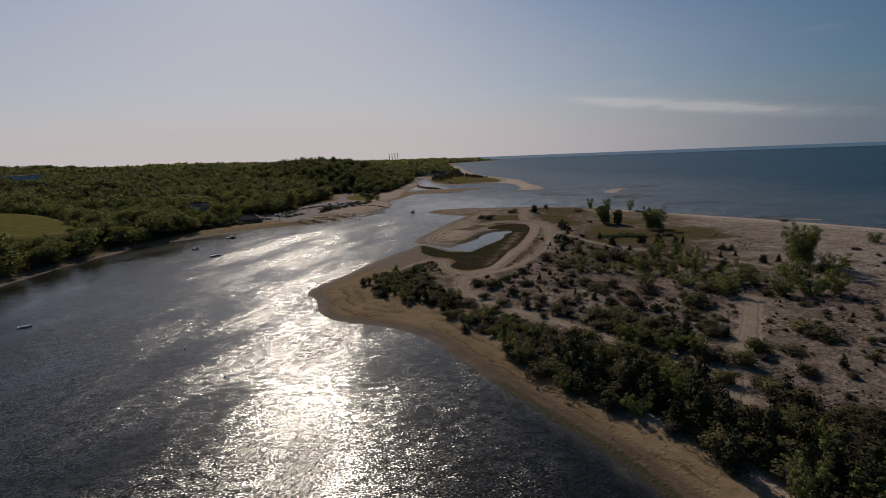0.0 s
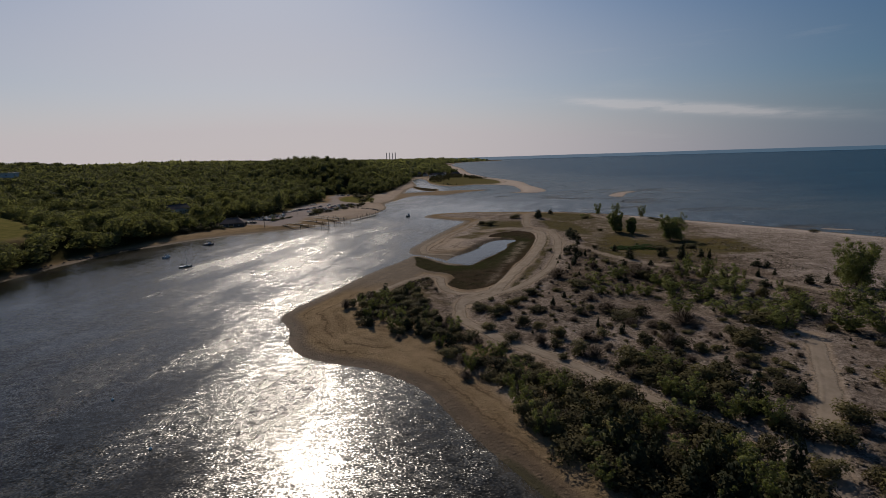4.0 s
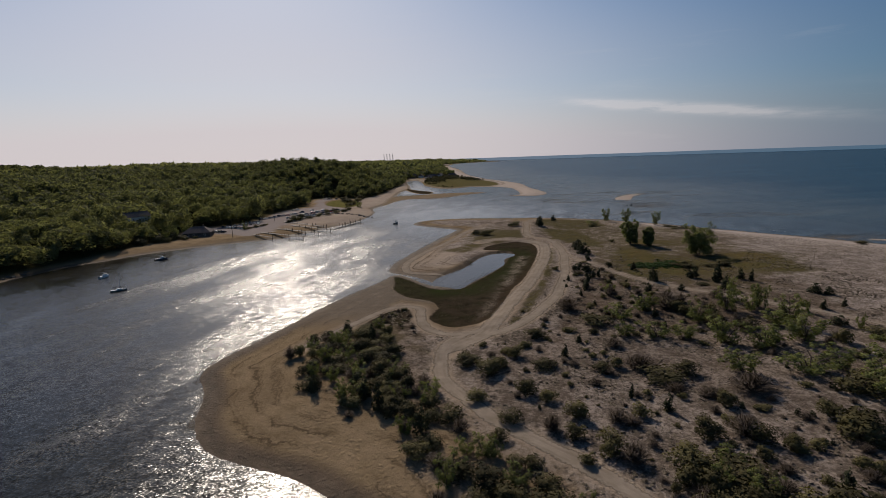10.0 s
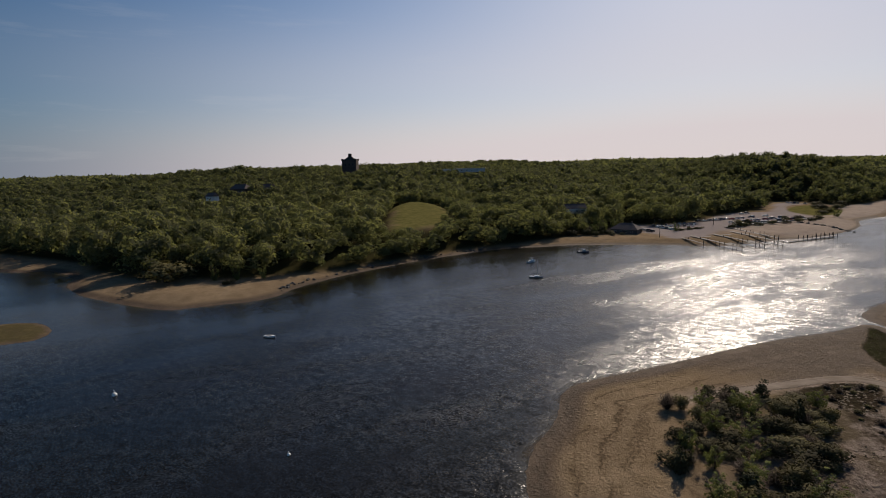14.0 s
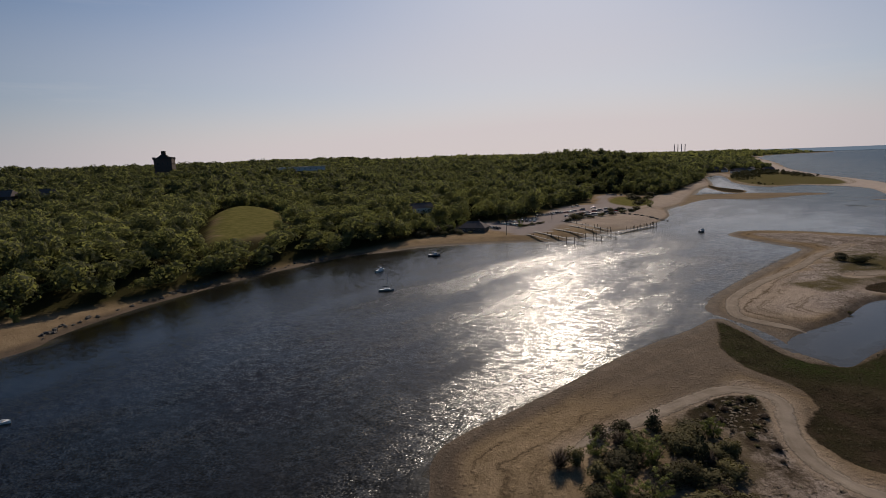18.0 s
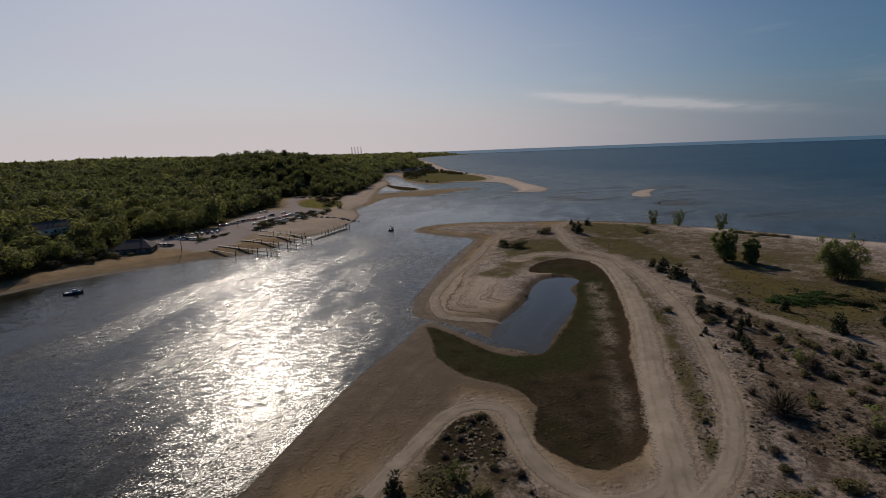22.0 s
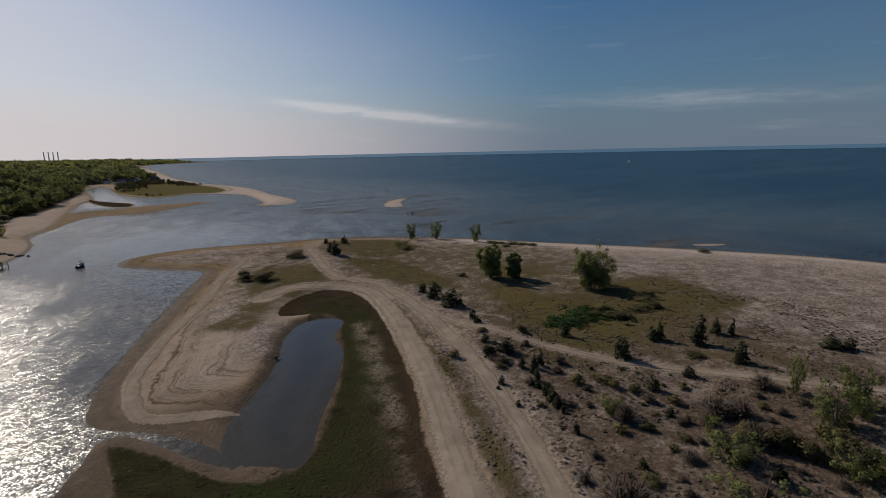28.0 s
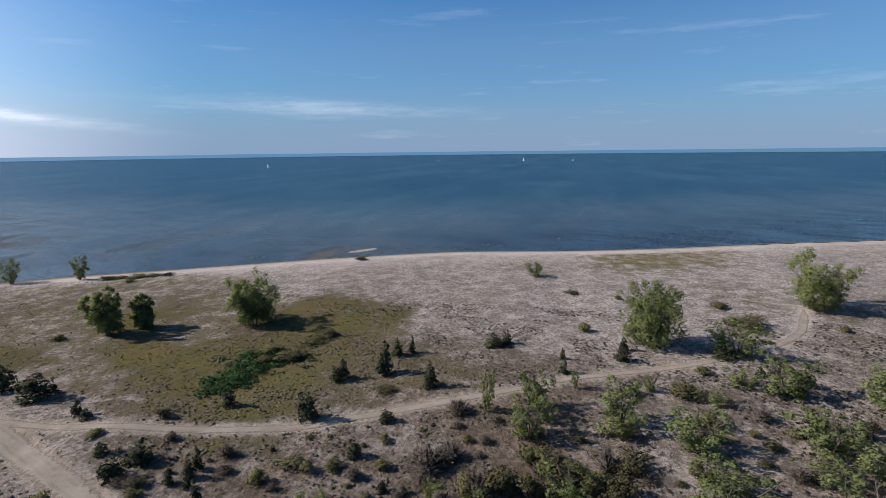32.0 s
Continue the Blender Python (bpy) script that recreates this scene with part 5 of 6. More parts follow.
PLANT_WORDS = {
    "juniper": ("juniper", "trunk", "crown", "dark green red cedar on pale dune sand", "juniper"),
    "shrub": ("shrub", "stem", "crown", "low olive-brown beach plum shrub on dune sand", "shrub"),
    "bush": ("bush", "stem", "crown", "broad rounded dark green bayberry bush on the dunes", "bush"),
    "sapling": ("young_tree", "stem", "crown", "slender multi-stemmed young tree with fresh light green leaves", "tree"),
    "twiggy": ("bare_shrub", "stem", "crown", "leafless grey-brown twiggy shrub on dune sand", "shrub")}
MASTERS = {}
for (_k, _i), (_crown, _limb) in LIB.items():
    _n, _s, _c, _label, _cat = PLANT_WORDS[_k]
    _me = bpy.data.meshes.new(_s)
    _limb.to_mesh(_me)
    _limb.free()
    MASTERS[_k, _i] = (_crown, _me)


def grow(kind, k, x, y, w, h, label="", group=""):
    name, stem, crown, words, cat = PLANT_WORDS[kind]
    z = float(tops(np.array([x]), np.array([y]))[0])
    spin = 137.5 * (x + y)
    ob = thing(name, label or words, cat, pose(x, y, z - 0.05, 0, 0, spin) @ Matrix.Diagonal((w, w * 0.94, h, 1)), group or name + "s on the spit")
    part(crown, MASTERS[kind, k][0], None, ob)
    part(stem, MASTERS[kind, k][1], M_BARK, ob)
    return ob


_n = 0
for _x, _y, _w, _h in JUNIPERS_A + JUNIPERS_B + JUNIPERS_C:
    _n += 1
    _tall = _h > 1.15 * _w
    grow("juniper", (_n % 2) + (0 if _tall else 2), _x, _y, _w * 1.3, _h * 1.05, "narrow pointed dark red cedar on pale dune sand" if _tall else "low spreading dark red cedar on pale dune sand")
for _x, _y, _w, _h in SHRUBS_A + SHRUBS_B + SHRUBS_C + SHRUBS_D + SHRUBS_E:
    _n += 1
    grow("bush" if _w > 4.4 else "shrub", _n % 4, _x, _y, _w * 1.1, min(_h, 4.5) * 0.95)
for _x, _y, _w, _h in SAPLINGS_A + SAPLINGS_B:
    _n += 1
    grow("sapling", _n % 4, _x, _y, _w * 0.95, min(_h, 10.5) * 0.85 if _y < 320 or _h < 6 else _h)
for _x, _y, _w, _h in TWIGGY_A + TWIGGY_B:
    _n += 1
    grow("twiggy", _n % 4, _x, _y, _w * 1.1, min(_h, 4.0))


def thickets():
    rng = np.random.default_rng(5)
    for outline, gap in ((THICKET_POINT, 3.5), (THICKET_BANK, 3.7)):
        line = smooth(outline, True, 2)
        lo, hi = line.min(0), line.max(0)
        x, y = scatter(rng, lo[0], hi[0], lo[1], hi[1], gap)
        near = line_dist(x, y, LINES["south"][0]) < 3.2
        near |= line_dist(x, y, LINES["east"][0]) < 3.6
        ok = inside(x, y, line) & ~near
        for px, py in zip(x[ok], y[ok]):
            r = rng.random()
            big = 1.45 if (py < 84 and px < 86) else 1.0
            w = (3.6 + 2.8 * rng.random()) * big
            if rng.random() < 0.12:
                continue
            if r < (0.06 if outline is THICKET_BANK else 0.12):
                grow("juniper", 2 + int(rng.integers(2)), px, py, w * 0.8, (3.2 + 2.6 * rng.random()) * big, "dark red cedar in a dense thicket above the beach", "thicket")
            elif r < 0.26:
                grow("sapling", int(rng.integers(4)), px, py, w, (3 + 2.2 * rng.random()) * big, "light green young tree in a dense thicket", "thicket")
            elif r < 0.38:
                grow("twiggy", int(rng.integers(4)), px, py, w * 0.8, 1.6 + rng.random(), "leafless grey shrub at the edge of a thicket", "thicket")
            else:
                grow("bush", int(rng.choice((0, 1, 1, 3, 3))), px, py, w * 1.1, (2.0 + 1.8 * rng.random()) * big, "dense dark green bush in a thicket above the beach", "thicket")


thickets()


def dune_shrubs():
    """Many low shrubs strewn over the dunes between the road, the trail and the bank."""
    rng = np.random.default_rng(83)
    x, y = scatter(rng, 56, 215, 40, 225, 5.2)
    z, f = lay(x, y)
    gap = np.minimum.reduce([line_dist(x, y, ln) - w for ln, w in LINES.values()])
    want = step(fbm(x, y, 26, 87), 0.31, 0.60) * (1 - 0.92 * step(x, 118, 165)) * (1 - step(f["grass"], 0.2, 0.5)) + 0.5 * np.exp(-((x - 108 - 0.55 * (y - 195)) / 7) ** 2) * step(y, 165, 180)
    ok = (f["dune"] > 0.6) & (gap > 1.6) & (rng.random(len(x)) < want)
    for px, py in zip(x[ok], y[ok]):
        r = rng.random()
        w = 1.0 + 2.6 * rng.random() ** 1.6
        kind = "twiggy" if r < 0.46 else "shrub" if r < 0.78 else "bush" if r < 0.92 else "juniper"
        grow(kind, int(rng.integers(4)), px, py, w * (1.25 if kind == "twiggy" else 1.0), w * (0.42 + 0.3 * rng.random()) * (1.6 if kind == "juniper" else 1.0))


dune_shrubs()


def bank_cedars():
    """Tall dark red cedars standing close together along the bank above the beach."""
    rng = np.random.default_rng(29)
    line = smooth(CEDAR_BANK, False, 6)
    for k, (x, y) in enumerate(line[::2]):
        for side in (0, 1):
            if side and rng.random() < 0.35:
                continue
            w = 4.6 + 2.2 * rng.random()
            grow("juniper", 2 + (k + side) % 2, x + rng.normal() * 1.2 + 5.0 * side, y + rng.normal() * 1.2 + 1.5 * side, w, w * (0.95 + 0.4 * rng.random()),
                 "tall dark red cedar on the bank above the beach", "cedars on the bank")


bank_cedars()


def heath_shrubs():
    """Knee-high brown shrubs between the point's thicket and the marsh."""
    rng = np.random.default_rng(90)
    x, y = scatter(rng, 22, 48, 150, 188, 2.6)
    ok = inside(x, y, OUT["heath"]) & (rng.random(len(x)) < 0.5) & (line_dist(x, y, LINES["loop"][0]) > 2.4)
    for k, (px, py) in enumerate(zip(x[ok], y[ok])):
        w = 1.2 + 1.6 * rng.random()
        grow(("twiggy", "shrub", "twiggy")[k % 3], int(rng.integers(4)), px, py, w, w * 0.45, "low brown shrub on the heath beside the marsh")


heath_shrubs()


def poplar(k, x, y, w, h):
    rng = np.random.default_rng(40 + k)
    z = float(tops(np.array([x]), np.array([y]))[0])
    ob = thing("poplar_tree", "full-leaved green cottonwood tree standing alone on the dunes", "tree", pose(x, y, z, 0, 0, 60 * k), "cottonwoods on the spit")
    lobes = []
    stems = 6
    for q in range(stems):
        a = 6.28 * (q + 0.5 * rng.random()) / stems
        lean, top = w * (0.16 + 0.20 * rng.random()), h * (0.74 + 0.24 * rng.random())
        for j in range(13):
            t = 0.10 + 0.86 * (j + rng.random()) / 13
            out = lean * (0.35 + 0.9 * t ** 0.8)
            s = w * (0.06 + 0.075 * rng.random()) * (1.25 - 0.45 * t)
            jx, jy = rng.normal(size=2) * w * 0.075
            lobes.append((math.cos(a) * out + jx, math.sin(a) * out + jy, top * t, s, s * (0.75 + 0.5 * rng.random())))
    lobes.append((0, 0, h * 0.42, w * 0.28, h * 0.34))
    part("crown", tri_mesh("crown", leaf_cloud(rng, lobes, 10000, 0.27, 0.75), M_POPLAR), None, ob)
    bm = limbs(rng, h * 0.85, w * 0.8, 3, 0.26, 7)
    part("trunk", bm, M_BARK, ob)


for _i, (_x, _y, _w, _h) in enumerate(POPLARS_A):
    poplar(_i, _x, _y, _w, _h * 0.95)


def creeper():
    """Low dark-green vines in one sprawling patch."""
    rng = np.random.default_rng(77)
    ob = thing("vine_patch", "sprawling dark green vine thicket in the dune grass", "vines", pose(0, 0, 0))
    lobes = []
    for j in range(150):
        t = rng.random()
        x, y = 136 + 20 * t + rng.normal() * 1.6, 221 - 3 * t + rng.normal() * (1.6 + 3.0 * t)
        s = 0.7 + 1.2 * rng.random()
        lobes.append((x, y, float(tops(np.array([x]), np.array([y]))[0]) + 0.15, s, 0.35 + 0.25 * rng.random()))
    part("foliage", tri_mesh("foliage", leaf_cloud(rng, lobes, 8200, 0.25, 0.4), leafy("vine_leaves", (0.024, 0.046, 0.018), (0.062, 0.105, 0.036), 0.2, 0.5)), None, ob)


creeper()


def tufts(name, count, box, size, tall, material, label, keep, seed):
    """Grass tufts: narrow blades in small fans."""
    rng = np.random.default_rng(seed)
    x = box[0] + (box[1] - box[0]) * rng.random(count)
    y = box[2] + (box[3] - box[2]) * rng.random(count)
    z, f = lay(x, y)
    ok = keep(x, y, z, f, rng)
    x, y, z = x[ok], y[ok], z[ok]
    n = len(x)
    out = []
    for b in range(3):
        a = rng.random(n) * 6.28
        s = size * (0.5 + rng.random(n))
        c = np.stack([x, y, z - 0.03], 1)
        d = np.stack([np.cos(a), np.sin(a), np.zeros(n)], 1)
        tip = c + np.stack([np.cos(a + 1.6) * s * 0.5, np.sin(a + 1.6) * s * 0.5, tall * (0.5 + rng.random(n))], 1)
        lie = np.stack([np.cos(a + 1.6) * 0.5, np.sin(a + 1.6) * 0.5, np.ones(n)], 1) / math.sqrt(1.25)
        out.append(np.stack([c - d * s[:, None] * 0.6, c + d * s[:, None] * 0.6, tip, lie], 1))
    return tagged(new(name, tri_mesh(name, np.concatenate(out), material)), label, "grass", kind="stuff")


def verge(x, y, r):
    """The strip of sand between the two roads, and the bank of the point, with thin grass."""
    return (line_dist(x, y, LINE_MEDIAN) < 2.2) & (fbm(x, y, 6, 37) > 0.4)


M_TUFT = leafy("dune_grass", (0.12, 0.10, 0.072), (0.235, 0.20, 0.15), 0.12, 0.06)
M_MEADOW = leafy("meadow_grass", (0.062, 0.061, 0.026), (0.134, 0.112, 0.050), 0.1, 0.05)
M_TURF = leafy("marsh_grass", (0.016, 0.017, 0.009), (0.070, 0.056, 0.034), 0.10, 0.07)
M_HEATH = leafy("low_heath", (0.072, 0.059, 0.045), (0.142, 0.117, 0.092), 0.06, 0.08)
tufts("dune_grass", 95000, (20, 330, -30, 420), 0.30, 0.2, M_TUFT, "sparse dry tufts of dune grass on sand",
      lambda x, y, z, f, r: ((f["dune"] > 0.4) & (f["grass"] < 0.35) & (r.random(len(x)) < 0.25 + 0.9 * (fbm(x, y, 14, 31) - 0.35))) | verge(x, y, r), 3)
tufts("meadow_grass", 40000, (95, 260, 60, 400), 0.45, 0.2, M_MEADOW, "low ochre and green meadow grass on the dunes",
      lambda x, y, z, f, r: (r.random(len(x)) < 0.9 * f["grass"] - 0.12) & (f["dune"] > 0.3), 8)
tufts("low_heath", 42000, (30, 200, -30, 240), 0.6, 0.2, M_HEATH, "low grey-brown heath and litter between the shrubs",
      lambda x, y, z, f, r: (f["dune"] > 0.5) & (fbm(x, y, 9, 33) > 0.5), 4)
tufts("marsh_grass", 20000, (20, 120, 148, 305), 0.3, 0.12, M_TURF, "dark green and straw coloured salt marsh grass round a pond",
      lambda x, y, z, f, r: (f["marsh"] > 0.6) & (z > 0.05) & (f["debris"] < 0.35 * r.random(len(x))), 5)


def far_scrub():
    rng = np.random.default_rng(19)
    x, y = scatter(rng, 120, 290, 790, 1260, 7)
    ok = (signed(x, y, OUT["green"]) > 5) & (fbm(x, y, 60, 9) > 0.60 - 0.25 * step(y, 930, 1060) + 0.2 * step(x, 205, 240))
    tris = np.concatenate([plant(rng, FOREST_MID, x[q], y[q], lo, hi) for q, lo, hi in ((ok & (y < 980), 0.10, 0.26), (ok & (y >= 980), 0.2, 0.5))])
    tagged(new("far_scrub", tri_mesh("far_scrub", tris, M_SCRUB)), "scattered green scrub on the far sand spit", "scrub", kind="stuff")


far_scrub()

# ------------------------------------------------------------------ buildings, boats, cars and landing stages
M_WOOD = plain("weathered_wood", (0.33, 0.29, 0.25), 0.85, 0, 0.3, 1.5, 0.3)
M_PILE = plain("dark_piling", (0.06, 0.05, 0.04), 0.9, 0, 0.3, 2.0, 0.3)
M_WHITE = plain("white_gelcoat", (0.75, 0.76, 0.76), 0.3, 0, 0.05, 1.0)
M_NAVY = plain("dark_blue_hull", (0.03, 0.04, 0.07), 0.35, 0, 0.1, 1.0)
M_GREYHULL = plain("grey_hull", (0.15, 0.17, 0.19), 0.4, 0, 0.1, 1.0)
M_CANVAS = plain("dark_canvas", (0.05, 0.06, 0.08), 0.9, 0, 0.2, 3.0)
M_METAL = plain("aluminium", (0.6, 0.6, 0.6), 0.35, 1.0, 0.08, 2.0)
M_GLASS = plain("dark_glass", (0.02, 0.025, 0.03), 0.08, 0, 0.05, 1.0)
M_RUBBER = plain("rubber", (0.02, 0.02, 0.02), 0.8, 0, 0.1, 3.0)
M_ROOF = plain("grey_shingle_roof", (0.12, 0.095, 0.09), 0.9, 0, 0.25, 0.8, 0.4)
M_WALL = plain("grey_shingle_wall", (0.09, 0.08, 0.074), 0.85, 0, 0.2, 1.2, 0.3)
M_PALE = plain("white_siding", (0.62, 0.61, 0.58), 0.7, 0, 0.1, 1.0)
M_BRICK = plain("dark_brick", (0.10, 0.075, 0.065), 0.9, 0, 0.2, 0.4)
M_CONCRETE = plain("concrete", (0.29, 0.265, 0.235), 0.9, 0, 0.15, 0.8, 0.2)
M_STACK = plain("stack_concrete", (0.16, 0.17, 0.20), 0.9, 0, 0.1, 0.05)
M_ROCK = plain("shore_rock", (0.10, 0.09, 0.08), 0.9, 0, 0.35, 1.2, 0.6)
M_BUOY = plain("white_buoy", (0.8, 0.8, 0.78), 0.5, 0, 0.08, 4.0)
CAR_PAINT = [plain("car_paint", c, 0.16, 0.3, 0.05, 1.0) for c in
             ((0.72, 0.72, 0.70), (0.05, 0.05, 0.055), (0.32, 0.33, 0.35), (0.05, 0.07, 0.13), (0.25, 0.03, 0.03), (0.45, 0.43, 0.38))]


def box(bm, cx, cy, cz, sx, sy, sz, bevel=0.0, m=None):
    r = bmesh.ops.create_cube(bm, size=1.0, matrix=(m or Matrix()) @ Matrix.Translation((cx, cy, cz)) @ Matrix.Diagonal((sx, sy, sz, 1)))
    if bevel:
        es = {e for v in r["verts"] for e in v.link_edges}
        bmesh.ops.bevel(bm, geom=list(es), offset=bevel, segments=2, affect="EDGES", profile=0.6)
    return bm


def one_box(*a, **k):
    return box(bmesh.new(), *a, **k)


def rod(bm, x, y, z0, z1, r, sides=8, r1=None):
    tube(bm, [(x, y, z0), (x, y, z1)], [r, r if r1 is None else r1], sides)
    return bm


def loft(sections):
    """A closed skin through rings of the same count."""
    bm = bmesh.new()
    rings = [[bm.verts.new(p) for p in s] for s in sections]
    n = len(rings[0])
    for a, b in zip(rings, rings[1:]):
        for k in range(n):
            bm.faces.new((a[k], a[(k + 1) % n], b[(k + 1) % n], b[k]))
    bm.faces.new(rings[0][::-1])
    bm.faces.new(rings[-1])
    bmesh.ops.recalc_face_normals(bm, faces=bm.faces)
    return bm


def hull(length, beam, depth, fine=1.6):
    """A boat's hull from stern to stem, x ahead, waterline at z = 0."""
    secs = []
    for i in range(9):
        t = i / 8
        w = beam / 2 * (0.82 + 0.18 * math.sin(t * 2.2)) * (1 - max(0, (t - 0.45) / 0.55) ** fine) + 0.02
        sheer = depth * (0.75 + 0.35 * t * t)
        x = length * (t - 0.5)
        secs.append([(x, -w, sheer), (x, -w * 0.86, 0.05), (x, -w * 0.3, -0.25 * depth), (x, w * 0.3, -0.25 * depth), (x, w * 0.86, 0.05), (x, w, sheer)])
    return loft(secs)


def sailboat(x, y, turn):
    ob = thing("sailboat", "small grey-hulled sloop with bare mast moored in the channel", "sailboat", pose(x, y, 0, 0, 0, turn) @ Matrix.Diagonal((0.8, 0.8, 0.8, 1)))
    part("hull", hull(7.2, 2.3, 0.85), M_GREYHULL, ob)
    part("deck", one_box(-0.3, 0, 0.72, 5.6, 1.8, 0.08, 0.03), M_WHITE, ob, "white deck")
    part("cabin", one_box(0.5, 0, 1.0, 2.6, 1.35, 0.5, 0.14), M_WHITE, ob)
    for s in (-1, 1):
        part("window", one_box(0.5, s * 0.685, 1.03, 1.6, 0.03, 0.16, 0.01), M_GLASS, ob)
    part("mast", rod(bmesh.new(), 0.9, 0, 0.7, 9.8, 0.07, 8, 0.05), M_METAL, ob, "bare aluminium mast")
    bm = bmesh.new()
    tube(bm, [(0.85, 0, 1.9), (-2.2, 0, 1.85)], [0.05, 0.05], 6)
    boom = part("boom", bm, M_METAL, ob)
    bm = bmesh.new()
    tube(bm, [(0.75, 0, 2.08), (-0.7, 0, 2.12), (-2.1, 0, 2.0)], [0.2, 0.17, 0.1], 8)
    part("furled_sail", bm, M_CANVAS, boom, "sail furled under a dark cover")
    for a, b in (((0.9, 0, 9.6), (3.5, 0, 0.95)), ((0.9, 0, 9.6), (-3.5, 0, 0.75)), ((0.9, 0, 7.5), (0.6, 1.05, 0.8)), ((0.9, 0, 7.5), (0.6, -1.05, 0.8))):
        bm = bmesh.new()
        tube(bm, [a, b], [0.02, 0.02], 4)
        part("stay", bm, M_METAL, ob)
    part("rudder", one_box(-3.65, 0, 0.25, 0.12, 0.08, 1.1, 0.02), M_WOOD, ob)


def motorboat(x, y, turn, length, paint, label, hardtop=True):
    ob = thing("motorboat", label, "motorboat", pose(x, y, 0, 0, 0, turn))
    part("hull", hull(length, length * 0.36, 0.95, 2.0), paint, ob)
    part("deck", one_box(-0.2, 0, 0.7, length * 0.8, length * 0.27, 0.06, 0.02), M_WHITE, ob)
    part("cabin", one_box(length * 0.1, 0, 1.15, length * 0.3, length * 0.23, 0.9, 0.12), M_WHITE, ob)
    part("windscreen", one_box(length * 0.23, 0, 1.5, 0.5, length * 0.24, 0.45, 0.1), M_GLASS, ob)
    if hardtop:
        part("hardtop", one_box(0, 0, 2.25, length * 0.36, length * 0.27, 0.09, 0.03), M_CANVAS, ob, "dark canvas top")
        for sx in (-1, 1):
            for sy in (-1, 1):
                part("post", rod(bmesh.new(), sx * length * 0.15, sy * length * 0.115, 0.7, 2.25, 0.03, 6), M_METAL, ob)
    motor = part("outboard_motor", one_box(-length * 0.53, 0, 0.85, 0.45, 0.4, 0.6, 0.1), M_RUBBER, ob)
    part("shaft", one_box(-length * 0.53, 0, 0.15, 0.16, 0.12, 1.0, 0.03), M_RUBBER, motor)


sailboat(-72.6, 245, 20)
motorboat(-91.7, 275, 70, 5.2, M_WHITE, "white cabin motorboat moored in the channel")
motorboat(-81.5, 313.3, 15, 6.0, M_NAVY, "dark-hulled motorboat with canvas top at its mooring")
motorboat(48.7, 413.7, 60, 6.0, M_NAVY, "dark fishing boat lying in the channel mouth")


def dinghy(x, y, turn):
    ob = thing("dinghy", "small white rowing dinghy on a mooring", "dinghy", pose(x, y, 0, 0, 0, turn))
    part("hull", hull(3.6, 1.5, 0.55, 1.8), M_WHITE, ob)
    for k in (-0.8, 0.4):
        part("thwart", one_box(k, 0, 0.5, 0.28, 1.15, 0.05, 0.01), M_WOOD, ob)
    part("floor", one_box(-0.1, 0, 0.46, 2.4, 0.9, 0.03, 0.01), M_GREYHULL, ob)


dinghy(-99.3, 133.7, 25)


def buoy(x, y, s):
    ob = thing("mooring_buoy", "white mooring buoy floating in the channel", "buoy", pose(x, y, 0), "mooring buoys")
    bm = bmesh.new()
    bmesh.ops.create_uvsphere(bm, u_segments=12, v_segments=8, radius=s, matrix=Matrix.Translation((0, 0, s * 0.3)))
    part("float", bm, M_BUOY, ob)
    part("stem", rod(bmesh.new(), 0, 0, s * 0.9, s * 2.4, s * 0.18, 6), M_BUOY, ob)


for _x, _y, _s in ((-92.6, 90.7, 0.55), (-40, 100, 0.3), (-24, 78, 0.3)):
    buoy(_x, _y, _s)


def far_sail(x, y, s, turn):
    ob = thing("far_sailboat", "tiny white sailing yacht far out at sea", "sailboat", pose(x, y, 0, 0, 0, turn), "yachts at sea")
    part("hull", hull(9 * s, 2.6 * s, 1.0 * s), M_WHITE, ob)
    bm = bmesh.new()
    v = [bm.verts.new(p) for p in ((0.4 * s, 0.0, 1.6 * s), (-4 * s, 0.35 * s, 1.7 * s), (0.4 * s, 0.1 * s, 12 * s))]
    bm.faces.new(v)
    bmesh.ops.solidify(bm, geom=bm.faces[:], thickness=0.06)
    part("mainsail", bm, M_WHITE, ob)
    part("mast", rod(bmesh.new(), 0.5 * s, 0, 0.8 * s, 12.4 * s, 0.09 * s, 6), M_METAL, ob)


for _t in ((2250, 620, 1.0, 20), (2150, 250, 1.0, 40), (2100, 60, 1.0, 10), (1500, 1000, 0.8, 70)):
    far_sail(*_t)


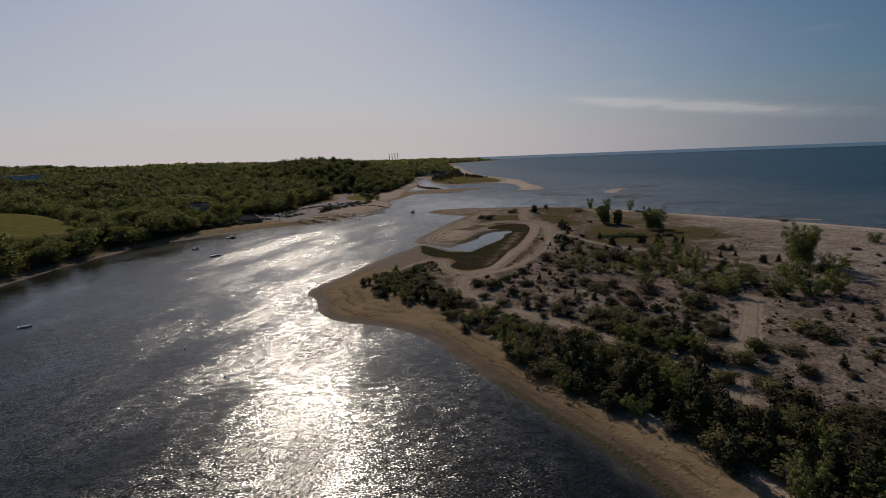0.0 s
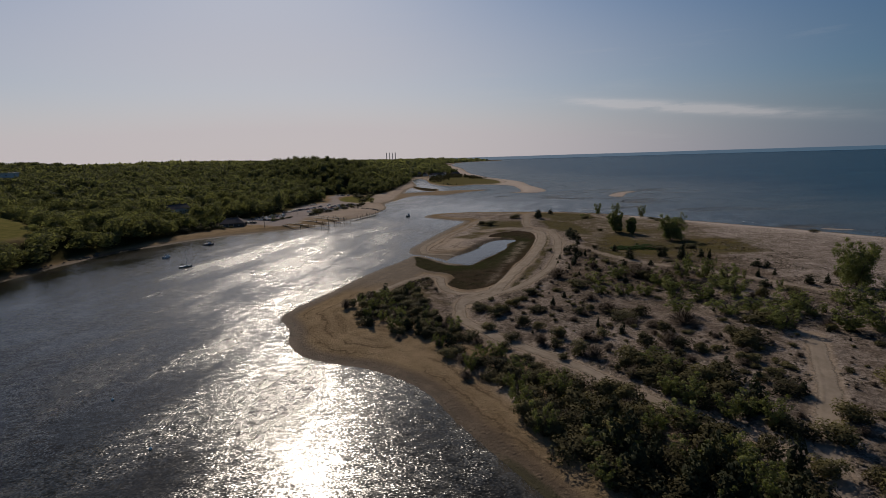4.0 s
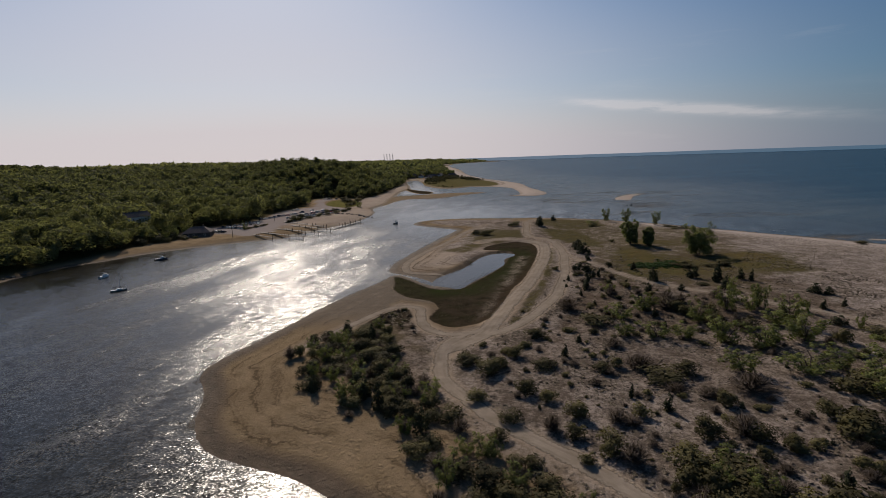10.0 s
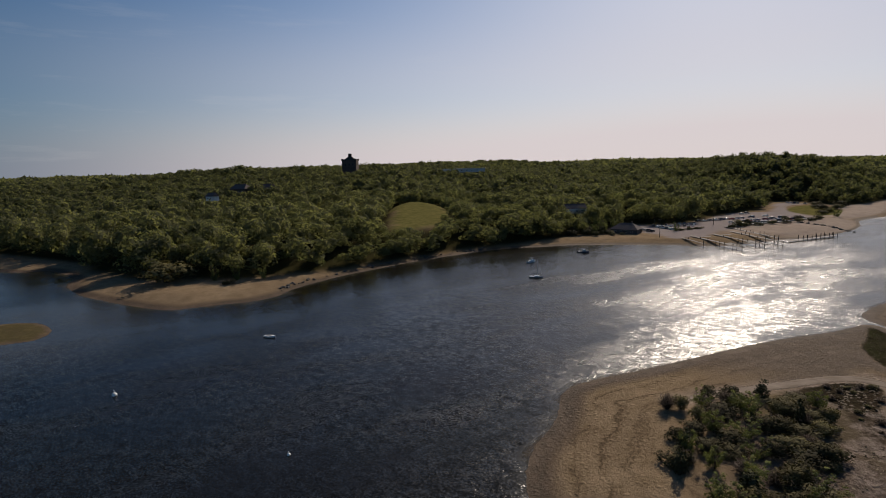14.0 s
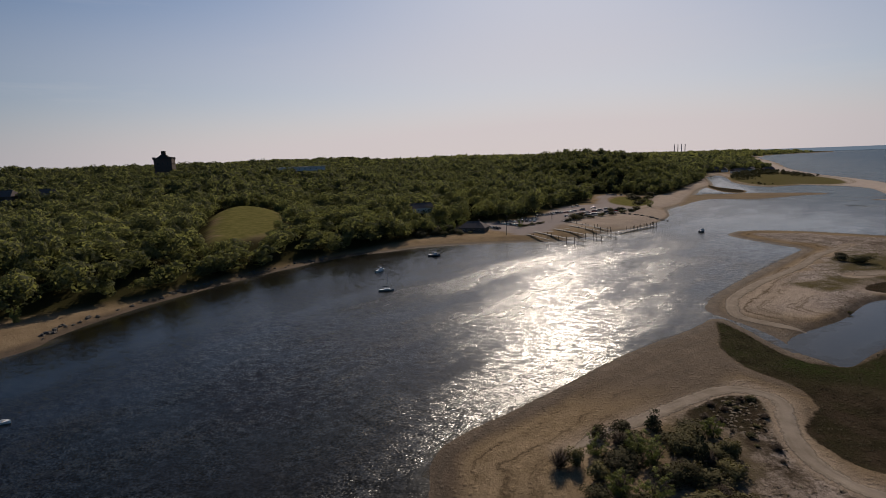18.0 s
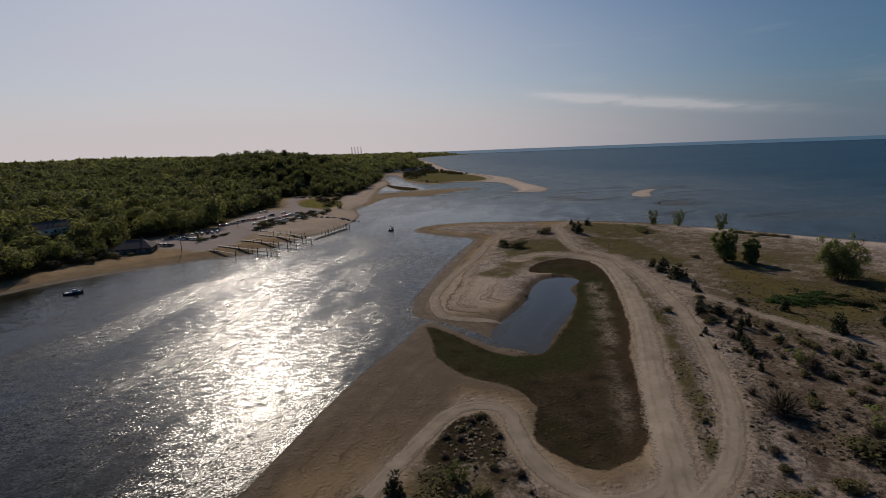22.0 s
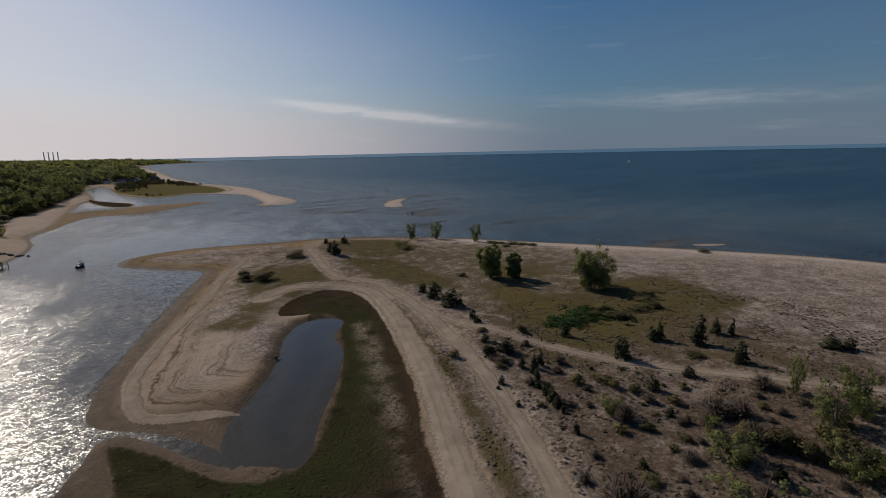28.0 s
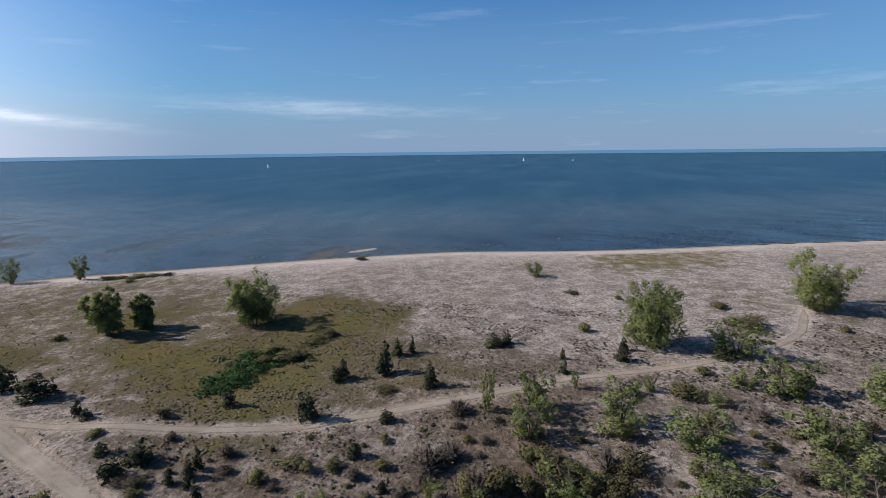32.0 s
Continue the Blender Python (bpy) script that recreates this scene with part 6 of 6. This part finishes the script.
def car_master(paint, van):
    """x ahead; wheels on z = 0."""
    ob = thing("car", "parked car on the beach car park", "car")
    l, w = (4.9, 1.95) if van else (4.5, 1.8)
    prof = [(-l / 2, 0.35), (-l / 2 + 0.05, 0.95), (l / 2 - 0.9, 0.98), (l / 2 - 0.05, 0.78), (l / 2, 0.35)]
    part("body", loft([[(x, y * (0.97 if k in (1, 2, 3) else 1.0), z) for k, (x, z) in enumerate(prof)] for y in (-w / 2, -w / 2 + 0.08, w / 2 - 0.08, w / 2)]), paint, ob)
    h = 1.75 if van else 1.45
    top = [(-l / 2 + 0.25, 0.93), (-l / 2 + (0.35 if van else 0.75), h), (l * 0.06, h), (l / 2 - 1.25, 0.95)]
    part("cabin", loft([[(x, y * (0.86 if z > 1 else 1.0), z) for x, z in top] for y in (-w / 2 + 0.08, w / 2 - 0.08)]), M_GLASS, ob, "dark tinted windows")
    bm = bmesh.new()
    cx, rl, rw = -l * (0.17 if van else 0.09), l * (0.23 if van else 0.17), w * 0.39
    grid = [[bm.verts.new((cx + rl * u, rw * v, h + 0.18 * (1 - 0.5 * u * u - 0.5 * v * v) - 0.05)) for v in (-1, -0.5, 0, 0.5, 1)] for u in (-1, -0.5, 0, 0.5, 1)]
    for a, b in zip(grid, grid[1:]):
        for k in range(4):
            bm.faces.new((a[k], b[k], b[k + 1], a[k + 1])).smooth = True
    part("roof", bm, paint, ob)
    for sx in (-1, 1):
        for sy in (-1, 1):
            bm = bmesh.new()
            bmesh.ops.create_cone(bm, cap_ends=True, segments=12, radius1=0.33, radius2=0.33, depth=0.22, matrix=Matrix.Translation((sx * l * 0.3, sy * (w / 2 - 0.1), 0.33)) @ Matrix.Rotation(math.pi / 2, 4, "X"))
            part("wheel", bm, M_RUBBER, ob)
    for sy in (-1, 1):
        part("headlight", one_box(l / 2 - 0.06, sy * w * 0.34, 0.68, 0.1, 0.34, 0.14, 0.02), M_WHITE, ob)
    return ob


CAR_WORDS = ["white car", "black car", "grey car", "dark blue car", "red car", "beige car"]
CARS = []
for _i, _p in enumerate(CAR_PAINT):
    for _van in (False, True):
        CARS.append((car_master(_p, _van), CAR_WORDS[_i] + (" with tall roof" if _van else "") + " on the beach car park"))
_used = set()


def park(k, x, y, turn):
    ob, words = CARS[k]
    z = float(tops(np.array([x]), np.array([y]))[0]) + 0.02
    m = pose(x, y, z, 0, 0, turn)
    if k in _used:
        ob = copy_thing(ob, m)
    else:
        _used.add(k)
        ob.matrix_basis = m
    tagged(ob, words, "car", "cars on the car park")


def car_rows():
    rng = np.random.default_rng(12)
    rows = [((-31, 458), (1, 520), 4.3, 20, 0.72), ((-38, 470), (-9, 527), 4.6, 22, 0.62), ((-45, 490), (-24, 530), 5.5, 200, 0.6), ((-80, 429), (-55, 442), 2.9, 100, 0.9), ((-76, 424), (-60, 413), 3.0, 110, 0.85), ((-70, 446), (-58, 452), 3.2, 100, 0.6),
            ((-60, 470), (-45, 494), 5.5, 60, 0.75), ((-80, 404), (-68, 397), 3.2, 80, 0.8), ((-24, 672), (-8, 664), 3.4, 110, 0.8), ((-43, 540), (-36, 552), 6, 60, 0.5)]
    order = 0
    for a, b, gap, turn, full in rows:
        d = math.dist(a, b)
        for i in range(int(d / gap) + 1):
            if rng.random() > full:
                continue
            t = i * gap / d
            k = int(rng.choice(12, p=np.array([5, 3, 1.5, 1.5, 2, 1, 1, 1, .7, .3, .7, .3]) / 18.0))
            if order < 12:
                k = order
            order += 1
            park(k, a[0] + (b[0] - a[0]) * t, a[1] + (b[1] - a[1]) * t, turn + rng.normal() * 4)


car_rows()


def pier(a, b, width, posts, z=1.55, ramp=True):
    """A plank walkway on piles between two points of the plan."""
    a, b = Vector((*a, 0)), Vector((*b, 0))
    d = (b - a)
    l = d.length
    ob = thing("boat_dock", "narrow timber boat dock on dark piles", "dock", Matrix.Translation(a) @ Matrix.Rotation(math.atan2(d.y, d.x), 4, "Z"), "boat ramp docks")
    n = int(l / 2.2)
    for k in range(n):
        x = (k + 0.5) * l / n
        zz = z + (0.75 * (1 - k / n) if ramp else 0)
        part("deck_panel", one_box(x, 0, zz, l / n - 0.06, width, 0.16, 0.03), M_WOOD, ob)
    for k in range(posts):
        x = l * (0.25 + 0.74 * k / max(posts - 1, 1))
        for s in (-1, 1):
            if s > 0 and k % 2:
                continue
            part("piling", rod(bmesh.new(), x, s * (width / 2 + 0.18), -2.2, 3.1 + 0.5 * math.sin(k * 2.1), 0.17, 7), M_PILE, ob)
    part("stringer", one_box(l / 2, width / 2 - 0.1, z - 0.13 + (0.3 if ramp else 0), l * 0.96, 0.1, 0.2), M_PILE, ob)


for _a, _b, _w, _p in (((-48, 377), (-32, 362), 1.3, 2), ((-46, 388), (-12, 357), 2.0, 6), ((-36, 401), (-4, 373), 2.0, 6), ((-29, 418), (3, 386), 2.0, 6), ((-38, 445), (-3, 405), 2.2, 7)):
    pier(_a, _b, _w, _p)
pier((3, 400), (23, 435), 2.4, 9, 0.8, False)


def ramp_slab(a, b, w):
    """A concrete slab that slopes from the car park into the water."""
    ob = thing("boat_ramp", "sloping concrete boat launching ramp", "boat ramp", pose(a[0], a[1], 0), "boat ramps")
    d = Vector((b[0] - a[0], b[1] - a[1], 0))
    s = Vector((-d.y, d.x, 0)).normalized() * w / 2
    za, zb = float(tops(np.array([a[0]]), np.array([a[1]]))[0]) + 0.12, -0.5
    part("slab", loft([[-s + Vector((0, 0, za)), s + Vector((0, 0, za)), s + Vector((0, 0, za - 0.3)), -s + Vector((0, 0, za - 0.3))],
                       [d - s + Vector((0, 0, zb)), d + s + Vector((0, 0, zb)), d + s + Vector((0, 0, zb - 0.3)), d - s + Vector((0, 0, zb - 0.3))]]), M_CONCRETE, ob)


ramp_slab((-38, 391), (-14, 369), 6)
ramp_slab((-30, 405), (-6, 383), 6)


def house(x, y, turn, l, w, wall_h, roof_h, wall, roof, label, hip=0.0, windows=4, base=None, name="house"):
    z = (float(tops(np.array([x]), np.array([y]))[0]) if base is None else base) - 0.25
    ob = thing(name, label, "house", pose(x, y, z, 0, 0, turn))
    part("wall", one_box(0, 0, wall_h / 2, l, w, wall_h), wall, ob)
    e = 0.5
    bm = bmesh.new()
    lo = [bm.verts.new((sx * (l / 2 + e), sy * (w / 2 + e), wall_h - 0.1)) for sx, sy in ((-1, -1), (1, -1), (1, 1), (-1, 1))]
    rx = l / 2 + e - hip
    up = [bm.verts.new((-rx, 0, wall_h + roof_h)), bm.verts.new((rx, 0, wall_h + roof_h))]
    for f in ((lo[0], lo[1], up[1], up[0]), (lo[2], lo[3], up[0], up[1]), (lo[1], lo[2], up[1]), (lo[3], lo[0], up[0]), (lo[3], lo[2], lo[1], lo[0])):
        bm.faces.new(f)
    rf = part("roof", bm, roof, ob)
    part("ridge", one_box(0, 0, wall_h + roof_h, 2 * rx, 0.3, 0.14), M_PILE, rf)
    part("chimney", one_box(l * 0.2, 0.6, wall_h + roof_h, 0.8, 0.8, 2.0, 0.03), M_BRICK, rf)
    for s in (-1, 1):
        for k in range(windows):
            px = l * (-0.4 + 0.8 * (k + 0.5) / windows)
            win = part("window", one_box(px, s * (w / 2 + 0.02), wall_h * 0.55, 1.3, 0.08, 1.2), M_PALE, ob)
            part("pane", one_box(px, s * (w / 2 + 0.05), wall_h * 0.55, 1.1, 0.06, 1.0), M_GLASS, win)
    part("door", one_box(l * 0.02, -(w / 2 + 0.03), 1.05, 1.0, 0.1, 2.1), M_PILE, ob)
    return ob


house(-85, 388, 4, 17, 12, 3.2, 3.6, M_WALL, M_ROOF, "large grey shingled boathouse with hipped roof above the beach", 5.0, 4, name="boathouse")
house(-434, 316, 20, 17, 11, 6.5, 4.5, M_BRICK, M_ROOF, "dark two-storey house among trees", 2.5, 4, 27.0)
house(-420, 338, 60, 10, 7, 6.0, 4.0, M_PALE, M_ROOF, "white gabled house among trees", 0.0, 3, 27.5)
house(-390, 265, 10, 9, 6, 4.0, 3.0, M_PALE, M_ROOF, "small white cottage roof among trees", 0.0, 2, 26.0)
house(-128, 402, 50, 15, 8, 4.0, 3.2, M_PALE, M_ROOF, "pale house half hidden by trees above the beach", 0.0, 3, 12.0)
house(-140, 425, 20, 12, 8, 4.0, 3.0, M_PALE, M_ROOF, "pale house half hidden by trees above the beach", 0.0, 3, 14.0)
for _i, (_x, _y, _t) in enumerate(((136, 1215, 10), (158, 1235, 80), (182, 1215, 20), (205, 1245, 60), (232, 1230, 15), (170, 1180, 45))):
    house(_x, _y, _t, 18, 11, 5.0, 4.0, M_PALE if _i % 2 else M_WALL, M_ROOF, "pale beach house by the far creek" if _i % 2 else "grey beach house by the far creek", 1.5, 3)


def tower(x, y, z, w, h):
    ob = thing("water_tower", "dark square brick tower with pyramid roof on the skyline", "tower", pose(x, y, z, 0, 0, 38))
    part("wall", one_box(0, 0, h / 2, w, w, h), M_BRICK, ob)
    bm = bmesh.new()
    bmesh.ops.create_cone(bm, cap_ends=True, segments=4, radius1=w * 0.6, radius2=0.4, depth=w * 0.34, matrix=Matrix.Translation((0, 0, h + w * 0.17)) @ Matrix.Rotation(math.pi / 4, 4, "Z"))
    rf = part("roof", bm, M_PILE, ob)
    part("cupola", one_box(0, 0, h + w * 0.36, w * 0.22, w * 0.22, w * 0.22), M_PILE, rf)
    for s in (-1, 1):
        for t in (-1, 1):
            part("turret", one_box(s * w * 0.46, t * w * 0.46, h + 0.5, w * 0.16, w * 0.16, 2.6), M_BRICK, ob)
        for k in range(3):
            part("window", one_box(s * (w / 2 + 0.03), (k - 1) * w * 0.27, h * 0.82, 0.1, 1.3, 2.6), M_GLASS, ob)
            part("window", one_box((k - 1) * w * 0.27, s * (w / 2 + 0.03), h * 0.82, 1.3, 0.1, 2.6), M_GLASS, ob)


_d = 760.0
_b = radians(-49.2)
tower(33 + math.sin(_b) * _d, 52 + math.cos(_b) * _d, 28, 20, 34)


def long_hall(x, y, z, turn):
    ob = thing("school_building", "long low white building among distant trees", "building", pose(x, y, z, 0, 0, turn))
    part("wall", one_box(0, 0, 2.75, 72, 14, 5.5), M_PALE, ob)
    part("roof", one_box(0, 0, 5.8, 74, 16, 0.6, 0.05), M_PALE, ob)
    for k in range(9):
        part("window", one_box(-31.2 + 7.8 * k, -7.03, 3.0, 1.6, 0.1, 1.0), M_GLASS, ob)


_b = radians(-37.0)
long_hall(33 + math.sin(_b) * 800, 52 + math.cos(_b) * 800, 39.3, 37)
for _k in range(4):
    _ob = thing("chimney_stack", "tall grey power station chimney on the horizon", "chimney", pose(190 + 24 * _k, 4290, 10), "power station chimneys")
    part("shaft", rod(bmesh.new(), 0, 0, 0, 76, 3.6, 12, 2.4), M_STACK, _ob)
    part("cap", rod(bmesh.new(), 0, 0, 76, 79, 2.8, 12), M_STACK, _ob)


def pole(x, y, h):
    z = float(tops(np.array([x]), np.array([y]))[0])
    ob = thing("utility_pole", "tall wooden utility pole beside the car park", "pole", pose(x, y, z - 0.3), "utility poles")
    part("post", rod(bmesh.new(), 0, 0, 0, h, 0.17, 8, 0.12), M_PILE, ob)
    part("crossarm", one_box(0, 0, h - 0.7, 2.2, 0.12, 0.14), M_PILE, ob)


pole(-60, 375, 12)
pole(-47, 456, 10)
pole(-84, 444, 9)


def rocks():
    rng = np.random.default_rng(31)
    kinds = []
    for k in range(4):
        bm = bmesh.new()
        bmesh.ops.create_icosphere(bm, subdivisions=2, radius=1.0)
        for v in bm.verts:
            v.co *= 0.8 + 0.5 * noise.noise(v.co * 1.3 + Vector((k * 7, 0, 0)))
            v.co.z *= 0.6
        me = bpy.data.meshes.new("rock")
        bm.to_mesh(me)
        bm.free()
        me.materials.append(M_ROCK)
        kinds.append(me)
    line = OUT["main"]
    d = np.r_[0, np.cumsum(np.hypot(*np.diff(line, axis=0).T))]
    sel = (line[:, 0] < -120) & (line[:, 1] > 165) & (line[:, 1] < 300)
    lo, hi = d[sel].min(), d[sel].max()
    lot = [(lo + (hi - lo) * rng.random(), 3 + 3.5 * rng.random(), 0.5 + 0.7 * rng.random()) for _ in range(70)]
    spots = [(np.interp(t, d, line[:, 0]) - o, np.interp(t, d, line[:, 1]) + 0.3 * o, s) for t, o, s in lot]
    spots += [(-3 + 35 * t, 492 - 30 * t + 4 * rng.random(), 0.7 + 0.8 * rng.random()) for t in rng.random(34)]
    spots += [(262, 455, 1.6), (259, 457, 1.0)]
    for x, y, s in spots:
        ob = new("rock", kinds[int(rng.integers(4))])
        ob.matrix_basis = pose(x, y, max(float(tops(np.array([x]), np.array([y]))[0]), -0.2) + 0.1 * s, 0, 0, 360 * rng.random()) @ Matrix.Diagonal((s, s * 0.8, s, 1))
        tagged(ob, "dark weathered boulder at the water's edge", "rock", "shore rocks")


rocks()


def sea_wall():
    """A low pale wall along the seaward edge of the car park, in straight lengths with a capping."""
    pts = [(-36, 440), (-31, 452), (-24, 466), (-16, 478), (-9, 489), (-2, 505), (7, 523)]
    ob = thing("retaining_wall", "low pale concrete wall along the car park", "wall")
    for a, b in zip(pts, pts[1:]):
        d = Vector((b[0] - a[0], b[1] - a[1], 0))
        z = float(tops(np.array([(a[0] + b[0]) / 2]), np.array([(a[1] + b[1]) / 2]))[0])
        m = pose((a[0] + b[0]) / 2, (a[1] + b[1]) / 2, z, 0, 0, math.degrees(math.atan2(d.y, d.x)))
        p = part("panel", one_box(0, 0, 0.1, d.length - 0.05, 0.35, 1.2, 0.03), M_CONCRETE, ob, "", m)
        part("capping", one_box(0, 0, 0.76, d.length - 0.03, 0.5, 0.12, 0.03), M_PALE, p)


sea_wall()


def hedge(a, b, n):
    """Clipped low hedge between parking bays."""
    rng = np.random.default_rng(66)
    ob = thing("hedge", "low brown clipped hedge between parking bays", "hedge")
    lobes = []
    for k in range(n):
        t = (k + 0.5) / n
        x, y = a[0] + (b[0] - a[0]) * t, a[1] + (b[1] - a[1]) * t
        lobes.append((x, y, float(tops(np.array([x]), np.array([y]))[0]) + 0.4, 0.9, 0.7))
    part("foliage", tri_mesh("foliage", leaf_cloud(rng, lobes, 60 * n, 0.22), M_SCRUB), None, ob)


hedge((-60, 411), (-48, 433), 14)


def shore_trees():
    """Single trees and bushes along the mainland beach and car park."""
    rng = np.random.default_rng(61)
    spots = [("bush", -199, 146, 25, 12), ("bush", -216, 148, 15, 9), ("sapling", -184, 160, 5, 8), ("sapling", -176, 166, 6, 9), ("sapling", -168, 174, 5, 7), ("bush", -172, 160, 6, 3),
             ("bush", -31, 452, 9, 6), ("bush", -27, 462, 8, 5.5), ("bush", -9, 500, 7, 5), ("bush", -3, 512, 8, 5), ("sapling", -60, 410, 5, 7), ("bush", -54, 420, 5, 2.5), ("bush", -58, 413, 5, 2.2),
             ("bush", -50, 427, 5, 2.2), ("sapling", -108, 380, 8, 9), ("sapling", -100, 372, 7, 8), ("bush", -96, 366, 6, 4), ("bush", 10, 560, 9, 5), ("bush", 14, 580, 10, 5), ("bush", 8, 600, 12, 6),
             ("bush", 18, 610, 12, 6), ("bush", 4, 620, 12, 6), ("sapling", 20, 545, 7, 8), ("bush", 20, 640, 14, 7), ("bush", 2, 640, 12, 6), ("bush", -103, 368, 9, 6), ("bush", -96, 374, 6, 3.5), ("bush", -88, 372, 5, 2.5), ("sapling", -106, 392, 9, 10), ("bush", -110, 358, 9, 6), ("bush", -78, 392, 5, 3),
             ("bush", -33, 440, 7, 3.5), ("bush", -27, 452, 7, 4), ("bush", -20, 462, 7, 3.5), ("bush", -13, 474, 7, 4), ("bush", -6, 482, 8, 3.5), ("bush", 0, 494, 8, 4), ("bush", 6, 506, 8, 4), ("bush", 10, 520, 8, 4),
             ("bush", -98, 378, 10, 7), ("sapling", -100, 386, 9, 11), ("bush", -106, 372, 11, 8), ("bush", -113, 366, 10, 7), ("sapling", -96, 398, 9, 10), ("bush", -118, 350, 10, 7), ("bush", -94, 378, 7, 4), ("bush", -90, 376, 5, 3), ("sapling", -97, 380, 8, 9), ("bush", -84, 378, 4, 2)]
    for k, (kind, x, y, w, h) in enumerate(spots):
        grow(kind, k % 4, x, y, w, h, "rounded brown-green bush above the mainland beach" if kind == "bush" else "slim light green tree above the mainland beach", "mainland shore plants")


shore_trees()
